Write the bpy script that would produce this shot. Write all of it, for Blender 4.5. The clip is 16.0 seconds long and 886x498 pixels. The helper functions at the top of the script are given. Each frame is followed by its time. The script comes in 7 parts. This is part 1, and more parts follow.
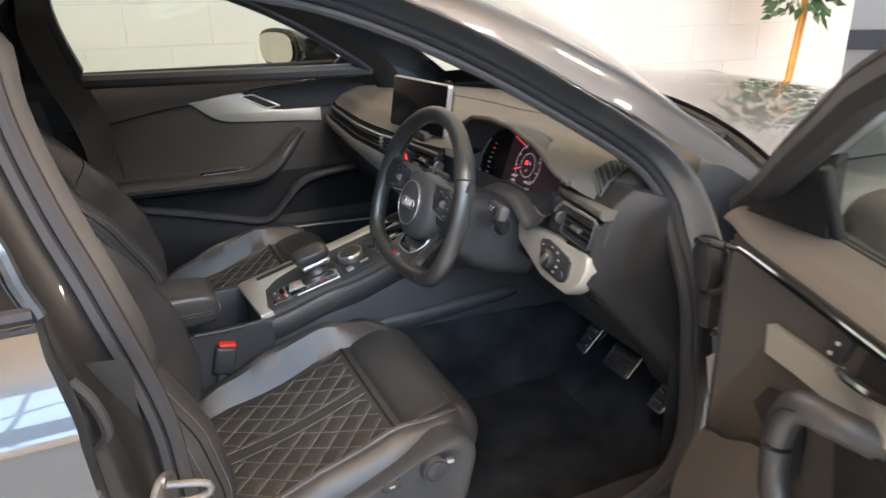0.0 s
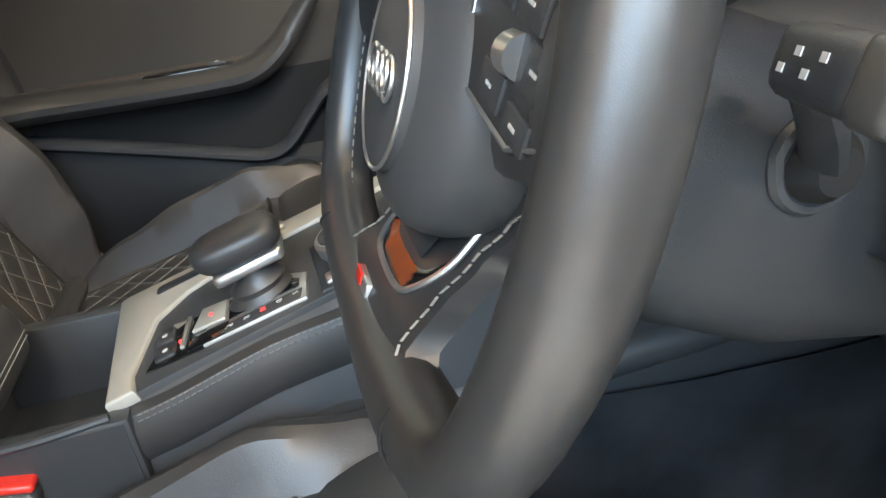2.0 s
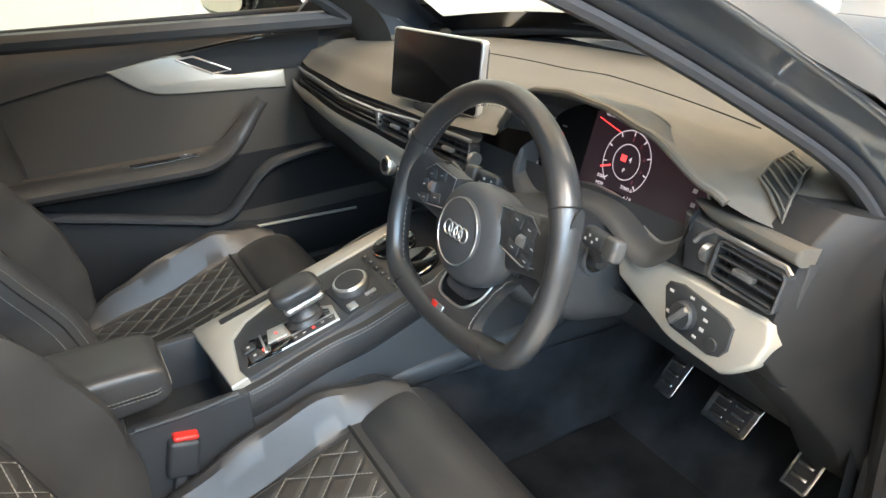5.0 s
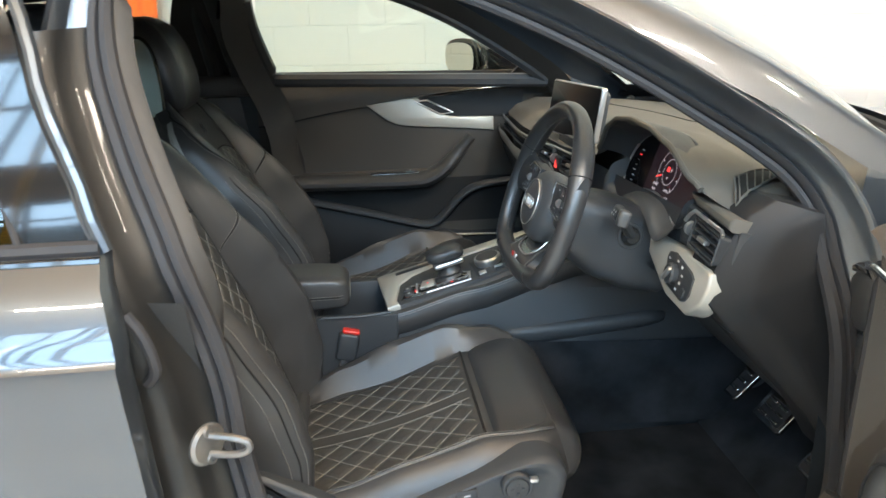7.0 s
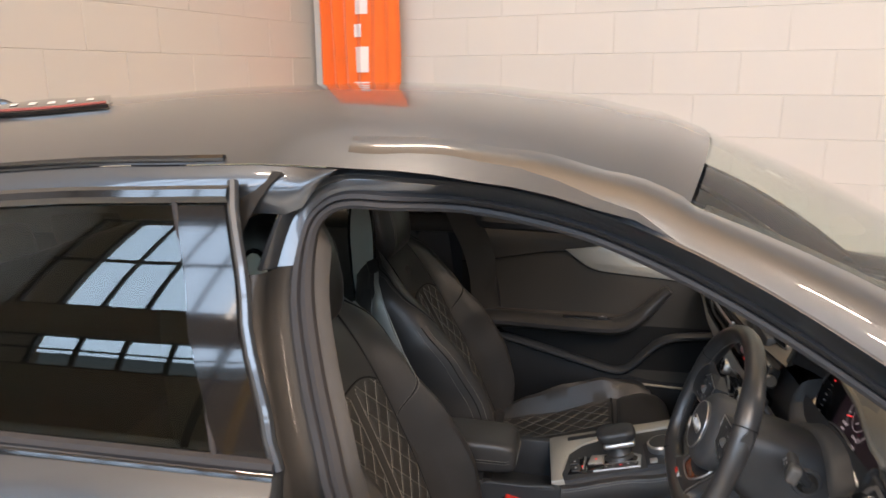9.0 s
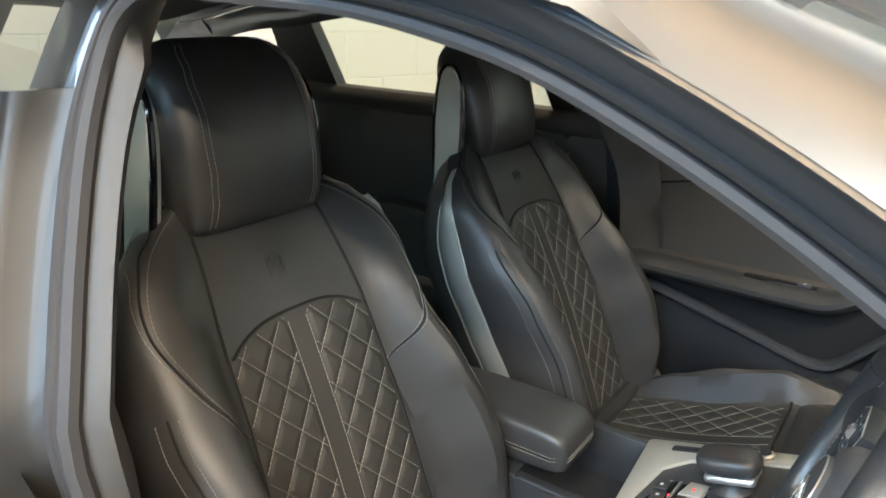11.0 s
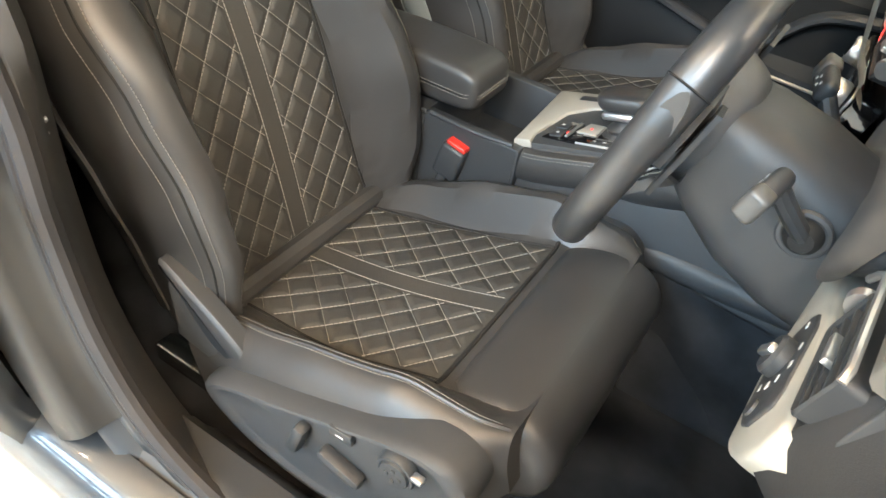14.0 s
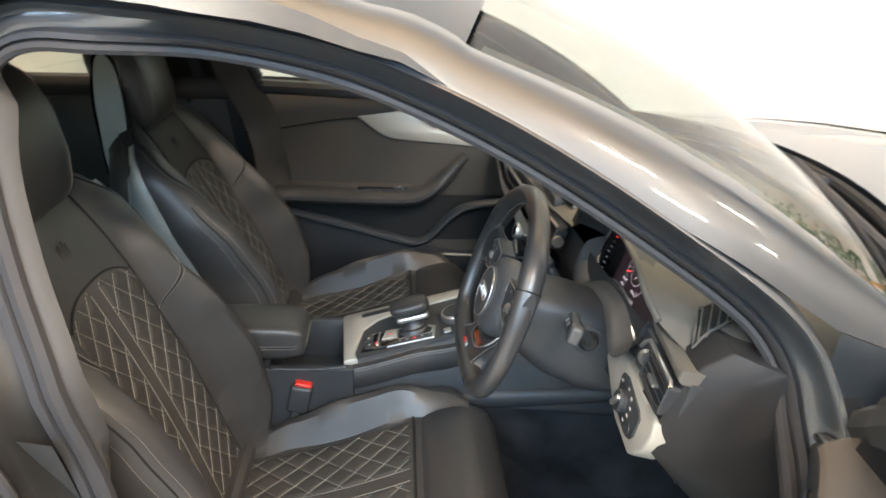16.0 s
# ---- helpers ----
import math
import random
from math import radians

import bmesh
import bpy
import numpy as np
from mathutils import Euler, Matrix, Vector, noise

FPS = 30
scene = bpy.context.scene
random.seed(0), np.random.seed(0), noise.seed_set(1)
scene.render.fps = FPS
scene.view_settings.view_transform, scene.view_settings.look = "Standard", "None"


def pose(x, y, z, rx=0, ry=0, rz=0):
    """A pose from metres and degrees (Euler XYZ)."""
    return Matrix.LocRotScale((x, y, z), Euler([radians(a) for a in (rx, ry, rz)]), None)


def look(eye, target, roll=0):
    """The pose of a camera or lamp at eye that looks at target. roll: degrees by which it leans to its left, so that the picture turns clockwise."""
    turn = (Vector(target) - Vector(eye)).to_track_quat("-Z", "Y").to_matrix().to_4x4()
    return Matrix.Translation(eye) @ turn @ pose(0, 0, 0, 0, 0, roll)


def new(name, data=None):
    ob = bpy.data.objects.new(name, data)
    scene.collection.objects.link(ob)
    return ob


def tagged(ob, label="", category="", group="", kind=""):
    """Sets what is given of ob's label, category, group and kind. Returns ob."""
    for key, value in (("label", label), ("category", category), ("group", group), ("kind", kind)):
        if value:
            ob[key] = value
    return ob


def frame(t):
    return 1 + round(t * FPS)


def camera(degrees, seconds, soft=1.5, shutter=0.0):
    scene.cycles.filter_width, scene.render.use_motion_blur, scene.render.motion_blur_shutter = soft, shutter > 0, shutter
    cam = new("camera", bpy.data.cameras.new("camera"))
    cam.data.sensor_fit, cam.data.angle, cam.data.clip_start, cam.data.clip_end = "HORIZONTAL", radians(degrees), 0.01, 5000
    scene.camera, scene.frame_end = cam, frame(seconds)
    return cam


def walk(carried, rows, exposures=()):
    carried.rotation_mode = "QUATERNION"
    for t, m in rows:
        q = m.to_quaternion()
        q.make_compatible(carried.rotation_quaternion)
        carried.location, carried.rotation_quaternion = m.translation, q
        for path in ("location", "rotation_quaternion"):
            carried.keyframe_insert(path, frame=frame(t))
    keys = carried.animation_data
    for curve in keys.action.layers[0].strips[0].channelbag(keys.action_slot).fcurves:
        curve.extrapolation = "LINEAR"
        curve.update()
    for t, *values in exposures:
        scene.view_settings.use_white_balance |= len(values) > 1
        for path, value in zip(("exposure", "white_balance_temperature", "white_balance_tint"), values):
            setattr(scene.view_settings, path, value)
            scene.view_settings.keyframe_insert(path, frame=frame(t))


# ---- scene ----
cam = camera(63.0, 16.0, soft=1.5, shutter=0.4)
PATH = [
    (0, (-0.633, -1.535, 1.295), (0.144, 0.155, 0.561), -1.2),
    (0.5, (-0.612, -1.338, 1.255), (0.103, 0.363, 0.484), -1.1),
    (1, (-0.48, -1.083, 1.208), (0.091, 0.645, 0.379), -3.3),
    (1.5, (-0.332, -0.821, 1.089), (0.091, 0.933, 0.225), -6.0),
    (2, (-0.208, -0.67, 0.959), (0.125, 1.088, 0.065), -8.1),
    (2.5, (-0.249, -0.737, 1.001), (0.101, 1.004, 0.082), -6.9),
    (3, (-0.415, -0.943, 1.143), (0.176, 0.75, 0.259), -2.9),
    (3.5, (-0.523, -1.003, 1.24), (0.317, 0.571, 0.335), -1.5),
    (3.7, (-0.608, -0.994, 1.252), (0.357, 0.5, 0.337), -0.7),
    (5.8, (-0.51, -1.191, 1.235), (0.133, 0.541, 0.469), -2.3),
    (6, (-0.505, -1.268, 1.229), (0.057, 0.511, 0.508), -1.9),
    (6.5, (-0.477, -1.425, 1.221), (-0.117, 0.425, 0.553), -1.9),
    (7, (-0.452, -1.547, 1.212), (-0.236, 0.337, 0.578), -1.4),
    (7.5, (-0.449, -1.634, 1.191), (-0.345, 0.273, 0.596), -0.0),
    (8, (-0.492, -1.723, 1.288), (-0.536, 0.204, 0.753), 0.8),
    (8.5, (-0.451, -1.716, 1.427), (-0.66, 0.218, 0.961), 0.1),
    (8.6, (-0.447, -1.71, 1.448), (-0.677, 0.224, 0.995), 0.4),
    (8.7, (-0.428, -1.672, 1.464), (-0.692, 0.258, 1.008), 0.3),
    (10.8, (-0.13, -0.989, 1.288), (-1.172, 0.607, 0.682), 1.0),
    (11, (-0.13, -0.969, 1.28), (-1.2, 0.591, 0.63), 1.5),
    (11.5, (-0.13, -0.957, 1.267), (-1.233, 0.53, 0.511), 1.8),
    (12, (-0.107, -0.974, 1.256), (-1.178, 0.465, 0.372), 2.6),
    (12.5, (-0.086, -0.987, 1.24), (-1.08, 0.421, 0.225), 3.8),
    (13, (-0.066, -0.993, 1.222), (-0.967, 0.384, 0.086), 5.4),
    (13.5, (-0.053, -1.001, 1.204), (-0.853, 0.356, -0.029), 7.0),
    (14, (-0.045, -1.004, 1.184), (-0.74, 0.344, -0.119), 8.9),
    (14.5, (-0.042, -0.996, 1.176), (-0.679, 0.376, -0.132), 8.7),
    (15, (-0.079, -1.05, 1.269), (-0.598, 0.532, 0.162), 5.6),
    (15.5, (-0.143, -1.245, 1.376), (-0.404, 0.516, 0.463), 1.7),
    (16, (-0.301, -1.392, 1.395), (-0.178, 0.447, 0.617), 1.9),
]
walk(cam, [(t, look(eye, target, roll)) for t, eye, target, roll in PATH],
     [(0.0, 0.48, 6450, 16), (0.6, 0.89, 6600, 11), (1.1, 0.99, 6400, 7), (1.5, 0.99, 6300, 9), (2.4, 1.32, 6700, 10), (3.1, 1.43, 6750, 9), (3.5, 1.43, 6700, 10), (6.0, 1.01, 6270, 9), (7.0, 0.64, 6170, 7), (8.0, 0.19, 6550, 12),
      (8.7, -0.11, 6950, 20), (10.8, 0.96, 6200, 7), (12.0, 1.44, 6650, 9), (14.5, 1.41, 6650, 8), (15.1, 1.21, 7100, 13), (15.6, 1.06, 6550, 9), (16.0, 0.81, 6450, 11)])

# ---- world, sun, lamps ----
CY = -0.035            # the car's middle line
WALL_P, WALL_D = Vector((-0.2, 2.8, 0)), Vector((0.972, -0.233, 0)).normalized()   # block wall beside the car
world = bpy.data.worlds.new("sky")
scene.world = world
world.use_nodes = True
wn = world.node_tree
sky = wn.nodes.new("ShaderNodeTexSky")
sky.sky_type, sky.sun_disc, sky.sun_elevation, sky.sun_rotation = "NISHITA", False, radians(28), radians(150)
wn.nodes["Background"].inputs[1].default_value = 0.12
wn.links.new(sky.outputs[0], wn.nodes["Background"].inputs[0])


def area_lamp(name, eye, target, sx, sy, watts, colour):
    data = bpy.data.lights.new(name, "AREA")
    data.shape, data.size, data.size_y, data.energy, data.color = "RECTANGLE", sx, sy, watts, colour
    ob = new(name, data)
    ob.matrix_world = look(eye, target)
    return ob


area_lamp("glazing_daylight", (-2.0, -10.95, 6.2), (-2.0, 0.0, 6.2), 15.4, 6.6, 3400, (0.54, 0.77, 1.0))
# each batten: along the car, across it, watts
TUBES = [(-2.6, -3.6, 90), (0.6, -4.4, 250), (2.6, -2.8, 110), (3.4, -4.2, 150), (4.6, -1.3, 120), (5.8, -3.6, 120), (-1.2, 0.9, 60)]
for tx, ty, tw in TUBES:
    area_lamp("batten_light", (tx, ty, 4.72), (tx, ty, 0), 0.8, 0.12, tw * 0.66, (1.0, 0.85, 0.67))
# added fill lamps above three tubes brighten the roof for the paint's reflections
for tx, ty in ((0.6, -4.4), (3.4, -4.2), (-2.6, -3.6)):
    area_lamp("roof_fill_light", (tx, ty, 4.90), (tx, ty + 0.01, 10), 0.8, 0.12, 600, (1.0, 0.80, 0.56))

# ---- mesh tools ----
V = Vector


def mesh_of(name, geo):
    verts, faces = geo
    me = bpy.data.meshes.new(name)
    me.from_pydata([tuple(v) for v in verts], [], faces)
    me.update()
    return me


def part(name, geo, material, parent=None, label="", smooth=True, sharp=35, sub=0):
    """One mesh object in world coordinates, under a thing or a part."""
    me = mesh_of(name, geo)
    bm = bmesh.new()
    bm.from_mesh(me)
    bmesh.ops.recalc_face_normals(bm, faces=bm.faces)
    bm.to_mesh(me)
    bm.free()
    me.materials.append(material)
    ob = new(name, me)
    if smooth:
        me.polygons.foreach_set("use_smooth", [True] * len(me.polygons))
        if not sub:
            me.set_sharp_from_angle(angle=radians(sharp))
    if sub:
        m = ob.modifiers.new("round", "SUBSURF")
        m.levels = m.render_levels = sub
    if parent is not None:
        ob.parent = parent
        if parent.type == "EMPTY":
            ob.matrix_parent_inverse = Matrix.Translation(parent.location).inverted()
    if label:
        tagged(ob, label)
    if name.endswith("stitching"):
        tagged(ob, kind="stuff")
    return ob


def thing(name, label, category, at=(0, 0, 0), group="", kind=""):
    ob = new(name)
    ob.location = at
    ob.empty_display_size = 0.1
    return tagged(ob, label, category, group, kind)


def join(*geos):
    verts, faces = [], []
    for g in geos:
        k = len(verts)
        verts += [V(v) for v in g[0]]
        faces += [tuple(i + k for i in f) for f in g[1]]
    return verts, faces


def moved(geo, m):
    return [m @ V(v) for v in geo[0]], geo[1]


def span(a, b, n):
    return [a + (b - a) * i / n for i in range(n + 1)]


def ramp(x, *xy):
    """Smooth interpolation through (x, y) pairs."""
    if x <= xy[0][0]:
        return xy[0][1]
    for (x0, y0), (x1, y1) in zip(xy, xy[1:]):
        if x <= x1:
            k = (x - x0) / (x1 - x0)
            k = k * k * (3 - 2 * k) * 0.6 + k * 0.4
            return y0 + (y1 - y0) * k
    return xy[-1][1]


def grid(f, us, vs, loop_u=False, loop_v=False):
    verts = [V(f(u, v)) for u in us for v in vs]
    nu, nv = len(us), len(vs)
    faces = []
    for i in range(nu if loop_u else nu - 1):
        for j in range(nv if loop_v else nv - 1):
            a, b = i, (i + 1) % nu
            c, d = j, (j + 1) % nv
            faces.append((a * nv + c, b * nv + c, b * nv + d, a * nv + d))
    return verts, faces


def loft(rings, closed=True, caps=True, loop=False):
    n = len(rings[0])
    verts = [V(p) for r in rings for p in r]
    faces = []
    k = len(rings)
    for i in range(k if loop else k - 1):
        for j in range(n if closed else n - 1):
            a, b = i * n, ((i + 1) % k) * n
            faces.append((a + j, b + j, b + (j + 1) % n, a + (j + 1) % n))
    if caps and not loop:
        faces.append(tuple(range(n)))
        faces.append(tuple((k - 1) * n + j for j in range(n)))
    return verts, faces


def curve(points, n=6, closed=False):
    """Catmull-Rom through the points."""
    P = [V(p) for p in points]
    k = len(P)
    out = []
    for i in range(k if closed else k - 1):
        if closed:
            a, b, c, d = P[i - 1], P[i], P[(i + 1) % k], P[(i + 2) % k]
        else:
            b, c = P[i], P[i + 1]
            a = P[i - 1] if i else b + (b - c)
            d = P[i + 2] if i + 2 < k else c + (c - b)
        for j in range(n):
            t = j / n
            out.append(0.5 * (2 * b + (c - a) * t + (2 * a - 5 * b + 4 * c - d) * t * t + (3 * b - a - 3 * c + d) * t ** 3))
    if not closed:
        out.append(P[-1])
    return out


def tube(path, r, n=8, closed=False, up=None, rb=None):
    """A tube of radius r (number, or a function of 0..1) along the path; rb: second radius, along up."""
    P = [V(p) for p in path]
    k = len(P)
    rings = []
    side = None
    for i, p in enumerate(P):
        if closed:
            t = P[(i + 1) % k] - P[i - 1]
        else:
            t = P[min(i + 1, k - 1)] - P[max(i - 1, 0)]
        t.normalize()
        if up is not None:
            side = t.cross(V(up)).normalized()
        elif side is None:
            side = t.orthogonal().normalized()
        else:
            side = (side - t * side.dot(t)).normalized()
        other = side.cross(t).normalized()
        f = i / max(1, k - 1)
        ra = r(f) if callable(r) else r
        rc = ra if rb is None else (rb(f) if callable(rb) else rb)
        rings.append([p + side * math.cos(2 * math.pi * j / n) * ra + other * math.sin(2 * math.pi * j / n) * rc for j in range(n)])
    return loft(rings, True, not closed, closed)


def inset(outline, d):
    """A plane outline moved inwards by d (either winding)."""
    P = [V((a, b)) for a, b in outline]
    k = len(P)
    area = sum(P[i].x * P[(i + 1) % k].y - P[(i + 1) % k].x * P[i].y for i in range(k))
    sign = 1 if area > 0 else -1
    out = []
    for i in range(k):
        e0, e1 = (P[i] - P[i - 1]).normalized(), (P[(i + 1) % k] - P[i]).normalized()
        n0, n1 = V((-e0.y, e0.x)) * sign, V((-e1.y, e1.x)) * sign
        m = n0 + n1
        m = m / max(0.35, m.length_squared / 2)
        q = P[i] + m * d
        out.append((q.x, q.y))
    return out


def prism(outline, h, o, a, b, bev=0.002, base=0.0):
    """A plane outline in the axes a, b at o, raised by h along a x b, with a rounded upper edge."""
    o, a, b = V(o), V(a).normalized(), V(b).normalized()
    n = a.cross(b).normalized()
    b = n.cross(a)

    def ring(pts, z):
        return [o + a * x + b * y + n * z for x, y in pts]
    rings = [ring(outline, base), ring(outline, h - bev), ring(inset(outline, bev * 0.35), h - bev * 0.35), ring(inset(outline, bev), h)]
    return loft(rings)


def rounded(w, h, r, n=4, x=0, y=0):
    """A rounded rectangle outline about x, y."""
    r = min(r, w / 2 * 0.99, h / 2 * 0.99)
    out = []
    for cx, cy, s in ((w / 2 - r, h / 2 - r, 0), (-w / 2 + r, h / 2 - r, 90), (-w / 2 + r, -h / 2 + r, 180), (w / 2 - r, -h / 2 + r, 270)):
        for i in range(n + 1):
            an = radians(s + 90 * i / n)
            out.append((x + cx + r * math.cos(an), y + cy + r * math.sin(an)))
    return out


def rbox(c, size, bev=0.004, turn=None, seg=2):
    bm = bmesh.new()
    bmesh.ops.create_cube(bm, size=1)
    bmesh.ops.scale(bm, vec=V(size), verts=bm.verts)
    if bev:
        bmesh.ops.bevel(bm, geom=list(bm.edges), offset=min(bev, min(size) * 0.45), segments=seg, profile=0.5, affect="EDGES")
    m = Matrix.Translation(c) @ (turn.to_4x4() if turn is not None else Matrix.Identity(4))
    verts = [m @ v.co for v in bm.verts]
    bm.verts.index_update()
    faces = [tuple(v.index for v in f.verts) for f in bm.faces]
    bm.free()
    return verts, faces


def lathe(profile, o, axis, n=24):
    """Turns (radius, height) pairs about the axis at o."""
    o, axis = V(o), V(axis).normalized()
    a = axis.orthogonal().normalized()
    b = axis.cross(a)
    rings = [[o + axis * h + (a * math.cos(2 * math.pi * j / n) + b * math.sin(2 * math.pi * j / n)) * max(r, 1e-5) for j in range(n)] for r, h in profile]
    return loft(rings)


def stitches(path, normal, length=0.0048, gap=0.0014, w=0.0008, lift=0.0006):
    """Short raised threads along the path."""
    P = [V(p) for p in path]
    nrm = V(normal).normalized() if not callable(normal) else None
    run = [0.0]
    for p, q in zip(P, P[1:]):
        run.append(run[-1] + (q - p).length)
    k = 0

    def along(x):
        nonlocal k
        while k < len(P) - 2 and run[k + 1] < x:
            k += 1
        while k > 0 and run[k] > x:
            k -= 1
        return P[k].lerp(P[k + 1], (x - run[k]) / max(1e-9, run[k + 1] - run[k]))
    verts, faces = [], []
    x = 0.0
    while x + length <= run[-1]:
        a, b = along(x), along(x + length)
        up = nrm if nrm is not None else V(normal((a + b) / 2)).normalized()
        sd = (b - a).cross(up).normalized() * w / 2
        c, n = up * lift, len(verts)
        verts += [a - sd - c, a + sd - c, b + sd - c, b - sd - c, a - sd * .7 + c, a + sd * .7 + c, b + sd * .7 + c, b - sd * .7 + c]
        faces += [(n + 4, n + 5, n + 6, n + 7), (n, n + 1, n + 5, n + 4), (n + 2, n + 3, n + 7, n + 6), (n + 1, n + 2, n + 6, n + 5), (n + 3, n, n + 4, n + 7)]
        x += length + gap
    return verts, faces


def text_geo(words, size, o, a, b, lift=0.0006, align="CENTER"):
    """Flat lettering in the built-in font, in the axes a, b at o."""
    data = bpy.data.curves.new("lettering", "FONT")
    data.body, data.size, data.align_x, data.align_y, data.extrude, data.resolution_u = words, size, align, "CENTER", 0.0002, 2
    ob = bpy.data.objects.new("lettering", data)
    scene.collection.objects.link(ob)
    me = bpy.data.meshes.new_from_object(ob.evaluated_get(bpy.context.evaluated_depsgraph_get()))
    a, b = V(a).normalized(), V(b).normalized()
    n = a.cross(b).normalized()
    verts = [V(o) + a * v.co.x + b * v.co.y + n * (v.co.z + lift) for v in me.vertices]
    faces = [tuple(p.vertices) for p in me.polygons]
    bpy.data.objects.remove(ob)
    bpy.data.curves.remove(data)
    bpy.data.meshes.remove(me)
    return verts, faces

# ---- materials ----
def mat(name, colour, rough=0.5, metal=0.0, grain=0, bump=0.0, vary=0.15, stain=3.0, coat=0.0, spec=0.5, sheen=0.0, island=0.0, rough_vary=0.12):
    """A surface with variation at two scales: grain (per metre) with bump, and soft stains."""
    m = bpy.data.materials.new(name)
    m.use_nodes = True
    nt = m.node_tree
    p = nt.nodes["Principled BSDF"]
    p.inputs["Roughness"].default_value, p.inputs["Metallic"].default_value = rough, metal
    p.inputs["Coat Weight"].default_value, p.inputs["Coat Roughness"].default_value = coat, 0.03
    p.inputs["Specular IOR Level"].default_value, p.inputs["Sheen Weight"].default_value = spec, sheen
    co = nt.nodes.new("ShaderNodeTexCoord")
    big = nt.nodes.new("ShaderNodeTexNoise")
    big.inputs["Scale"].default_value, big.inputs["Detail"].default_value = stain, 4
    nt.links.new(co.outputs["Object"], big.inputs["Vector"])
    mix = nt.nodes.new("ShaderNodeMix")
    mix.data_type = "RGBA"
    lo, hi = [c * (1 - vary) for c in colour], [min(1, c * (1 + vary)) for c in colour]
    mix.inputs[6].default_value, mix.inputs[7].default_value = (*lo, 1), (*hi, 1)
    nt.links.new(big.outputs[0], mix.inputs[0])
    out = mix.outputs[2]
    if island:
        info = nt.nodes.new("ShaderNodeObjectInfo")
        hsv = nt.nodes.new("ShaderNodeHueSaturation")
        mr = nt.nodes.new("ShaderNodeMapRange")
        mr.inputs[3].default_value, mr.inputs[4].default_value = 1 - island, 1 + island
        nt.links.new(info.outputs["Random"], mr.inputs[0])
        nt.links.new(mr.outputs[0], hsv.inputs["Value"])
        nt.links.new(out, hsv.inputs["Color"])
        out = hsv.outputs[0]
    nt.links.new(out, p.inputs["Base Color"])
    rr = nt.nodes.new("ShaderNodeMapRange")
    rr.inputs[3].default_value, rr.inputs[4].default_value = max(0.01, rough * (1 - rough_vary)), min(1, rough * (1 + rough_vary))
    nt.links.new(big.outputs[0], rr.inputs[0])
    nt.links.new(rr.outputs[0], p.inputs["Roughness"])
    if grain:
        fine = nt.nodes.new("ShaderNodeTexNoise")
        fine.inputs["Scale"].default_value, fine.inputs["Detail"].default_value = grain, 3
        nt.links.new(co.outputs["Object"], fine.inputs["Vector"])
        bp = nt.nodes.new("ShaderNodeBump")
        bp.inputs["Strength"].default_value, bp.inputs["Distance"].default_value = bump, 0.001
        nt.links.new(fine.outputs[0], bp.inputs["Height"])
        nt.links.new(bp.outputs[0], p.inputs["Normal"])
    return m


def glass(name, colour, facing_shine=0.045):
    """A thin pane: clear straight through, with a reflection that grows towards grazing."""
    m = bpy.data.materials.new(name)
    m.use_nodes = True
    nt = m.node_tree
    nt.nodes.remove(nt.nodes["Principled BSDF"])
    clear, shine, mix = nt.nodes.new("ShaderNodeBsdfTransparent"), nt.nodes.new("ShaderNodeBsdfGlossy"), nt.nodes.new("ShaderNodeMixShader")
    clear.inputs[0].default_value = (*colour, 1)
    shine.inputs["Roughness"].default_value = 0.012
    shine.inputs["Color"].default_value = (1, 1, 1, 1)
    lw, power, scale = nt.nodes.new("ShaderNodeLayerWeight"), nt.nodes.new("ShaderNodeMath"), nt.nodes.new("ShaderNodeMapRange")
    lw.inputs[0].default_value = 0.5
    power.operation = "POWER"
    power.inputs[1].default_value = 4.2
    scale.inputs[3].default_value, scale.inputs[4].default_value = facing_shine, 1.0
    nt.links.new(lw.outputs["Facing"], power.inputs[0])
    nt.links.new(power.outputs[0], scale.inputs[0])
    nt.links.new(scale.outputs[0], mix.inputs[0])
    nt.links.new(clear.outputs[0], mix.inputs[1])
    nt.links.new(shine.outputs[0], mix.inputs[2])
    nt.links.new(mix.outputs[0], nt.nodes["Material Output"].inputs[0])
    return m


def glow(name, colour, strength):
    m = bpy.data.materials.new(name)
    m.use_nodes = True
    p = m.node_tree.nodes["Principled BSDF"]
    p.inputs["Base Color"].default_value = (0.02, 0.02, 0.02, 1)
    p.inputs["Emission Color"].default_value, p.inputs["Emission Strength"].default_value = (*colour, 1), strength
    return m


LEATHER = mat("black_leather", (0.037, 0.036, 0.036), 0.40, grain=900, bump=0.2, vary=0.2, stain=9, spec=0.6)
WHEELLEATHER = mat("worn_wheel_leather", (0.032, 0.032, 0.033), 0.34, grain=2600, bump=0.06, vary=0.15, stain=14, spec=0.7)
QUILT = mat("quilted_leather", (0.040, 0.038, 0.035), 0.46, grain=1100, bump=0.2, vary=0.15, stain=14, spec=0.6)
THREAD = mat("grey_thread", (0.22, 0.21, 0.19), 0.8, vary=0.2, stain=60)
# near black for seams, and for sheets and strips that stand in for shade
SEAM_SHADE = mat("dark_seam_and_shade", (0.006, 0.006, 0.006), 0.8)
DASHTOP = mat("soft_dash_plastic", (0.085, 0.080, 0.070), 0.62, grain=1500, bump=0.3, vary=0.06, stain=5)
PLASTIC = mat("dark_plastic", (0.033, 0.035, 0.038), 0.46, grain=1600, bump=0.25, vary=0.12, stain=6)
HUBPLASTIC = mat("soft_hub_plastic", (0.060, 0.062, 0.066), 0.46, grain=2200, bump=0.2, vary=0.06, stain=8)
LIGHTPLASTIC = mat("light_plastic", (0.38, 0.36, 0.32), 0.5, grain=900, bump=0.03)
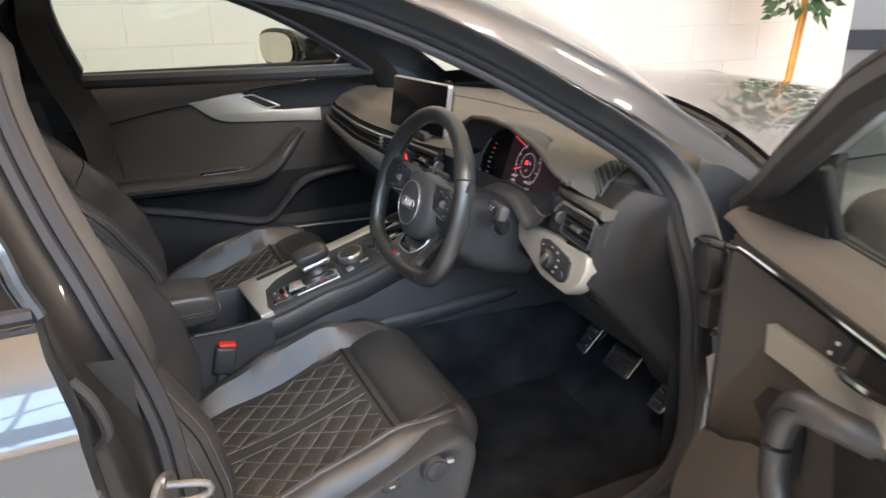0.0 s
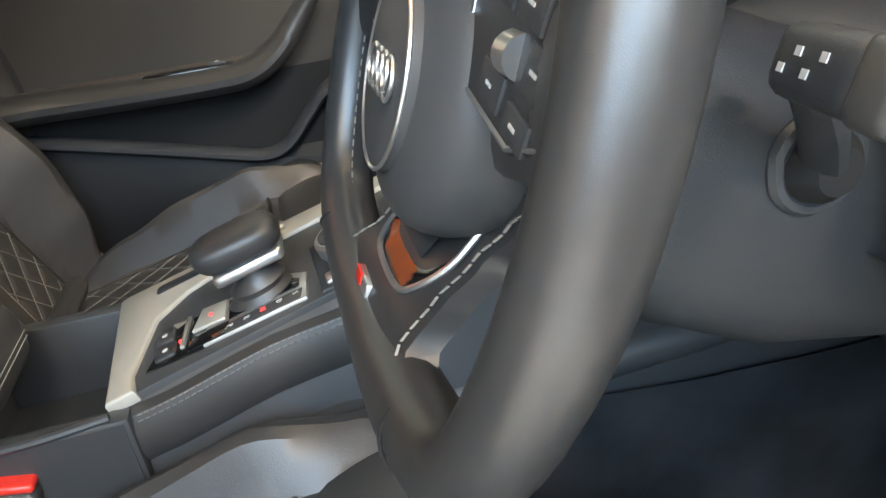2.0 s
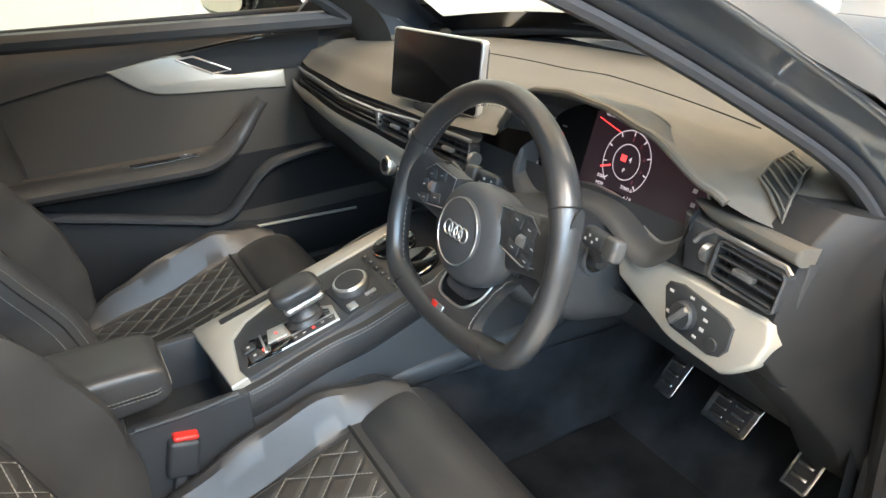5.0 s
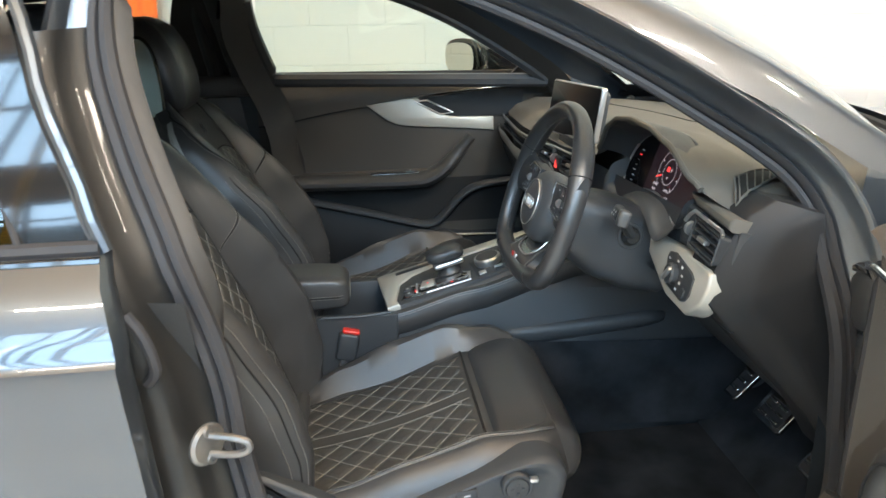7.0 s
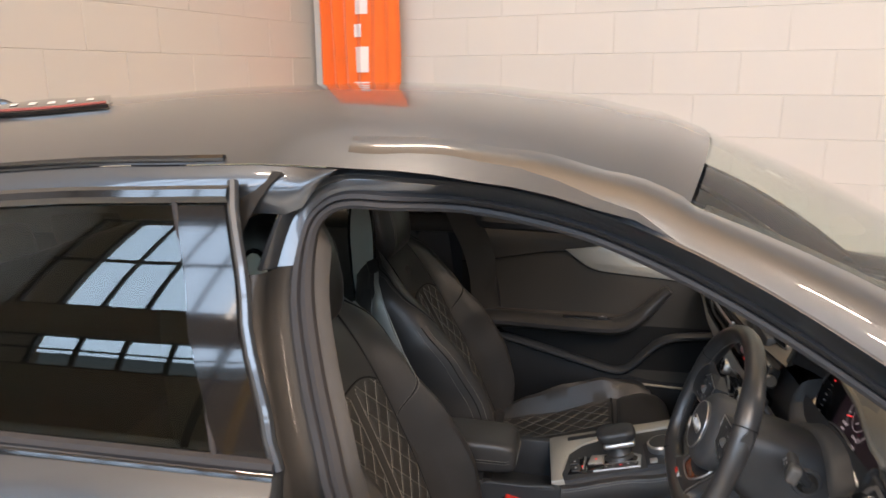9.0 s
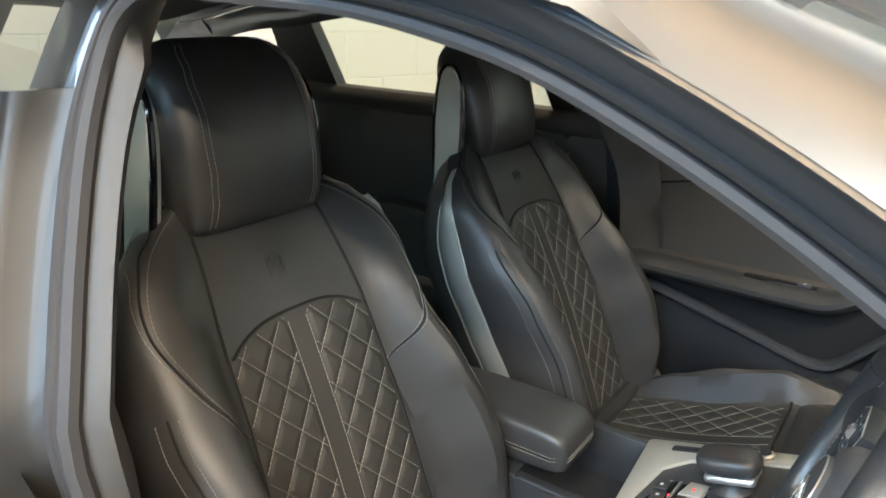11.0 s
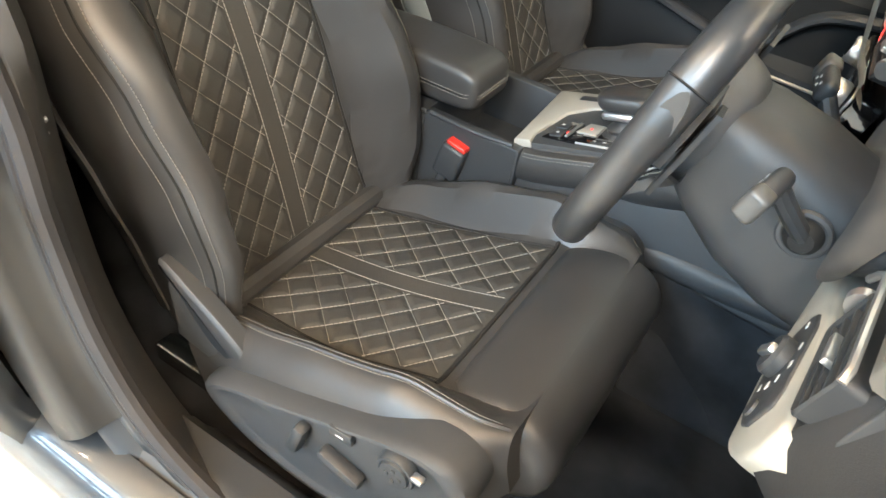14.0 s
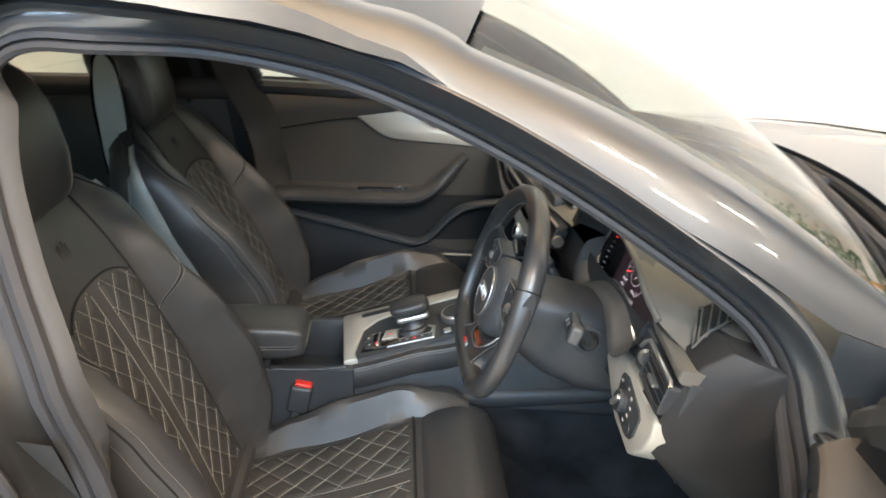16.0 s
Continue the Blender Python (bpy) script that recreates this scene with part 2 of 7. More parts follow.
GREYPLASTIC = mat("grey_plastic", (0.042, 0.044, 0.047), 0.5, grain=1400, bump=0.25, vary=0.1, stain=6)
VINYL = mat("door_vinyl", (0.066, 0.057, 0.049), 0.62, grain=900, bump=0.3, vary=0.12, stain=5)
FABRIC = mat("door_suede", (0.052, 0.047, 0.041), 0.9, grain=2600, bump=0.5, vary=0.12, stain=12, sheen=0.1)
GLOSS = mat("gloss_black", (0.008, 0.008, 0.009), 0.08, vary=0.1, coat=0.5)
SILVER = mat("matt_aluminium", (0.43, 0.415, 0.37), 0.40, 0.35, grain=2200, bump=0.1, vary=0.05, stain=8)
STRIKER = mat("worn_striker_steel", (0.26, 0.25, 0.24), 0.42, 0.9, grain=400, bump=0.1, vary=0.25, stain=40)
SATIN = mat("satin_silver", (0.60, 0.60, 0.60), 0.3, 0.9, vary=0.05)
SHELL = mat("satin_seat_shell", (0.42, 0.45, 0.44), 0.40, 0.55, vary=0.05)
CHROME = mat("chrome", (0.85, 0.85, 0.86), 0.09, 1.0, vary=0.03)
CARPET = mat("black_carpet", (0.0220, 0.0240, 0.0275), 0.97, grain=700, bump=1.0, vary=0.95, stain=13, sheen=0.02, spec=0.06)
RUBBER = mat("black_rubber", (0.033, 0.032, 0.034), 0.60, grain=500, bump=0.1, vary=0.15, stain=10, spec=0.3)
PAINT = mat("grey_metallic_paint", (0.066, 0.074, 0.084), 0.33, 0.65, grain=4000, bump=0.015, vary=0.03, stain=2, coat=1.0, rough_vary=0.05)
BLACKTRIM = mat("grey_pillar_trim", (0.036, 0.034, 0.032), 0.50, grain=1800, bump=0.3, vary=0.12, stain=5)
STALKTIP = mat("grey_stalk_plastic", (0.075, 0.073, 0.070), 0.42, vary=0.08)
HEADLINER = mat("headliner", (0.035, 0.035, 0.035), 0.9, grain=2500, bump=0.3)
SCREEN = mat("black_screen", (0.004, 0.004, 0.005), 0.28, vary=0.1, spec=0.18)
RED = mat("red_plastic", (0.62, 0.03, 0.02), 0.35, vary=0.08)
DARKRED = mat("dark_red_print", (0.22, 0.012, 0.016), 0.4)
WHITEMARK = mat("white_print", (0.55, 0.55, 0.55), 0.6)
WINDOW = glass("clear_glass", (0.85, 0.905, 0.86))
TINT = glass("tinted_glass", (0.42, 0.47, 0.44))
MIRROR = mat("mirror_glass", (0.8, 0.82, 0.82), 0.01, 1.0, vary=0.0)
BELT = mat("seat_belt_webbing", (0.030, 0.028, 0.026), 0.8, grain=1500, bump=0.6)
METAL = mat("bare_steel", (0.55, 0.54, 0.52), 0.22, 1.0, vary=0.1, stain=30)
BLOCK = mat("white_painted_block", (0.50, 0.476, 0.438), 0.62, grain=120, bump=0.35, vary=0.05, stain=1.3, island=0.025)
MORTAR = mat("painted_joint", (0.485, 0.461, 0.424), 0.75, grain=200, bump=0.4, vary=0.08)
PLASTER = mat("white_plaster", (0.47, 0.468, 0.46), 0.7, grain=60, bump=0.1, vary=0.05, stain=0.8)
# body paint darkened: the shade on the centre pillar is put into this colour
PILLARSHADE = mat("shaded_pillar_paint", (0.020, 0.019, 0.018), 0.44, 0.3, grain=300, bump=0.01, vary=0.1, stain=5, coat=0.12)
FLOORPAINT = mat("grey_painted_concrete", (0.70, 0.72, 0.69), 0.22, grain=40, bump=0.05, vary=0.12, stain=0.7)
CEILING = mat("cream_roof_lining", (0.66, 0.50, 0.33), 0.85, grain=20, bump=0.2, vary=0.12, stain=0.5)
TRIMBLACK = mat("matt_black_trim", (0.016, 0.016, 0.017), 0.55, grain=900, bump=0.2, vary=0.1, stain=8, spec=0.3)
HALLWALL = mat("brown_grey_wall", (0.36, 0.31, 0.265), 0.8, grain=30, bump=0.2, vary=0.2, stain=0.6)
STEEL = mat("dark_roof_steel", (0.07, 0.065, 0.06), 0.6, vary=0.3, stain=2)
YELLOW = mat("yellow_painted_steel", (0.62, 0.36, 0.03), 0.45, vary=0.1)
ORANGE = mat("orange_flag_cloth", (0.75, 0.13, 0.012), 0.8, grain=900, bump=0.3, vary=0.12, stain=6, sheen=0.2)
FLAGWHITE = mat("white_flag_print", (0.72, 0.66, 0.66), 0.8, vary=0.06)
LEAF = mat("ficus_leaf", (0.055, 0.11, 0.045), 0.45, vary=0.4, stain=30)
BARK = mat("pale_bark", (0.52, 0.25, 0.06), 0.7, grain=90, bump=0.5, vary=0.3, stain=20)
SKIRT = mat("dark_skirting", (0.06, 0.062, 0.07), 0.6)
TUBEGLOW = glow("lamp_tube", (1.0, 0.93, 0.8), 14)
GAUGE_FIELD = glow("dim_display_field", (0.30, 0.09, 0.17), 0.022)
GAUGE_RED = glow("red_display_light", (1.0, 0.05, 0.05), 1.1)
GAUGE_WHITE = glow("white_display_light", (1.0, 0.85, 0.9), 0.36)
GAUGE_DIM = glow("dim_display_light", (0.30, 0.05, 0.09), 0.22)
LED_RED = glow("red_key_light", (1.0, 0.06, 0.05), 1.2)

# ---- hall ----
def slab(name, c, size, material, label="", category="", yaw=0.0, bev=0.0):
    ob = part(name, rbox((0, 0, 0), size, bev), material, smooth=False)
    ob.matrix_world = Matrix.Translation(c) @ Matrix.Rotation(yaw, 4, "Z")
    return tagged(ob, label, category, kind="structure")


slab("floor", (1, -2, -0.05), (26, 24, 0.1), FLOORPAINT, "glossy light grey painted concrete workshop floor", "floor")
YAW = math.atan2(WALL_D.y, WALL_D.x)
WALL_N = V((WALL_D.y, -WALL_D.x, 0)).normalized()          # towards the car
if WALL_N.y > 0:
    WALL_N = -WALL_N
CORNER = WALL_P - WALL_D * 2.08
END = WALL_P + WALL_D * 4.22
mid = (CORNER + END) / 2
wall_main = slab("wall_north", mid - WALL_N * 0.12 + V((0, 0, 2.5)), ((END - CORNER).length, 0.2, 5.0), MORTAR, "white painted concrete block wall with flush joints", "wall", YAW)
wall_left = slab("wall_west", CORNER + WALL_N * 3.0 - WALL_D * 0.12 + V((0, 0, 2.5)), (0.2, 6.4, 5.0), MORTAR, "white painted block wall meeting at a corner", "wall", YAW)
slab("wall_return", END - WALL_D * 0.1 - WALL_N * 3.2 + V((0, 0, 2.5)), (0.2, 6.0, 5.0), PLASTER, "plain white plastered return wall", "wall", YAW)
slab("wall_recess", (9.3, 6.2, 2.5), (7.0, 0.2, 5.0), PLASTER, "pale wall at the far end of the hall", "wall", radians(-35))
slab("baseboard", (9.2, 6.05, 0.14), (7.0, 0.05, 0.28), SKIRT, "dark painted skirting band", "skirting", radians(-35))
slab("wall_upper", mid - WALL_N * 0.14 + V((0, 0, 7.8)), (26, 0.2, 5.8), PLASTER, "white upper wall", "wall", YAW)
# added east wall, made white to bounce light in through the windscreen
slab("bounce_wall_east", (12.5, -3, 5.3), (0.2, 18, 10.6), PLASTER, "plain hall wall", "wall")
slab("wall_far_west", (-10.6, -3, 5.3), (0.2, 18, 10.6), HALLWALL, "plain hall wall", "wall")
slab("ceiling", (1, -2.5, 10.6), (26, 20, 0.15), CEILING, "cream underside of the workshop roof", "ceiling")
# glazed wall behind the camera: solid below, a low row of panes, a deep beam, two tall rows of panes
GY = -10.6
slab("wall_south", (1, GY, 1.15), (24, 0.25, 2.3), HALLWALL, "brown-grey lower hall wall", "wall")
slab("wall_south_beam", (1, GY, 4.2), (24, 0.3, 1.25), HALLWALL, "deep beam between two rows of glazing", "beam")
slab("wall_south_head", (1, GY, 10.05), (24, 0.3, 1.1), HALLWALL, "dark head above the glazing", "wall")
glazing = thing("window_1", "long industrial glazing of small panes in dark steel bars", "window", (0, GY, 2.3), kind="structure")
for gx in span(-10.4, 5.2, 18):
    part("mullion", rbox((gx, GY, 5.9), (0.09, 0.07, 7.3), 0.004), STEEL, glazing, smooth=False)
for gz in (2.33, 3.0, 3.55, 4.85, 7.10, 9.47):
    part("transom", rbox((-2.6, GY, gz), (15.8, 0.08, 0.14 if gz > 4 else 0.07), 0.004), STEEL, glazing, smooth=False)
slab("wall_south_side", (9.0, GY, 6.0), (7.6, 0.25, 7.4), HALLWALL, "solid wall beside the glazing", "wall")
crane = thing("lift_crane", "slanting yellow painted steel crane post with a dark brace", "crane", (-4.7, -8.6, 0.0))
part("post", tube([(-4.65, -8.6, 0.0), (-4.1, -8.6, 7.6)], 0.075, 8), YELLOW, crane)
part("brace", tube([(-5.2, -8.5, 0.0), (-4.35, -8.5, 7.8)], 0.06, 8), STEEL, crane)
for tx, ty, tw in TUBES:
    lamp = thing("ceiling_light", "long white tube light hung under the roof", "lamp", (tx, ty, 4.8), "tube lights")
    part("housing", rbox((tx, ty, 4.84), (0.9, 0.09, 0.05), 0.01), PLASTER, lamp)
    part("tube", rbox((tx, ty, 4.785), (0.8, 0.06, 0.05), 0.02), TUBEGLOW, lamp, "glowing white tube")
    for k in (-0.35, 0.35):
        part("hanger", tube([(tx + k, ty, 4.86), (tx + k, ty, 10.55)], 0.006, 6), STEEL, lamp)

strip = thing("tube_light", "upright white tube light hung by a wire beside the crane", "lamp", (-4.2, -6.9, 3.3))
part("tube", tube([(-4.2, -6.9, 3.4), (-4.2, -6.9, 5.0)], 0.035, 10), TUBEGLOW, strip, "glowing white tube")
part("cap", tube([(-4.2, -6.9, 5.0), (-4.2, -6.9, 5.08)], 0.04, 10), STEEL, strip)
part("wire", tube([(-4.2, -6.9, 5.08), (-4.2, -6.9, 10.55)], 0.006, 6), STEEL, strip)

# orange flag hung in the corner of the wall
flag = thing("flag", "tall orange cloth flag with vertical white lettering bars", "flag", tuple(CORNER + WALL_D * 0.5))


def flag_pt(u, z):
    w = 0.30 * (1 - 0.12 * max(0, (1.6 - z)))
    p = CORNER + WALL_D * (0.42 + u * w) + WALL_N * (0.10 + 0.018 * math.sin(u * 19) * (1 - u * 0.6) + 0.01 * math.sin(z * 5 + u * 4))
    return V((p.x, p.y, z))


part("cloth", grid(lambda u, z: flag_pt(u, z), span(-1, 1, 40), span(0.75, 3.4, 40)), ORANGE, flag)
part("pole", tube([flag_pt(-1.03, 0.0) + WALL_N * 0.01, flag_pt(-1.03, 3.4) + WALL_N * 0.01], 0.012, 8), PLASTER, flag)
part("foot", lathe([(0.0, 0), (0.16, 0), (0.15, 0.03), (0.02, 0.06), (0, 0.06)], flag_pt(-1.03, 0.0), (0, 0, 1), 20), STEEL, flag)
for i, (z0, z1, u0, u1) in enumerate([(1.02, 1.20, 0.0, 0.42), (1.27, 1.42, -0.15, 0.25), (1.48, 1.64, -0.1, 0.22), (1.70, 1.78, -0.12, 0.1), (1.84, 2.0, -0.1, 0.2), (2.06, 2.22, -0.1, 0.2), (2.28, 2.44, -0.1, 0.2)]):
    part("lettering_bar", grid(lambda u, z: flag_pt(u, z) + WALL_N * 0.006, span(u0, u1, 5), span(z0, z1, 5)), FLAGWHITE, flag, "white printed bar")

# indoor tree at the end of the wall
PX, PY = 3.05, 1.52
tree = thing("potted_tree", "slender indoor fig tree with pale stems in a pot", "plant", (PX, PY, 0))
part("pot", lathe([(0, 0), (0.15, 0), (0.19, 0.3), (0.2, 0.32), (0.185, 0.32), (0.17, 0.27), (0, 0.27)], (PX, PY, 0), (0, 0, 1), 24), SKIRT, tree, "dark round pot")
for k, (dx, dy, w) in enumerate([(-0.06, 0.0, 0.6), (0.05, 0.02, -0.4)]):
    pts = [(PX + dx * (1 - z / 1.2) + 0.03 * math.sin(z * 3 + k * 2) * w * 2, PY + dy + 0.02 * math.sin(z * 4 + k), 0.25 + z) for z in span(0, 1.25, 8)]
    part("stem", tube(curve(pts, 4), lambda f: 0.015 - 0.006 * f, 8), BARK, tree)
rnd = random.Random(4)
lv, lf = [], []
for i in range(520):
    h = rnd.random()
    zc = 1.02 + 1.05 * h
    rad = (0.07 + 0.22 * rnd.random()) * (0.55 + 0.9 * h if h < 0.6 else 1.2)
    an = rnd.random() * 6.283
    c = V((PX + math.cos(an) * rad, PY + math.sin(an) * rad, zc - 0.25 * rad * rnd.random() * 2))
    d = V((math.cos(an) + rnd.uniform(-.5, .5), math.sin(an) + rnd.uniform(-.5, .5), rnd.uniform(-1.4, -0.2))).normalized()
    s = d.orthogonal().normalized()
    s.rotate(Matrix.Rotation(rnd.random() * 6.283, 3, d))
    n = d.cross(s)
    L, W = rnd.uniform(0.06, 0.10), rnd.uniform(0.017, 0.028)
    k = len(lv)
    lv += [c, c + d * L * .35 + s * W + n * 0.006, c + d * L, c + d * L * .35 - s * W + n * 0.006, c + d * L * 0.4]
    lf += [(k, k + 1, k + 4), (k + 1, k + 2, k + 4), (k + 2, k + 3, k + 4), (k + 3, k, k + 4)]
tagged(part("leaves", (lv, lf), LEAF, tree, "drooping pointed green leaves"), kind="stuff")
for i in range(14):
    an, z = i * 2.4, 1.0 + 0.06 * i
    part("twig", tube(curve([(PX, PY, z), (PX + 0.12 * math.cos(an), PY + 0.12 * math.sin(an), z + 0.12), (PX + 0.3 * math.cos(an), PY + 0.3 * math.sin(an), z + 0.08)], 4), 0.004, 5), BARK, tree)

# ---- car body ----
car = thing("car_body", "dark grey metallic car body with the front door opening showing", "car", (-0.6, CY, 0))
# door opening, as (along the car, height)
OPEN = [(-0.722, 1.235), (-0.710, 1.262), (-0.68, 1.272), (-0.62, 1.269), (-0.53, 1.262), (-0.45, 1.251), (-0.36, 1.231), (-0.27, 1.198), (-0.18, 1.157), (-0.09, 1.108),
        (0.0, 1.053), (0.069, 1.008), (0.113, 0.971), (0.138, 0.926), (0.150, 0.854), (0.163, 0.77), (0.175, 0.65), (0.183, 0.54), (0.172, 0.465), (0.12, 0.425), (0.0, 0.405), (-0.2, 0.392),
        (-0.40, 0.397), (-0.51, 0.447), (-0.575, 0.55), (-0.602, 0.68), (-0.613, 0.80), (-0.65, 0.947), (-0.69, 1.06), (-0.717, 1.16)]


def side_y(z):
    return -0.728 if z < 0.93 else -0.728 + (z - 0.93) * 0.40


LOOP = [(p.x, p.y) for p in curve([(a, b, 0) for a, b in OPEN], 4, True)]
LN = len(LOOP)
NORMALS = []
for i in range(LN):
    e = V(LOOP[(i + 2) % LN]) - V(LOOP[i - 2])
    e.normalize()
    n = V((e.y, -e.x))
    c = V(LOOP[i]) - V((-0.25, 0.8))
    NORMALS.append(n if n.dot(c) > 0 else -n)
for _ in range(3):
    NORMALS = [(NORMALS[i - 1] + NORMALS[i] * 2 + NORMALS[(i + 1) % LN]).normalized() for i in range(LN)]


def widen(x, z):
    """How much wider the frame is than along the roof rail."""
    if z < 0.6:
        return 1.6 + (0.4 if x > 0 else 0)
    if x > 0.05:
        return 1.0 if z > 0.86 else 1.5
    if x < -0.5 and z < 1.22:
        return 1.45
    return 1.0


WID = [widen(*p) for p in LOOP]
for _ in range(4):
    WID = [(WID[i - 1] + WID[i] + WID[(i + 1) % LN]) / 3 for i in range(LN)]


def ease(k):
    k = min(1, max(0, k))
    return k * k * (3 - 2 * k)


def frame_ring(d, out, side=-1):
    """The opening's outline moved d outwards in its plane and out of the car by out; the rail and the front pillar lie deeper inside."""
    ring = []
    for i, (x, z) in enumerate(LOOP):
        w = WID[i]
        xx, zz = x + NORMALS[i].x * d * w, z + NORMALS[i].y * d * w
        deep = 0.052 * ease((x + 0.66) / 0.14) * ease((z - 0.72) / 0.25)
        y = side_y(zz) - out + deep * (1 - (0.72 * ease((d - 0.012) / 0.036) if out > -0.015 else 0))
        ring.append(V((xx, y if side < 0 else 2 * CY - y, zz)))
    return ring


def side_frame(side, parent, tag):
    inner = [frame_ring(0.060, -0.075, side), frame_ring(0.034, -0.045, side), frame_ring(0.018, -0.026, side), frame_ring(0.010, -0.012, side), frame_ring(0.010, -0.008, side)]
    for ring, w in zip(inner, (0.35, 1.0, 0.95, 0.30, 0.0)):
        for i, (x, z) in enumerate(LOOP):
            f = ease((-0.56 - x) / 0.06) * ease((1.262 - z) / 0.05) * ease((z - 0.78) / 0.12)
            ring[i] += V((-NORMALS[i].x, 0, -NORMALS[i].y)) * 0.034 * w * f
    part("pillar_trim", loft(inner, True, False), BLACKTRIM, parent, "grained grey plastic inner trim of the opening")
    seal = [frame_ring(0.009, -0.014, side), frame_ring(0.005, -0.004, side), frame_ring(0.006, 0.004, side), frame_ring(0.011, 0.009, side), frame_ring(0.016, 0.008, side), frame_ring(0.018, 0.0, side)]
    part("door_seal", loft(seal, True, False), RUBBER, parent, "black rubber door seal")
    lip = [frame_ring(0.017, 0.0, side), frame_ring(0.020, 0.008, side), frame_ring(0.026, 0.008, side), frame_ring(0.029, -0.002, side)]
    part("seal_lip", loft(lip, True, False), RUBBER, parent, "second thin rubber lip")
    reb = [frame_ring(0.026, -0.004, side), frame_ring(0.036, 0.002, side), frame_ring(0.045, 0.004, side), frame_ring(0.050, 0.020, side), frame_ring(0.055, 0.027, side), frame_ring(0.061, 0.024, side), frame_ring(0.066, 0.012, side), frame_ring(0.068, -0.004, side)]
    post = [frame_ring(d, o, side) for d, o in ((0.026, -0.004), (0.034, 0.004), (0.041, 0.012), (0.046, 0.030), (0.050, 0.040), (0.058, 0.046), (0.072, 0.049), (0.090, 0.050))]
    low = [i for i, (x, z) in enumerate(LOOP) if x < -0.5 and 0.46 < z < 1.22]
    a, b = min(low), max(low)
    part("side_frame", loft([r[b:] + r[:a + 1] for r in reb], False, False), PAINT, parent, "grey metallic painted pillar and roof rail frame")
    # the centre pillar takes the darkened paint, which holds its shade
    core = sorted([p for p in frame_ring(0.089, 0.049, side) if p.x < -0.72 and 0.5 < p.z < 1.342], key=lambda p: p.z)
    part("pillar_core", grid(lambda i, k: core[i] + V((-0.10 * k, -side * 0.03 * k, 0)), range(len(core)), span(0, 1, 3)), PILLARSHADE, parent, "outer side of the centre pillar, darkened for shade")
    part("pillar_face", loft([r[a:b + 1] for r in post], False, False), PILLARSHADE, parent, "painted centre pillar face, darkened for shade")


side_frame(-1, car, "near")
side_frame(1, car, "far")


def rail_z(x):
    return ramp(x, (-2.6, 1.10), (-2.2, 1.185), (-1.8, 1.255), (-1.4, 1.305), (-1.0, 1.330), (-0.8, 1.336), (-0.6, 1.330), (-0.45, 1.312), (-0.33, 1.283), (-0.2, 1.232))


def roof_pt(x, v):
    hw = 0.575
    y = v * hw
    z = rail_z(x) + 0.004 + 0.104 * (1 - abs(v) ** 3)
    return (x + 0.10 * (1 - v * v) * max(0, (x + 0.9) / 0.65) ** 2, CY + y, z)


part("roof", grid(lambda x, v: roof_pt(x, v), span(-2.3, -0.25, 40), span(-1, 1, 28)), PAINT, car, "glossy grey roof panel")
part("headliner", grid(lambda x, v: V(roof_pt(x, v)) - V((0, 0, 0.035)), span(-2.3, -0.27, 16), span(-0.84, 0.84, 10)), HEADLINER, car, "dark cloth headliner")
for sd in (-1, 1):
    part("roof_moulding", tube([V(roof_pt(x, sd * 0.985)) + V((0, 0, 0.002)) for x in span(-2.2, -0.86, 18)], 0.006, 6), GLOSS, car, "black roof joint strip")
part("aerial_fin", loft([[V((-1.69 + dx - 0.09 * k, CY + w * (1 - k * 0.85), 1.325 + 0.088 * k)) for dx, w in ((-0.09, 0), (-0.05, 0.02), (0.03, 0.022), (0.10, 0.0), (0.03, -0.022), (-0.05, -0.02))] for k in (0, 0.3, 0.7, 1.0)]), PAINT, car, "grey shark fin aerial", sub=1)


def on_roof(x, y, lift):
    return V((x, y, roof_pt(x, (y - CY) / 0.575)[2] + lift))


board = thing("sign_board", "dark sign board with pale bars and red edge on roof", "sign", tuple(on_roof(-1.45, -0.33, 0.0)))
near, far = ((-1.185, -0.390), (-1.72, -0.425)), ((-1.275, -0.255), (-1.78, -0.290))


def board_pt(u, v, lift):
    x0, y0 = near[0][0] + (near[1][0] - near[0][0]) * u, near[0][1] + (near[1][1] - near[0][1]) * u
    x1, y1 = far[0][0] + (far[1][0] - far[0][0]) * u, far[0][1] + (far[1][1] - far[0][1]) * u
    return on_roof(x0 + (x1 - x0) * v, y0 + (y1 - y0) * v, lift)


part("board", join(grid(lambda u, v: board_pt(u, v, 0.009), span(0, 1, 12), span(0, 1, 6)), grid(lambda u, k: board_pt(u, 0, 0.002 + 0.007 * k), span(0, 1, 12), [0, 1]), grid(lambda v, k: board_pt(0, v, 0.002 + 0.007 * k), span(0, 1, 6), [0, 1])), GLOSS, board, "dark glossy board")
part("red_edge", grid(lambda u, v: board_pt(u, v, 0.0098), span(0.01, 0.45, 8), span(0.04, 0.20, 3)), DARKRED, board, "red band along the edge")
for k in range(12):
    part("lettering_bar", grid(lambda u, v: board_pt(u, v, 0.0098), span(0.06 + 0.075 * k, 0.09 + 0.075 * k, 2), span(0.40, 0.62, 2)), WHITEMARK, board, "pale printed bar")


for sd in (-1, 1):
    part("rear_roof_rail", grid(lambda x, k: (lambda a: (a.x, a.y - sd * 0.003 + sd * 0.010 * k + sd * 0.010 * math.sin(k * math.pi), a.z - 0.002 - 0.066 * ease((-0.69 - x) / 0.07) * k))(V(roof_pt(x, sd))), span(-2.25, -0.69, 60), span(0, 1, 6)), PAINT, car, "painted roof rail over the rear door")


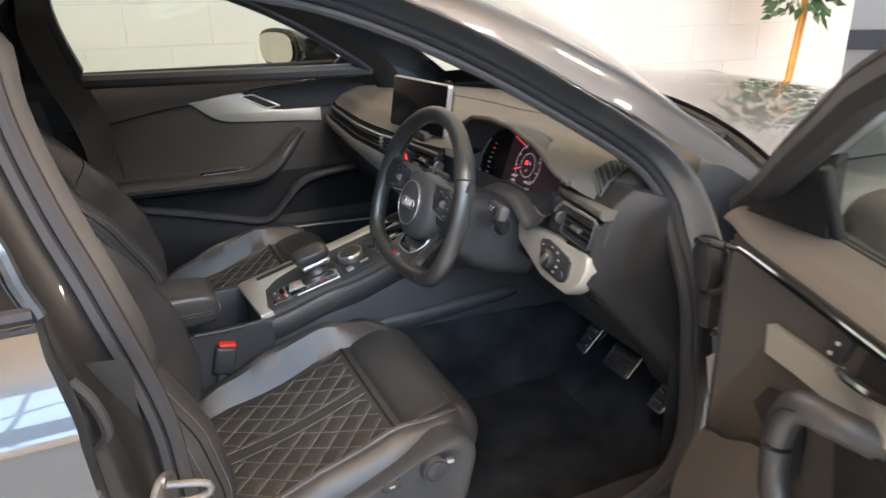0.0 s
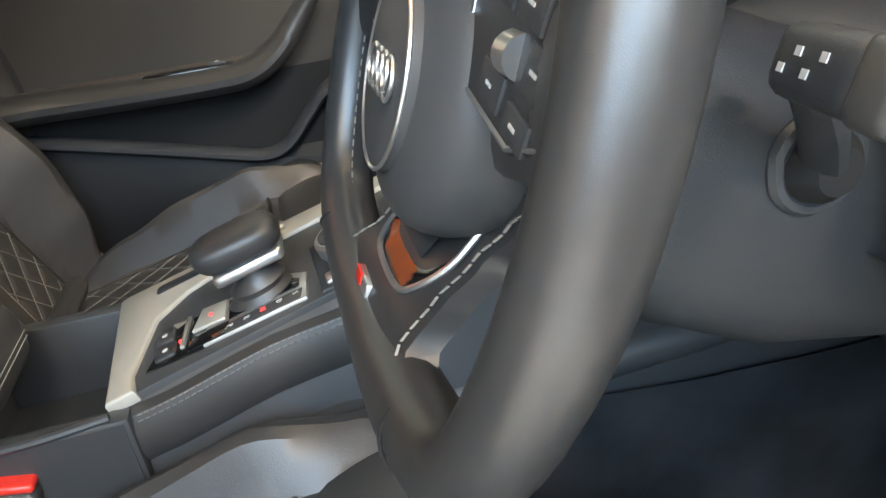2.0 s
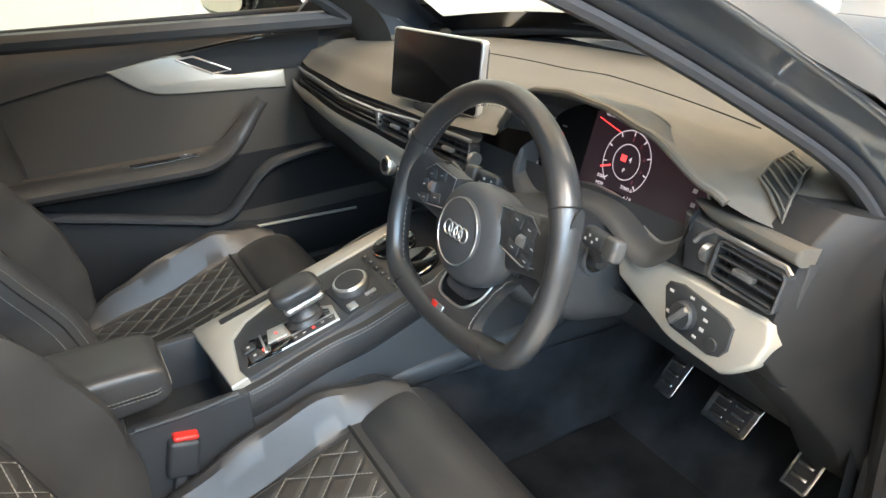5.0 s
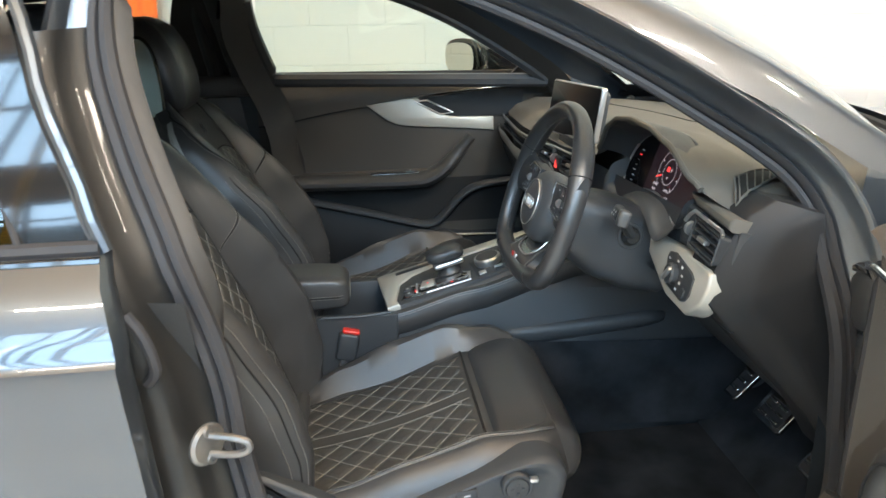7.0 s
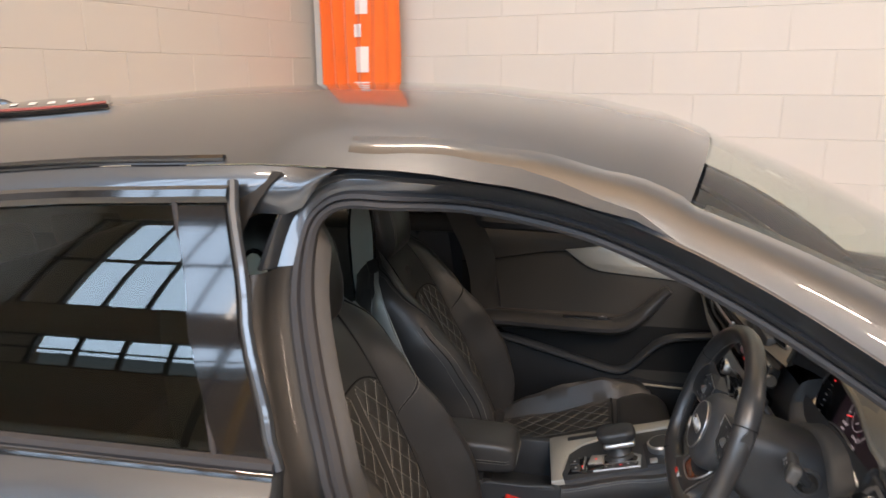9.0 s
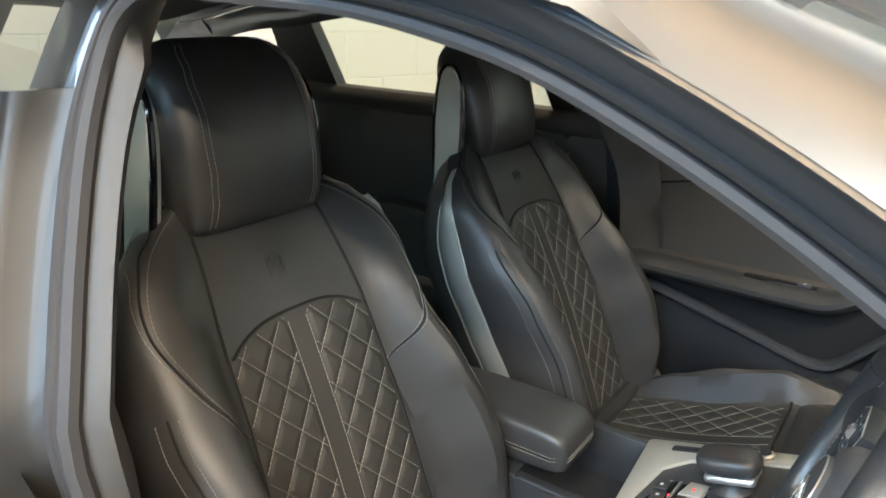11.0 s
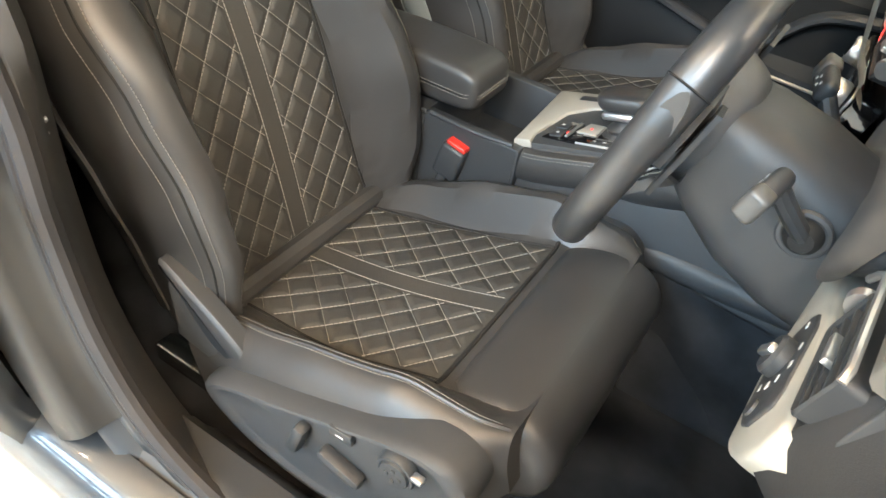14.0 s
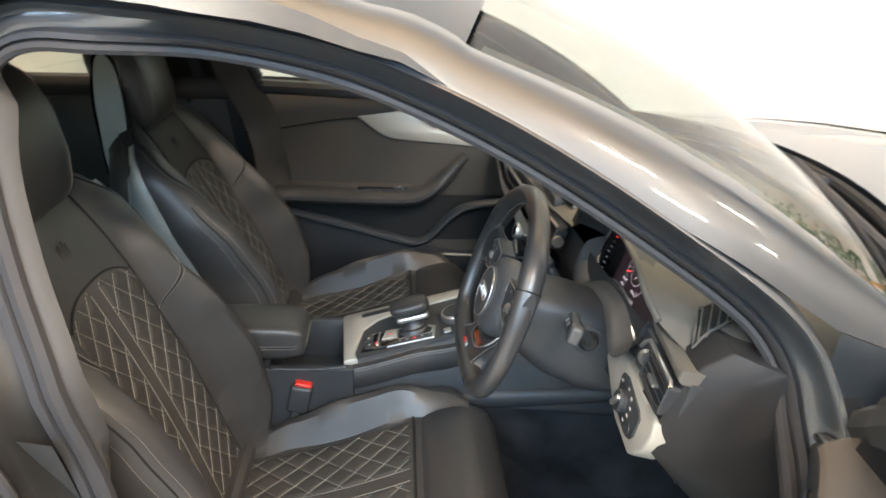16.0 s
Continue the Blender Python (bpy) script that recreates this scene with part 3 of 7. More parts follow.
# windscreen, cowl, bonnet
def screen_pt(u, v):
    """u across -1..1, v from the base 0 to the header 1."""
    base = V((0.50 - 0.11 * u * u, CY + u * 0.608, 0.985 - 0.045 * u * u))
    head = V(roof_pt(-0.25, u * 0.865)) + V((0.004, 0, -0.004))
    return base.lerp(head, v) + V((0.012, 0, 0.034)) * math.sin(v * math.pi)


ws = part("windscreen", grid(screen_pt, span(-1, 1, 24), span(0, 1, 14)), WINDOW, car, "clear curved windscreen glass")
ws.visible_shadow = False
part("screen_band", join(grid(lambda u, v: screen_pt(u, v) - V((0.0, 0, 0.004)), span(-1, 1, 24), span(-0.01, 0.10, 2)), grid(lambda u, v: screen_pt(u, v) - V((0, 0, 0.004)), span(-1, -0.96, 2), span(0, 0.98, 14)), grid(lambda u, v: screen_pt(u, v) - V((0, 0, 0.004)), span(0.96, 1, 2), span(0, 0.98, 14))), GLOSS, car, "black printed band round the windscreen")
part("screen_gasket", tube([screen_pt(u, 0) - V((0, 0, 0.004)) for u in span(-1, 1, 30)], 0.009, 8), RUBBER, car, "rubber strip at the base of the windscreen")
part("cowl", grid(lambda u, v: screen_pt(u, 0) + V((v * 0.10, 0, -0.012 - 0.012 * v + 0.006 * math.sin(v * 12))), span(-1, 1, 24), span(0, 1, 12)), PLASTIC, car, "ribbed black plastic cowl below the windscreen")
for sd in (-1, 1):
    edge = sorted([p for p in frame_ring(0.058, 0.0262, sd) if p.z > 1.10 and -0.70 < p.x < 0.03 and (p.x > -0.3 or p.z > 1.26)], key=lambda p: p.x)
    edge += [V((x, CY + sd * (CY - y), z)) for x, y, z in ((0.08, -0.683, 1.078), (0.14, -0.690, 1.040), (0.20, -0.697, 1.003), (0.26, -0.695, 0.980), (0.32, -0.706, 0.944), (0.38, -0.717, 0.908))]
    part("a_pillar_base", grid(lambda i, k: (edge[i].x, edge[i].y + sd * (0.004 - 0.018 * min(1, k * 3)), edge[i].z + (0.40 - edge[i].z) * k), range(len(edge) - 4, len(edge)), span(0, 1, 10)), PAINT, car, "painted hinge pillar side")

    def skin_top(x):
        """Where the pillar's paint ends: the edge of the glass, further back the roof."""
        if x > -0.225:
            return screen_pt(sd, min(1, max(0, (0.39 - x) / 0.615)))
        return V(roof_pt(x - 0.010, sd * 0.865)) + V((0, 0, 0.003 * ease((x + 0.70) / 0.2)))
    part("a_pillar_skin", grid(lambda i, k: (lambda e: e.lerp(skin_top(e.x), k) + V((0, sd * 0.008, 0.016)) * math.sin(k * math.pi) * (0.55 + 0.45 * ease((e.x + 0.5) / 0.3)))(edge[i]), range(len(edge)), span(0, 1, 8)), PAINT, car, "grey painted windscreen pillar and roof rail")
    wing = grid(lambda x, v: (x, CY + sd * ramp(v, (0, 0.69 - 0.03 * (x - 0.3)), (0.12, 0.765), (0.4, 0.83), (1, 0.86)), ramp(v, (0, 0.968 - 0.03 * (x - 0.3) - 0.08 * max(0, x - 0.9)), (0.12, 0.945 - 0.05 * (x - 0.3)), (0.4, 0.84), (1, 0.45))), span(0.27, 1.6, 12), span(0, 1, 12))
    part("wing", wing, PAINT, car, "grey front wing")


def bonnet_pt(u, v, t=0.0):
    """u across, v from the rear edge to the nose."""
    rear = V((0.56 - 0.20 * u * u, 0, 1.006 - 0.036 * u * u))
    length = 1.06 * v
    drop = 0.03 * v + 0.15 * v ** 3
    ridge = 0.008 * (smooth_step((abs(u) - 0.55) / 0.12) - smooth_step((abs(u) - 0.80) / 0.15))
    return rear + V((length, CY + u * (0.685 - 0.03 * v), -drop + ridge * min(1, v * 6) - t))


def smooth_step(k):
    k = min(1, max(0, k))
    return k * k * (3 - 2 * k)


part("bonnet", join(grid(bonnet_pt, span(-1, 1, 40), span(0, 1, 20)), grid(lambda u, k: bonnet_pt(u, 0.008 * k, 0.02 * k), span(-1, 1, 30), [0, 0.5, 1])), PAINT, car, "closed glossy grey bonnet")
# a near-black tube puts in the shade between bonnet and cowl
part("bonnet_gap", tube([bonnet_pt(u, 0, 0.018) + V((-0.012, 0, 0)) for u in span(-1, 1, 30)], 0.012, 8), SEAM_SHADE, car, "dark tube for the shaded gap behind the bonnet")
part("nose", grid(lambda u, k: bonnet_pt(u, 1) + V((0.25 * math.sin(k * 1.57), 0, -0.5 * k * k)), span(-1, 1, 16), span(0, 1, 8)), PAINT, car, "grey nose of the car")
for sd, bx in ((-1, 0.0), (1, 0.45)):
    part("wiper", tube([screen_pt(-0.80 + bx * 1.4, 0.02) + V((0.012, 0, 0.014)), screen_pt(0.0 + bx * 1.4, 0.04) + V((0.012, 0, 0.014))], 0.008, 6), RUBBER, car, "black wiper arm")

# floor of the cabin, sill and closing panels
part("cabin_floor", rbox((-0.8, CY, 0.27), (2.3, 1.46, 0.04), 0.01), CARPET, car, "black carpeted cabin floor")
part("sill_tread", grid(lambda x, v: (x, -0.62 - 0.13 * v, ramp(v, (0, 0.30), (0.35, 0.385), (0.8, 0.392), (1, 0.37))), span(-0.55, 0.22, 12), span(0, 1, 8)), PLASTIC, car, "black plastic sill tread")
part("sill", grid(lambda x, v: (x, ramp(v, (0, -0.745), (0.15, -0.79), (0.4, -0.815), (1, -0.80)), ramp(v, (0, 0.385), (0.15, 0.375), (0.4, 0.33), (1, 0.17))), span(-1.9, 0.35, 20), span(0, 1, 10)), PAINT, car, "grey painted sill")
part("bulkhead", rbox((0.50, CY, 0.62), (0.05, 1.44, 0.66), 0.02), CARPET, car, "dark carpeted bulkhead")
part("toe_board", rbox((0.40, CY, 0.38), (0.36, 1.40, 0.03), 0.01, Matrix.Rotation(radians(-38), 3, "Y")), CARPET, car, "carpeted toe board")
part("floor_mat", rbox((0.02, -0.39, 0.298), (0.52, 0.40, 0.012), 0.005), CARPET, car, "black carpet floor mat")
part("tunnel", loft([[V((x, CY + a * 0.13, 0.28 + b)) for a, b in ((-1.2, 0), (-1.0, 0.14), (-0.6, 0.2), (0.6, 0.2), (1.0, 0.14), (1.2, 0))] for x in span(-1.2, 0.45, 6)]), CARPET, car, "carpeted tunnel")
part("kick_panel", rbox((0.32, -0.70, 0.55), (0.20, 0.03, 0.36), 0.02), PLASTIC, car, "dark plastic kick panel")
part("rear_shelf", rbox((-2.05, CY, 0.93), (0.5, 1.2, 0.03), 0.01), FABRIC, car, "dark parcel shelf")
part("rear_screen", grid(lambda u, v: V((-2.2 - 0.45 * v + 0.08 * u * u, CY + u * (0.52 + 0.06 * v), 1.27 - 0.30 * v - 0.05 * u * u)), span(-1, 1, 12), span(0, 1, 6)), TINT, car, "tinted rear window")
for sd in (-1, 1):
    part("c_pillar", loft([[V((-1.97 - 0.16 * k - dx, CY + sd * (0.73 - 0.15 * k + dy), 0.95 + 0.34 * k)) for dx, dy in ((0, 0), (0.35 - 0.1 * k, 0.02), (0.35 - 0.1 * k, -0.05), (0, -0.05))] for k in span(0, 1, 5)]), PAINT, car, "painted rear pillar")
    part("rear_quarter", grid(lambda x, v: (x, CY + sd * ramp(v, (0, 0.72), (0.3, 0.80), (1, 0.80)), ramp(v, (0, 0.97), (0.3, 0.87), (1, 0.35))), span(-2.7, -1.78, 8), span(0, 1, 8)), PAINT, car, "painted rear quarter panel")
part("boot_wall", rbox((-2.3, CY, 0.6), (0.05, 1.4, 0.6), 0.01), CARPET, car, "dark boot partition")
part("far_sill", rbox((-0.6, 2 * CY + 0.70, 0.33), (2.3, 0.09, 0.14), 0.02), PLASTIC, car, "far sill")
# far centre pillar trim, seen past the seats
part("far_b_pillar", loft([[V((x - w, CY + y + 0.05, z)), V((x - w * 0.8, CY + y, z)), V((x + w * 0.8, CY + y, z)), V((x + w, CY + y + 0.05, z))] for x, y, z, w in ((-0.66, 0.69, 0.34, 0.10), (-0.68, 0.70, 0.6, 0.075), (-0.73, 0.695, 0.95, 0.065), (-0.79, 0.60, 1.24, 0.06), (-0.80, 0.55, 1.32, 0.06))]), PLASTIC, car, "dark plastic centre pillar trim")

# near centre pillar details
SP = V((-0.650, -0.784, 0.732))
striker = part("striker_plate", lathe([(0, 0), (0.026, 0), (0.026, 0.003), (0.022, 0.006), (0, 0.006)], SP, (0.8, -0.6, 0), 24), STRIKER, car, "bright steel door striker plate")
part("striker_loop", tube(curve([SP + V(q) for q in ((0.004, -0.003, 0.013), (0.034, -0.012, 0.012), (0.050, -0.014, 0.006), (0.050, -0.014, -0.004), (0.034, -0.012, -0.010), (0.004, -0.003, -0.012))], 5), 0.0045, 8), STRIKER, striker, "steel striker loop")
for dz in (-0.018, 0.018):
    part("screw", lathe([(0, 0.005), (0.0075, 0.005), (0.0065, 0.009), (0.003, 0.009), (0.0025, 0.007), (0, 0.007)], SP + V((0, 0, dz)), (0.8, -0.6, 0), 12), STRIKER, striker)
part("pillar_grommet", tube(curve([(-0.716, -0.782, 0.90), (-0.700, -0.787, 0.875), (-0.692, -0.787, 0.835), (-0.704, -0.782, 0.815)], 4), 0.007, 8), RUBBER, car, "black rubber grommet on the pillar")
part("door_check", join(rbox((0.222, -0.738, 0.752), (0.044, 0.036, 0.066), 0.014), tube(curve([(0.215, -0.752, 0.716), (0.235, -0.765, 0.708), (0.250, -0.768, 0.720), (0.256, -0.765, 0.700), (0.235, -0.758, 0.690)], 5), 0.006, 8)), PLASTIC, car, "black door hinge cover")
part("hinge_upper", rbox((0.212, -0.728, 0.829), (0.040, 0.052, 0.086), 0.016), PLASTIC, car, "black door hinge and wiring boot")
part("hinge_loop", tube(curve([(0.198, -0.712, 0.872), (0.208, -0.744, 0.872), (0.226, -0.752, 0.862), (0.238, -0.754, 0.825), (0.226, -0.752, 0.794), (0.200, -0.750, 0.788)], 6), 0.0075, 10), RUBBER, car, "black rubber loop round the hinge")
# bright strip painted in as the highlight along the hinge's top
part("hinge_highlight", rbox((0.202, -0.722, 0.874), (0.020, 0.040, 0.007), 0.003), METAL, car, "bright strip for the highlight on the hinge")
part("label_plate", rbox((0.245, -0.752, 0.635), (0.048, 0.003, 0.078), 0.001, Matrix.Rotation(radians(-12), 3, "Y")), WHITEMARK, car, "small white label on the hinge pillar")

# ---- near rear door ----
rdoor = thing("rear_door", "closed grey metallic rear door with tinted window", "car door", (-1.2, -0.8, 0.35))


def skin_y(z):
    return ramp(z, (0.30, -0.79), (0.45, -0.832), (0.62, -0.852), (0.78, -0.856), (0.868, -0.850), (0.8725, -0.845), (0.8775, -0.842), (0.89, -0.836), (0.93, -0.812), (0.967, -0.772))


def door_edge(z):
    return ramp(z, (0.30, -0.69), (0.55, -0.695), (0.75, -0.703), (0.87, -0.712), (0.967, -0.735), (1.0, -0.748), (1.16, -0.795), (1.32, -0.838))


ZS = [0.30, 0.36, 0.42, 0.48, 0.54, 0.60, 0.66, 0.72, 0.78, 0.82, 0.85, 0.864, 0.869, 0.8725, 0.876, 0.881, 0.89, 0.90, 0.92, 0.94, 0.955, 0.967]
part("door_skin", grid(lambda v, k: (lambda z: (door_edge(z) - 1.12 * k, skin_y(z) + 0.03 * k * k, z))(ZS[int(v)]), range(len(ZS)), span(0, 1, 20)), PAINT, rdoor, "grey metallic door skin with a sharp crease")
part("door_edge", grid(lambda v, k: (lambda z: (door_edge(z) + 0.006 * math.sin(k * 3.14), skin_y(z) + 0.05 * k, z))(ZS[int(v)]), range(len(ZS)), span(0, 1, 4)), PAINT, rdoor, "folded front edge of the door")


def win_lean(z):
    return radians(22.3 + 50 * (z - 1.19))


def win_y(z):
    """The barrel-curved side glass."""
    return -0.756 + (math.log(math.cos(win_lean(0.967))) - math.log(math.cos(win_lean(z)))) / radians(50)


def rwin(k, z, out=0.0):
    return (door_edge(z) - 0.02 - k, win_y(z) - out, z)


def rtop(k):
    return rail_z(door_edge(1.3) - k) - 0.035 - 0.20 * max(0, k - 0.6) ** 2


glass_geo = join(*[grid(lambda k, v: rwin(k, 0.972 + (rtop(k) - 0.985) * v, o), span(0.055, 0.93, 16), span(0, 1, 24)) for o in (0.0, 0.004)])
part("window_glass", glass_geo, TINT, rdoor, "dark tinted rear side window")
part("pillar_applique", grid(lambda k, v: rwin(k, 0.972 + (rtop(k) - 0.985) * v, 0.006), span(-0.012, 0.060, 3), span(0, 1, 10)), GLOSS, rdoor, "gloss black pillar strip")
part("window_seal", tube([rwin(k, 0.972, 0.006) for k in span(-0.02, 0.98, 12)], 0.010, 8), RUBBER, rdoor, "black window seal")
part("belt_strip", tube([rwin(k, 0.961, 0.016) for k in span(-0.02, 0.98, 12)], 0.006, 8), GLOSS, rdoor, "gloss black belt strip")
part("window_frame", tube([V(rwin(k, rtop(k), 0.004)) for k in span(-0.02, 0.95, 16)], 0.013, 8), GLOSS, rdoor, "gloss black window frame")
part("window_guide", tube([rwin(0.062, 0.972, 0.008), rwin(0.062, rtop(0.06), 0.008)], 0.004, 6), RUBBER, rdoor, "window guide strip")
part("frame_edge", tube([(door_edge(z) + 0.004, win_y(z) - 0.004, z) for z in span(0.967, 1.318, 10)], 0.008, 8), PAINT, rdoor, "painted front edge of the window frame")
part("inner_panel", rbox((-1.25, -0.70, 0.66), (0.95, 0.04, 0.6), 0.03), VINYL, rdoor, "black inner door panel")

# ---- seats ----
CU, CN = V((0.966, 0, 0.257)), V((-0.257, 0, 0.966))      # along a cushion, out of its face
PITCH_Y, PITCH_S = 0.050, 0.057


def smooth01(k):
    k = min(1, max(0, k))
    return k * k * (3 - 2 * k)


def puff(y, s, band=0.016):
    """Height of the quilting: diamonds either side of a plain middle band."""
    if abs(y) < band:
        return 0.0005
    a, b = y / PITCH_Y + s / PITCH_S, y / PITCH_Y - s / PITCH_S
    da, db = abs(a - round(a)), abs(b - round(b))
    edge = min(1.0, (abs(y) - band) / 0.008)
    return 0.0034 * smooth01(da * 4.0 + 0.05) ** 0.7 * smooth01(db * 4.0 + 0.05) ** 0.7 * edge


def back_inner(s):
    return ramp(s, (0, 0.152), (0.1, 0.138), (0.2, 0.130), (0.45, 0.120), (0.66, 0.098))


def back_outer(s):
    return ramp(s, (0, 0.235), (0.08, 0.262), (0.17, 0.278), (0.25, 0.270), (0.34, 0.246), (0.43, 0.224), (0.48, 0.228), (0.53, 0.244), (0.572, 0.236), (0.615, 0.204), (0.65, 0.150), (0.67, 0.09))


def back_outboard(s):
    """Half width on the door side, where the bolster is cut in closer."""
    return ramp(s, (0, 0.208), (0.1, 0.214), (0.2, 0.226), (0.3, 0.240), (0.4, 0.251), (0.45, 0.246), (0.5, 0.240), (0.53, 0.236), (0.572, 0.216), (0.615, 0.166), (0.65, 0.108), (0.67, 0.07))


def back_bolster(s):
    return ramp(s, (0, 0.05), (0.1, 0.082), (0.2, 0.092), (0.32, 0.080), (0.45, 0.048), (0.55, 0.022), (0.62, 0.006), (0.66, 0.0))


def back_off(y, s, out):
    a, wi, wo = abs(y), back_inner(s), back_outboard(s) if y * out > 0 else back_outer(s)
    base = 0.012 * math.sin(min(1, s / 0.5) * math.pi) - 0.035 * max(0, (s - 0.46) / 0.2) ** 2
    if a <= wi:
        return base - 0.006 * (1 - (a / wi) ** 2)
    k = (a - wi) / (wo - wi)
    up = back_bolster(s)
    if k < 0.5:
        return base + up * smooth01(k / 0.5)
    f = (k - 0.5) / 0.5
    return base + up - (up + 0.03) * (1 - math.sqrt(max(0, 1 - f ** (3.0 if y * out > 0 else 2.0))))


def cush_inner(r):
    return ramp(r, (0, 0.143), (0.2, 0.157), (0.34, 0.152), (0.5, 0.16))


def cush_outer(r):
    return ramp(r, (0, 0.225), (0.1, 0.245), (0.3, 0.252), (0.42, 0.235), (0.46, 0.20))


def cush_bolster(r, y):
    return ramp(r, (0, 0.02), (0.1, 0.048), (0.2, 0.066), (0.32, 0.060), (0.42, 0.024), (0.46, 0.0)) * (1.0 if y > 0 else 0.72)


def cush_off(y, r):
    a, wi, wo = abs(y), cush_inner(r), cush_outer(r)
    base = -0.012 * math.sin(min(1, r / 0.34) * math.pi)
    if a <= wi:
        return base
    k = (a - wi) / (wo - wi)
    up = cush_bolster(r, y)
    if k < 0.45:
        return base + up * smooth01(k / 0.45)
    f = (k - 0.45) / 0.55
    return base + up - (up + 0.04) * (1 - math.sqrt(max(0, 1 - f * f)))


def quilt_lines(inside, at, nrm):
    """The two families of stitch lines over the region where inside(y, s) holds."""
    out = []
    for sign in (1, -1):
        for k in range(-14, 15):
            run = []
            for i in range(0, 181):
                y = -0.18 + 0.002 * i
                s = (k - y / PITCH_Y) * PITCH_S * sign if sign > 0 else (y / PITCH_Y - k) * PITCH_S
                if inside(y, s) and abs(y) > 0.0165:
                    run.append(at(y, s))
                else:
                    if len(run) > 2:
                        out.append(stitches(run, nrm))
                    run = []
            if len(run) > 2:
                out.append(stitches(run, nrm))
    return out


def seat(name, O, recline, label, driver):
    yc = O.y
    SU = V((-math.sin(recline), 0, math.cos(recline)))        # up the backrest
    SN = V((math.cos(recline), 0, math.sin(recline)))         # out of its face
    st = thing(name, label, "car seat", (O.x + 0.1, yc, 0.30), "front seats")

    out = -1        # side on which the bolster is cut in closer

    def wide(sd, s):
        return back_outboard(s) if sd * out > 0 else back_outer(s)

    def B(y, s, o=0.0):
        return O + V((0, y, 0)) + SU * s + SN * (back_off(y, s, out) + o)

    def C(y, r, o=0.0):
        return O + V((0, y, 0)) + CU * r + CN * (cush_off(y, r) + o)

    # backrest body: front skin and rounded shell behind, one closed ring a level
    levels = span(-0.02, 0.665, 48)
    rings = []
    for s in levels:
        ys = [wide(a, s) * math.sin(radians(a)) for a in span(-90, 90, 40)]
        front = [B(y, s) for y in ys]
        depth = ramp(s, (0, 0.13), (0.4, 0.11), (0.6, 0.075), (0.66, 0.05))
        back = [O + V((0, y * 0.97, 0)) + SU * s + SN * (-0.035 - depth * math.sqrt(max(0, 1 - (y / wide(y, s)) ** 2)) ** 0.6) for y in reversed(ys[1:-1])]
        rings.append(front + back)
    bk = part("backrest", loft(rings), LEATHER, st, "smooth black leather backrest with side bolsters")
    # quilted insert
    def top_edge(y):
        return 0.484 - 0.035 * (abs(y) / 0.12) ** 3

    def in_back(y, s):
        return 0.02 < s < top_edge(y) and abs(y) < back_inner(s) - 0.004
    nu, nv = 130, 230
    part("quilted_insert", grid(lambda u, v: (lambda s0: (lambda y: (lambda s: B(y, s, 0.0012 + puff(y, s) * min(1, (1 - abs(u)) * 9, v * 30 + 0.05, (1 - v) * 30)))(0.012 + (top_edge(y) + 0.004 - 0.012) * v))(u * (back_inner(s0) - 0.001)))(0.012 + 0.47 * v), span(-1, 1, nu), span(0, 1, nv)), QUILT, bk, "diamond quilted leather centre panel with a plain middle band")
    part("quilt_stitching", join(*quilt_lines(in_back, lambda y, s: B(y, s, 0.0030), SN)), THREAD, bk, "pale grey contrast stitching")
    for sd in (-1, 1):
        part("band_stitching", stitches([B(sd * 0.0155, s, 0.0028) for s in span(0.03, 0.478, 60)], SN), THREAD, bk)
        part("panel_seam", tube([B(sd * back_inner(s), s, 0.0008) for s in span(0.0, 0.62, 50)], 0.0022, 6), SEAM_SHADE, bk, "dark seam line")
        # double seam that rounds the shoulder wing and runs in to the quilting
        wing = curve([(0.100, 0.655, 0), (0.150, 0.622, 0), (0.190, 0.580, 0), (0.208, 0.535, 0), (0.206, 0.492, 0), (0.190, 0.445, 0), (0.160, 0.400, 0), (0.128, 0.370, 0)], 6)
        part("wing_seam", tube([B(sd * w.x, w.y, 0.0006) for w in wing], 0.0016, 6), SEAM_SHADE, bk, "curved shoulder seam")
        for off in (-0.006, 0.006):
            part("wing_stitching", stitches([B(sd * (w.x + off), w.y + off * 0.5, 0.0014) for w in wing], lambda p: SN + V((0, sd * 0.5, 0))), THREAD, bk)
        for q in (0.80, 0.92):
            low = [B(sd * (back_inner(s) + (wide(sd, s) - back_inner(s)) * q), s, 0.0016) + V((0, sd * 0.001, 0)) for s in span(0.02, 0.44, 80)]
            part("bolster_stitching", stitches(low, lambda p: SN + V((0, sd * 0.9, 0)), 0.0034, 0.0014), THREAD, bk)
        part("bolster_seam", tube([B(sd * (back_inner(s) + (wide(sd, s) - back_inner(s)) * 0.86), s, 0.0004) for s in span(0.02, 0.44, 60)], 0.0016, 6), SEAM_SHADE, bk, "dark seam along the bolster")
    part("arc_seam", tube([B(y, top_edge(y) + 0.004, 0.001) for y in span(-0.112, 0.112, 30)], 0.0022, 6), SEAM_SHADE, bk, "curved seam above the quilting")
    for k in range(5):
        part("embossed_mark", rbox(B(-0.012 + 0.006 * k, 0.545 + 0.004 * (k % 2), 0.0002), (0.002, 0.0035, 0.030 - 0.004 * (k % 3)), 0.0008, SU.to_track_quat("Z", "Y").to_matrix()), LEATHER, bk, "embossed bar")
    # headrest grown onto the top of the backrest
    H = O + SU * 0.640 - SN * 0.004
    rings = []
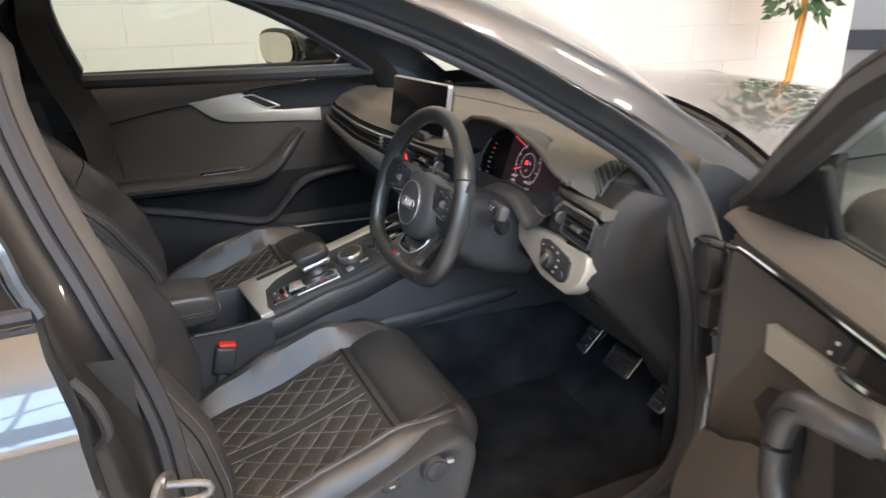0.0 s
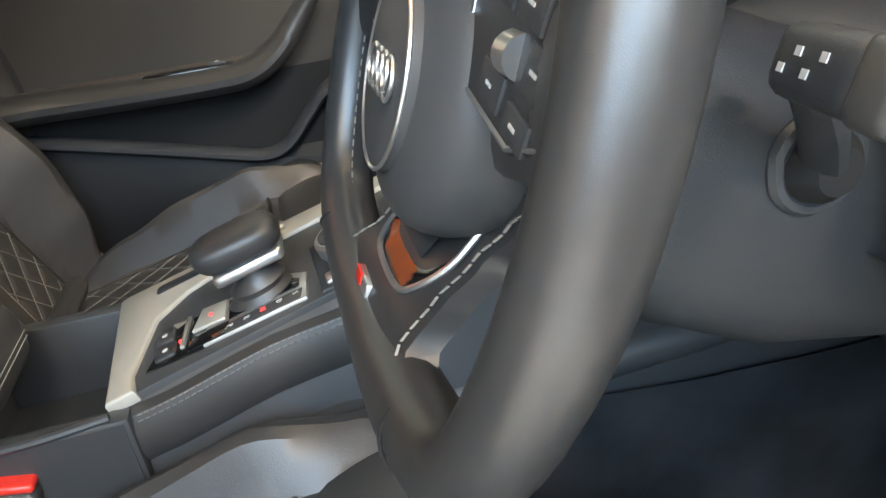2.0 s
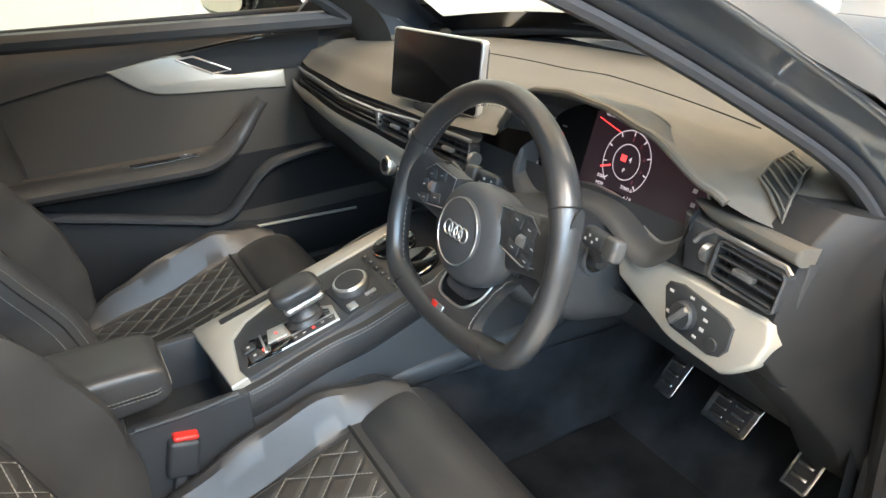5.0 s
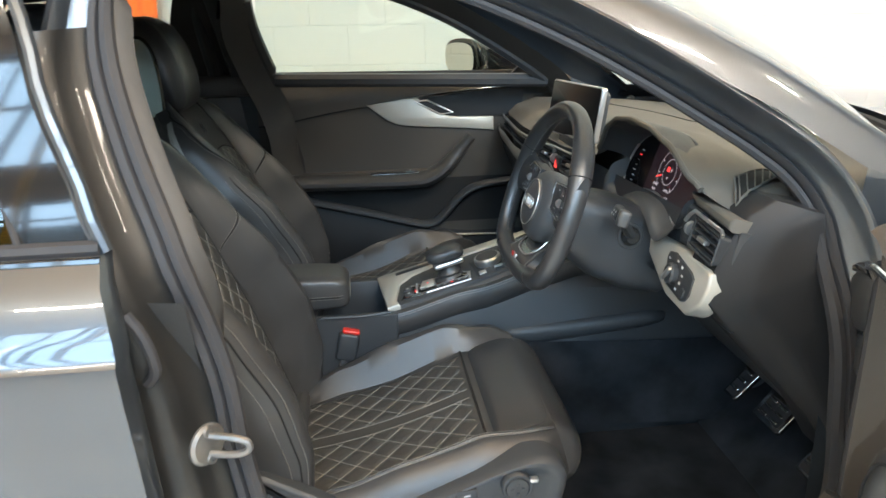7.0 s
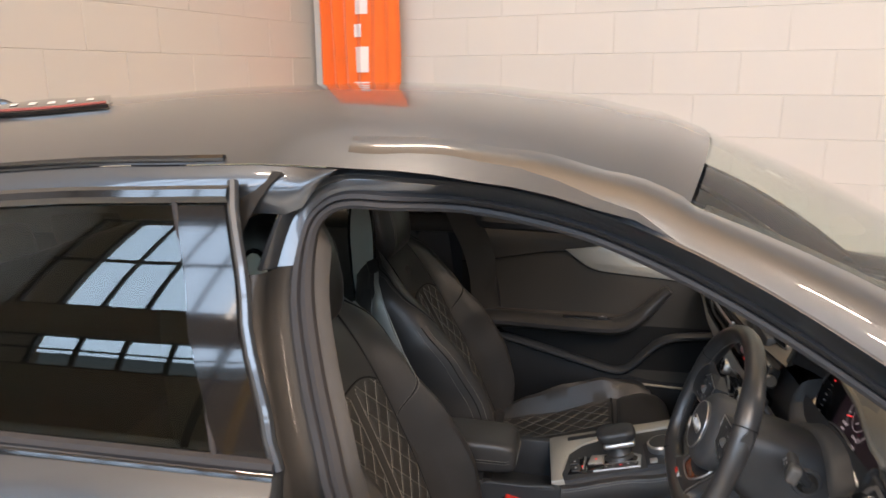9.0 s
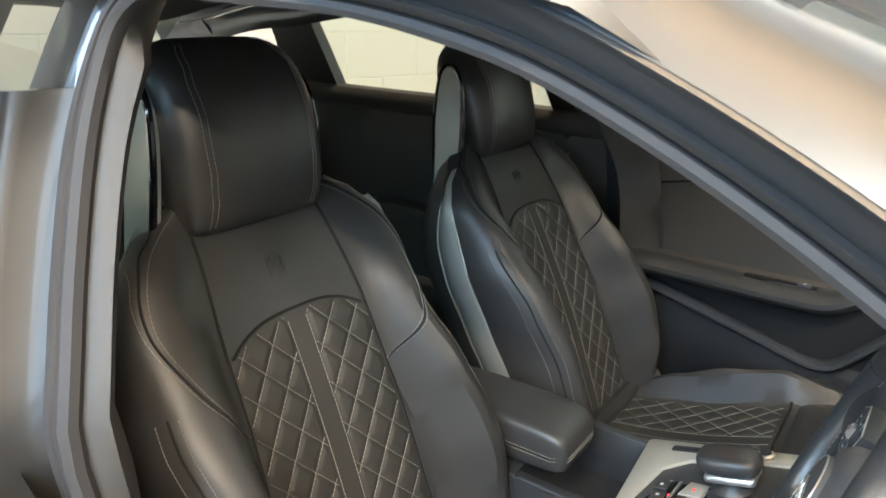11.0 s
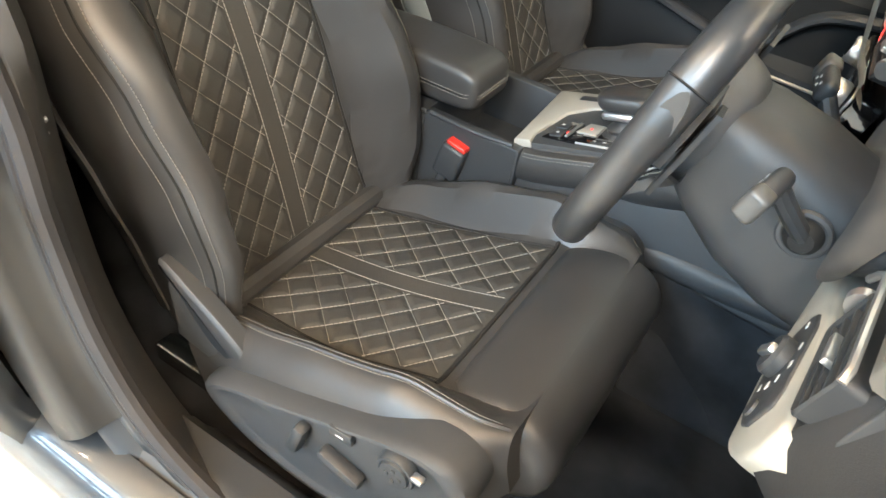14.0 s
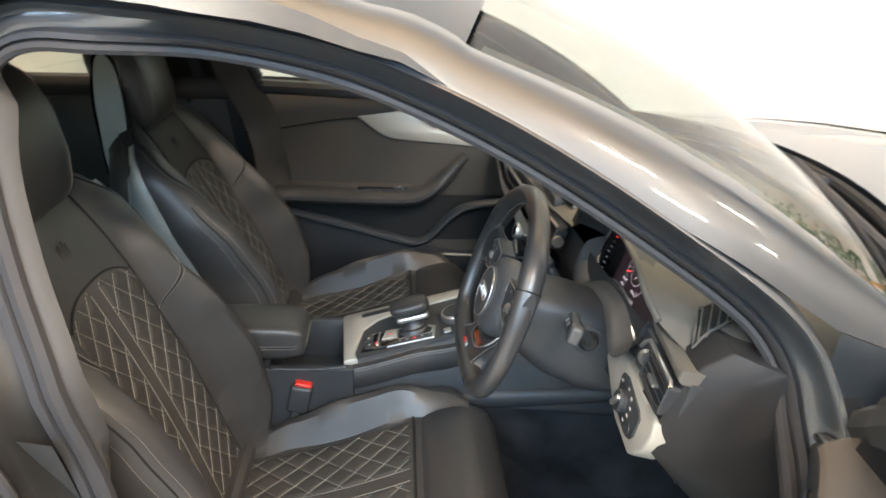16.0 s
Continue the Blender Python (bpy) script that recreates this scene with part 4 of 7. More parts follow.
    for s, w, f, b in ((-0.034, 0.088, -0.004, 0.050), (-0.029, 0.100, 0.014, 0.055), (-0.018, 0.105, 0.027, 0.058), (0.0, 0.109, 0.040, 0.06), (0.04, 0.116, 0.054, 0.066), (0.10, 0.119, 0.064, 0.066), (0.15, 0.115, 0.058, 0.060), (0.182, 0.103, 0.038, 0.048), (0.199, 0.082, 0.014, 0.030), (0.204, 0.048, -0.006, 0.012)):
        ring = []
        for an in span(0, 360, 36)[:-1]:
            c, sn = math.cos(radians(an)), math.sin(radians(an))
            yy = w * math.copysign(abs(c) ** 0.62, c)
            oo = (f if sn > 0 else b) * math.copysign(abs(sn) ** 0.7, sn) - 0.012
            ring.append(H + V((0, yy, 0)) + SU * s + SN * oo)
        rings.append(ring)
    hr = part("headrest", loft(rings), LEATHER, st, "smooth black leather integrated headrest", sub=1)

    def head_front(y, s):
        """The headrest's front face."""
        w = ramp(s, (-0.029, 0.100), (-0.018, 0.105), (0.0, 0.109), (0.04, 0.116), (0.10, 0.119), (0.15, 0.115), (0.182, 0.103), (0.199, 0.082))
        f = ramp(s, (-0.029, 0.014), (-0.018, 0.027), (0.0, 0.040), (0.04, 0.054), (0.10, 0.064), (0.15, 0.058), (0.182, 0.038), (0.199, 0.014))
        k = min(0.999, abs(y) / w) ** (1 / 0.62)
        return H + V((0, y, 0)) + SU * s + SN * (f * (1 - k * k) ** 0.35 - 0.0125)

    for sd in (-1, 1):
        for off in (0.0, 0.007):
            part("headrest_stitching", stitches([head_front(sd * (0.084 - off - 0.016 * max(0, (s - 0.13) / 0.06) ** 2), s) for s in span(-0.028, 0.188, 40)], SN), THREAD, hr)
        shell = [H + V((0, sd * y, 0)) + SU * s + SN * o for s, o, y in ((0.150, -0.002, 0.118), (0.142, -0.030, 0.119), (0.07, -0.070, 0.125), (-0.02, -0.100, 0.134), (-0.10, -0.120, 0.150), (-0.16, -0.122, 0.166), (-0.155, -0.092, 0.165), (-0.09, -0.066, 0.150), (-0.02, -0.034, 0.138), (0.05, -0.006, 0.130), (0.115, 0.010, 0.123))]
        blade = curve(shell, 4, True)
        part("headrest_bezel", tube(blade, 0.0045, 8, True), GLOSS, hr, "gloss black side bezel")
        part("headrest_side_pad", loft([[p + V((0, sd * o, 0)) for p in blade] for o in (-0.010, 0.002)]), SHELL, hr, "satin side blade of the headrest")
        # satin cover between two thin bright pipings, leather back panel behind it
        def edge_at(s, o, dy):
            return O + V((0, sd * (wide(sd, s) * 0.985 + dy), 0)) + SU * s + SN * o

        def taper(s):
            return 1 - 0.75 * smooth01((s - 0.46) / 0.14)
        levels_ = span(0.02, 0.60, 28)
        hid = 0.012 if driver and sd < 0 else 0.0       # the driver's door side is tucked in; its shade is put in as black
        part("side_cover", loft([[edge_at(s, -0.024 - q * taper(s), dy - hid) for q, dy in ((0, -0.006), (0.003, 0.004), (0.014, 0.007), (0.034, 0.005), (0.052, -0.002), (0.058, -0.010))] for s in levels_], False, False), GLOSS if hid else SHELL, bk, "side cover of the backrest, blackened for shade" if hid else "satin grey side cover of the backrest")
        part("cover_piping", tube([edge_at(s, -0.024, 0.003 - hid) for s in levels_], 0.0020, 6), SEAM_SHADE if hid else SHELL, bk, "thin piping")
        part("cover_piping", tube([edge_at(s, -0.024 - 0.057 * taper(s), -0.005 - hid) for s in levels_], 0.0016, 6), SEAM_SHADE if hid else SHELL, bk, "thin piping")
        part("back_panel", loft([[edge_at(s, -0.024 - 0.055 * taper(s) - q, dy) for q, dy in ((0, -0.012), (0.004, -0.004), (0.03, -0.008), (0.055, -0.025), (0.07, -0.06))] for s in span(0.0, 0.64, 28)], False, False), LEATHER, bk, "black leather back panel")
        hc = [(-0.035, 0.070), (-0.018, 0.075), (0.008, 0.055), (0.048, 0.012), (0.055, -0.008), (0.03, -0.03), (-0.03, -0.02)]
        part("hinge_cover", loft([[O + V((x, sd * y, z)) for x, z in inset(hc, d)] for y, d in ((0.19, 0), (0.222, 0), (0.226, 0.003), (0.228, 0.008))]), LIGHTPLASTIC if sd > 0 else GREYPLASTIC, st, "plastic hinge cover")

    # cushion
    rows = span(-0.02, 0.455, 36)
    rings = []
    for r in rows:
        wo = cush_outer(r)
        ys = [wo * math.sin(radians(a)) for a in span(-90, 90, 40)]
        top = [C(y, r) for y in ys]
        drop = 0.10 if r < 0.40 else 0.10 - 0.5 * (r - 0.40)
        bot = [O + V((0, y * 0.99, 0)) + CU * r - CN * drop for y in reversed(ys)]
        rings.append(top + bot)
    cu = part("cushion", loft(rings), LEATHER, st, "smooth black leather seat cushion with raised sides")

    def in_cush(y, r):
        return 0.02 < r < 0.334 and abs(y) < cush_inner(r) - 0.004
    part("quilted_insert", grid(lambda u, r: C(u * (cush_inner(r) - 0.001), r, 0.0014 + puff(u * cush_inner(r), r) * min(1, (1 - abs(u)) * 9, (r - 0.008) * 60, (0.343 - r) * 60)), span(-1, 1, 140), span(0.010, 0.342, 170)), QUILT, cu, "diamond quilted leather seat panel with a plain middle band")
    part("quilt_stitching", join(*quilt_lines(in_cush, lambda y, s: C(y, s, 0.0032), CN)), THREAD, cu, "pale grey contrast stitching")
    for sd in (-1, 1):
        part("band_stitching", stitches([C(sd * 0.0155, r, 0.003) for r in span(0.02, 0.336, 50)], CN), THREAD, cu)
        part("panel_seam", tube([C(sd * cush_inner(r), r, 0.001) for r in span(0.0, 0.343, 40)], 0.0022, 6), SEAM_SHADE, cu)
        for q in ((0.44, 0.54) if sd < 0 else (0.84, 0.90)):
            part("edge_stitching", stitches([C(sd * (cush_inner(r) + (cush_outer(r) - cush_inner(r)) * q), r, 0.0014) for r in span(0.03, 0.445, 60)], lambda p: CN + V((0, sd * 0.8, 0))), THREAD, cu)
        part("edge_piping", tube([C(sd * (cush_inner(r) + (cush_outer(r) - cush_inner(r)) * (0.49 if sd < 0 else 0.87)), r, 0.0) for r in span(0.02, 0.45, 40)], 0.0028, 6), LEATHER, cu)
    part("front_seam", tube([C(y, 0.343, 0.001) for y in span(-0.16, 0.16, 20)], 0.003, 6), SEAM_SHADE, cu)
    # roll between backrest and cushion
    part("hinge_roll", tube([O + V((0, y, 0)) + SU * 0.004 + CN * 0.006 + SN * 0.004 for y in span(-0.165, 0.165, 10)], 0.020, 10), LEATHER, cu, "leather fold where back and seat meet")
    # thigh support
    prof = [(0.345, 0.002), (0.37, 0.007), (0.41, 0.010), (0.445, 0.006), (0.472, -0.008), (0.490, -0.030), (0.496, -0.055), (0.490, -0.085), (0.47, -0.105), (0.40, -0.11), (0.35, -0.10)]
    rings = []
    for y, k, dz in ((-0.178, 0.80, -0.026), (-0.172, 0.93, -0.012), (-0.158, 0.99, -0.003), (-0.13, 1, 0), (-0.07, 1, 0), (0, 1, 0), (0.07, 1, 0), (0.15, 1, 0), (0.176, 0.99, -0.003), (0.190, 0.93, -0.012), (0.197, 0.80, -0.026)):
        rings.append([O + V((0, y, 0)) + CU * (0.345 + (r - 0.345) * k) + CN * ((h + 0.05) * k - 0.05 + dz) for r, h in prof])
    part("thigh_support", loft(rings), LEATHER, st, "pull-out black leather thigh support", sub=1)
    # base and side valance
    part("seat_base", rbox((O.x + 0.20, yc, 0.37), (0.42, 0.40, 0.12), 0.03), PLASTIC, st, "black seat base")
    for sd in (-1, 1):
        part("seat_rail", rbox((O.x + 0.18, yc + sd * 0.19, 0.305), (0.60, 0.035, 0.035), 0.006), METAL, st, "steel seat rail")
    for sd in (-1, 1):
        outline = curve([(0.050, -0.040, 0), (0.065, -0.012, 0), (0.11, 0.0, 0), (0.19, 0.012, 0), (0.30, 0.030, 0), (0.38, 0.040, 0), (0.425, 0.032, 0), (0.448, 0.0, 0), (0.430, -0.05, 0), (0.38, -0.12, 0), (0.24, -0.135, 0), (0.12, -0.10, 0)], 5, True)
        ring = [(p.x, p.y) for p in outline]
        o = V((O.x, yc + sd * 0.243, 0.435))
        a, b = V((0.975, 0, 0.222)), V((-0.222, 0, 0.975))
        va = part("side_valance", loft([[o + a * x + b * z + V((0, sd * h, 0)) for x, z in ((0.27 + (q[0] - 0.27) * d, -0.03 + (q[1] + 0.03) * d) for q in ring)] for h, d in ((-0.03, 1.0), (0.008, 1.0), (0.018, 0.98), (0.023, 0.94), (0.024, 0.88), (0.020, 0.82), (0.018, 0.79), (0.018, 0.3))]), GREYPLASTIC, st, "grey plastic side cover with seat switches" if (sd < 0) == driver else "grey plastic side cover")
        if (sd < 0) == driver:
            f = o + V((0, sd * 0.019, 0))

            def at(x, z):
                return f + a * x + b * z
            tilt = Matrix.Rotation(radians(-6), 3, "Y")
            part("recline_switch", rbox(at(0.222, -0.022) + V((0, sd * 0.008, 0)), (0.018, 0.020, 0.055), 0.007, Matrix.Rotation(radians(22), 3, "Y") @ tilt), PLASTIC, va, "upright black seat switch")
            part("height_switch", rbox(at(0.283, -0.038) + V((0, sd * 0.008, 0)), (0.062, 0.020, 0.019), 0.007, Matrix.Rotation(radians(14), 3, "Y")), PLASTIC, va, "flat black seat switch")
            mem = part("release_button", rbox(at(0.290, 0.014) + V((0, sd * 0.002, 0)), (0.032, 0.010, 0.018), 0.003, tilt), PLASTIC, va, "small square button")
            part("mark", rbox(at(0.290, 0.014) + V((0, sd * 0.0072, 0)), (0.010, 0.0008, 0.002), 0, tilt), WHITEMARK, mem)
            kn = part("lumbar_knob", lathe([(0, 0), (0.024, 0), (0.024, 0.010), (0.0225, 0.013), (0.0195, 0.013), (0.018, 0.011), (0, 0.011)], at(0.366, 0.006), (0, sd, 0), 28), GREYPLASTIC, va, "round dark lumbar knob with a satin tab")
            part("knob_face", lathe([(0, 0.0), (0.0185, 0.0), (0.017, 0.004), (0, 0.005)], at(0.366, 0.006) + V((0, sd * 0.011, 0)), (0, sd, 0), 24), PLASTIC, kn)
            for an in range(4):
                d = V((math.cos(an * 1.571), 0, math.sin(an * 1.571)))
                part("knob_arrow", rbox(at(0.366, 0.006) + V((0, sd * 0.016, 0)) + d * 0.008, (0.005, 0.002, 0.005), 0.001), GREYPLASTIC, kn)
            part("knob_tab", rbox(at(0.393, 0.010) + V((0, sd * 0.008, 0)), (0.014, 0.010, 0.008), 0.002), SATIN, kn)
    part("recline_cover", loft([[V((x, yc + y, z)) for x, z in inset([(p.x, p.y) for p in curve([(-0.640, 0.555, 0), (-0.618, 0.548, 0), (-0.580, 0.525, 0), (-0.535, 0.498, 0), (-0.500, 0.468, 0), (-0.512, 0.440, 0), (-0.560, 0.455, 0), (-0.605, 0.505, 0), (-0.636, 0.540, 0)], 4, True)], d)] for y, d in ((-0.205, 0), (-0.226, 0), (-0.230, 0.003), (-0.232, 0.007))]), PLASTIC, st, "dark plastic hinge cover")
    return st


seat("driver_seat", V((-0.600, -0.373, 0.444)), radians(20.0), "black quilted leather driver's sports seat with grey stitching", True)
seat("passenger_seat", V((-0.598, 0.318, 0.444)), radians(24.0), "black quilted leather passenger sports seat with grey stitching", False)

# rear bench, deep in shade
bench = thing("rear_bench", "dark leather rear bench in shade behind the front seats", "car seat", (-1.55, CY, 0.35))
part("bench_cushion", rbox((-1.35, CY, 0.46), (0.52, 1.30, 0.16), 0.05, seg=4), LEATHER, bench)
part("bench_back", rbox((-1.70, CY, 0.74), (0.16, 1.26, 0.56), 0.06, Matrix.Rotation(radians(-24), 3, "Y"), seg=4), LEATHER, bench)
for hy in (-0.42, 0.0, 0.36):
    part("rear_headrest", rbox((-1.84, hy, 1.02), (0.09, 0.24, 0.13), 0.04, Matrix.Rotation(radians(-15), 3, "Y"), seg=4), LEATHER, bench)

# ---- dashboard ----
dash = thing("dashboard", "soft dark grey dashboard with silver trim and long air vents", "dashboard", (0.2, CY, 0.75))


def lip_x(y):
    """Front edge of the dash along the car."""
    return ramp(y, (-0.70, 0.105), (-0.655, 0.085), (-0.62, 0.045), (-0.58, 0.024), (-0.55, 0.02), (-0.15, 0.0), (0.0, -0.015), (0.3, -0.03), (0.55, -0.015), (0.66, 0.0))


def top_pt(y, k):
    """Upper surface, k from the front lip 0 to the windscreen 1."""
    x0 = lip_x(y) + 0.012
    z0 = ramp(y, (-0.70, 0.905), (-0.66, 0.918), (-0.61, 0.938), (-0.56, 0.962), (-0.47, 1.002), (-0.40, 1.017), (-0.34, 1.021), (-0.28, 1.015), (-0.235, 0.995), (-0.205, 0.957), (-0.185, 0.930), (-0.12, 0.922), (0.0, 0.915), (0.66, 0.905))
    flat = ramp(y, (-0.70, 0.896), (-0.66, 0.908), (-0.62, 0.916), (-0.50, 0.919), (-0.12, 0.922), (0.0, 0.915), (0.66, 0.905))
    x1 = 0.455 - 0.20 * (abs(y - CY) / 0.70) ** 2
    rise = ramp(k, (0, 0.0), (0.12, 0.026), (0.35, 0.044), (1, 0.046))
    z = flat + rise + (z0 - flat) * (1 - smooth01(k / 0.55)) * (1 - 0.35 * smooth01(k / 0.1)) - 0.012 * k * (abs(y - CY) / 0.7) ** 2
    return V((x0 + (x1 - x0) * k, y, z))


def top_at(x, y, lift=0.0):
    """The upper surface under a point of the plan."""
    x0, x1 = lip_x(y) + 0.012, 0.455 - 0.20 * (abs(y - CY) / 0.70) ** 2
    return top_pt(y, max(0, (x - x0) / (x1 - x0))) + V((0, 0, lift))


YS = span(-0.665, 0.655, 66)
part("dash_top", grid(lambda y, k: top_pt(y, k), YS, span(0, 1, 26)), DASHTOP, dash, "soft grained grey dash top")
part("dash_stitch_line", tube([top_pt(y, 0.62) + V((0, 0, 0.0005)) for y in span(-0.45, 0.55, 30)], 0.0012, 5), SEAM_SHADE, dash, "thin moulding line")
part("dash_lip", grid(lambda y, k: top_pt(y, 0) + V((0.014 * math.sin(k * 2.2) - 0.014 * k, 0, -0.016 * k)), [y for y in YS if y > -0.155], span(0, 1, 5)), GREYPLASTIC, dash, "rolled front lip")
# body below the lip
part("dash_body", grid(lambda y, k: V((ramp(k, (0, lip_x(y) + 0.035), (0.25, lip_x(y) + 0.022), (0.5, lip_x(y) + 0.04), (1, 0.26)), y, ramp(k, (0, 0.90), (0.25, 0.845), (0.5, 0.77), (1, 0.55)))), [y for y in YS], span(0, 1, 12)), PLASTIC, dash, "dark lower dash")
# long vent strip on the passenger side
for i in range(3):
    z = 0.872 + 0.009 * i
    part("vent_slat", tube([V((lip_x(y) - 0.004 + 0.003 * i, y, z + 0.0)) for y in span(0.14, 0.60, 30)], 0.003, 6, up=(0, 0, 1), rb=0.0022), GLOSS if i == 1 else PLASTIC, dash, "thin black vent slat")
# near-black sheet behind the slats, its colour standing for their shade
part("vent_recess", grid(lambda y, k: V((lip_x(y) + 0.010, y, 0.864 + 0.040 * k)), span(-0.14, 0.62, 30), [0, 1]), SEAM_SHADE, dash, "dark sheet for the shade behind the slats")
part("vent_chrome", tube([V((lip_x(y) - 0.004, y, 0.902 + (0.012 if y < 0.0 else 0.012 * max(0, (0.14 - y) / 0.14)))) for y in span(-0.145, 0.60, 50)], 0.0028, 6), SATIN, dash, "thin bright line above the vents")


def vent(name, o, a, b, w, h, slats, tab=True, wheel_at=1):
    """A framed air vent in the plane a, b about o."""
    o, a, b = V(o), V(a).normalized(), V(b).normalized()
    n = a.cross(b).normalized()
    b = n.cross(a)
    v = part(name, join(loft([[o + a * x + b * y + n * z for x, y in rounded(w + e, h + e, 0.006)] for z, e in ((-0.02, 0.0), (0.001, 0.004), (0.003, 0.001), (0.001, -0.004), (-0.02, -0.004))], True, False)), PLASTIC, dash, "black framed air vent")
    part("vent_back", loft([[o + a * x + b * y - n * z for x, y in rounded(w, h, 0.006)] for z in (0.016, 0.020)]), SEAM_SHADE, v)
    for i in range(slats):
        y = -h / 2 + h * (i + 0.5) / slats
        c = o + b * y - n * 0.004
        R = Matrix((a, b, n)).transposed()
        part("slat", rbox(c, (w - 0.006, 0.0028, 0.012), 0.001, R), PLASTIC, v)
    for i in range(5):
        c = o + a * (-w / 2 + w * (i + 0.5) / 5) - n * 0.012
        R = Matrix((a, b, n)).transposed()
        part("vane", rbox(c, (0.002, h - 0.004, 0.008), 0.0006, R), PLASTIC, v)
    if tab:
        R = Matrix((a, b, n)).transposed()
        part("vent_tab", rbox(o + n * 0.002, (0.026, 0.007, 0.010), 0.002, R), SATIN, v, "small bright vent tab")
    part("thumb_wheel", lathe([(0, -0.004), (0.011, -0.004), (0.011, 0.004), (0, 0.004)], o + a * wheel_at * (w / 2 + 0.012) - n * 0.003, a, 16), SATIN, v, "knurled vent wheel")
    return v


A_C, B_C = V((0.0, -1, 0)), V((0.25, 0, 0.97))
vent("centre_vent", (-0.010, -0.088, 0.888), (0.06, -1, 0), B_C, 0.105, 0.040, 4)
vent("centre_vent", (-0.018, 0.085, 0.884), (0.03, -1, 0), B_C, 0.100, 0.036, 4)
part("vent_divider", rbox((-0.020, 0.150, 0.884), (0.012, 0.010, 0.036), 0.003), SATIN, dash, "satin vent divider")
part("hazard_panel", rbox((-0.012, -0.006, 0.876), (0.012, 0.034, 0.034), 0.004), PLASTIC, dash, "black switch panel")
tri_ = [V((-0.0195, -0.006 + y, 0.877 + z)) for y, z in ((-0.010, -0.008), (0.010, -0.008), (0.0, 0.010))]
part("hazard_triangle", loft([tri_, [p + V((-0.001, 0, 0)) for p in tri_]]), LED_RED, dash, "lit red warning triangle")

# silver trim band
def band(y0, y1, zt, zb, dx, n=40):
    return join(grid(lambda y, k: V((lip_x(y) + dx + 0.010 * k - 0.006 * math.sin(k * math.pi), y, zt(y) + (zb(y) - zt(y)) * k)), span(y0, y1, n), span(0, 1, 8)))


part("trim_band", band(-0.155, 0.645, lambda y: ramp(y, (-0.16, 0.868), (0.0, 0.858), (0.15, 0.864), (0.645, 0.870)), lambda y: ramp(y, (-0.16, 0.838), (0.0, 0.828), (0.115, 0.800), (0.20, 0.812), (0.30, 0.824), (0.645, 0.830)), -0.016), SILVER, dash, "matt silver trim band")
for k in range(6):
    part("badge_bar", rbox((lip_x(0.29) - 0.014, 0.305 - 0.006 * k, 0.845), (0.003, 0.004, 0.006 + 0.002 * (k % 2)), 0.0008), CHROME, dash, "small chrome lettering bar")
# climate panel
cp = part("climate_panel", prism(rounded(0.225, 0.042, 0.008), 0.014, (-0.012, 0.005, 0.812), (0.05, -1, 0), (0.25, 0, 0.97), 0.004, -0.02), GLOSS, dash, "gloss black climate panel")
part("panel_rim", tube([V((-0.0215 + 0.25 * y * 0.97, 0.005 - x, 0.812 + y)) for x, y in rounded(0.225, 0.042, 0.008)], 0.0016, 6, True), SATIN, cp, "thin satin rim")
for ky in (0.085, -0.075):
    kn = part("climate_knob", lathe([(0.0, 0), (0.017, 0), (0.0185, 0.004), (0.0185, 0.018), (0.0165, 0.021), (0.013, 0.0205), (0, 0.0195)], (-0.024, ky + 0.005, 0.812), (-0.97, 0, 0.2), 32), SATIN, cp, "knurled satin climate knob")
    part("knob_face", lathe([(0, 0.0), (0.0125, 0), (0.012, 0.001), (0, 0.001)], V((-0.024, ky + 0.005, 0.812)) + V((-0.97, 0, 0.2)) * 0.0205, (-0.97, 0, 0.2), 24), GLOSS, kn)
for k in range(6):
    part("climate_key", rbox((-0.024, 0.050 - 0.017 * k, 0.806), (0.008, 0.014, 0.014), 0.002), SATIN if k % 5 == 0 else PLASTIC, cp, "small rocker key")
part("console_face", grid(lambda y, k: V((-0.02 + 0.10 * k, y, 0.79 - 0.10 * k)), span(-0.14, 0.11, 6), span(0, 1, 5)), GLOSS, dash, "gloss black panel above the console")

# display on the dash
sc = thing("display_screen", "black tablet-like screen with a thin silver edge on the dash", "screen", (0.01, 0.005, 0.93))
SA, SB = V((0.18, -1, 0)).normalized(), V((0.16, 0, 0.985)).normalized()
so = V((0.026, 0.010, 0.990))
part("screen_body", prism(rounded(0.226, 0.118, 0.007), 0.006, so, SA, SB, 0.002, -0.006), SATIN, sc, "thin silver screen housing")
part("screen_glass", prism(rounded(0.220, 0.112, 0.006), 0.0075, so, SA, SB, 0.001, 0.003), SCREEN, sc, "black glossy screen")
part("screen_back", prism(rounded(0.20, 0.10, 0.01), 0.004, so - SA.cross(SB) * 0.012, SA, SB, 0.002, -0.01), PLASTIC, sc)
part("screen_foot", rbox((0.035, 0.005, 0.925), (0.06, 0.12, 0.03), 0.01), PLASTIC, sc, "black screen foot")

# instrument binnacle
bn = thing("instrument_cluster", "hooded digital instrument display with red and white dials lit", "instrument panel", (0.09, -0.36, 0.85))
NA, NB = V((0.0, -1, 0)), V((0.32, 0, 0.947)).normalized()
no = V((0.066, -0.378, 0.924))
nn = NA.cross(NB).normalized()
shape = [(p.x * 0.84, p.y) for p in curve([(-0.178, 0.0, 0), (-0.150, 0.045, 0), (-0.07, 0.075, 0), (0.0, 0.083, 0), (0.07, 0.075, 0), (0.150, 0.040, 0), (0.186, 0.010, 0), (0.186, -0.018, 0), (0.160, -0.048, 0), (0.125, -0.058, 0), (0.06, -0.034, 0), (0.0, -0.028, 0), (-0.06, -0.034, 0), (-0.12, -0.058, 0), (-0.155, -0.048, 0), (-0.178, -0.025, 0)], 5, True)]


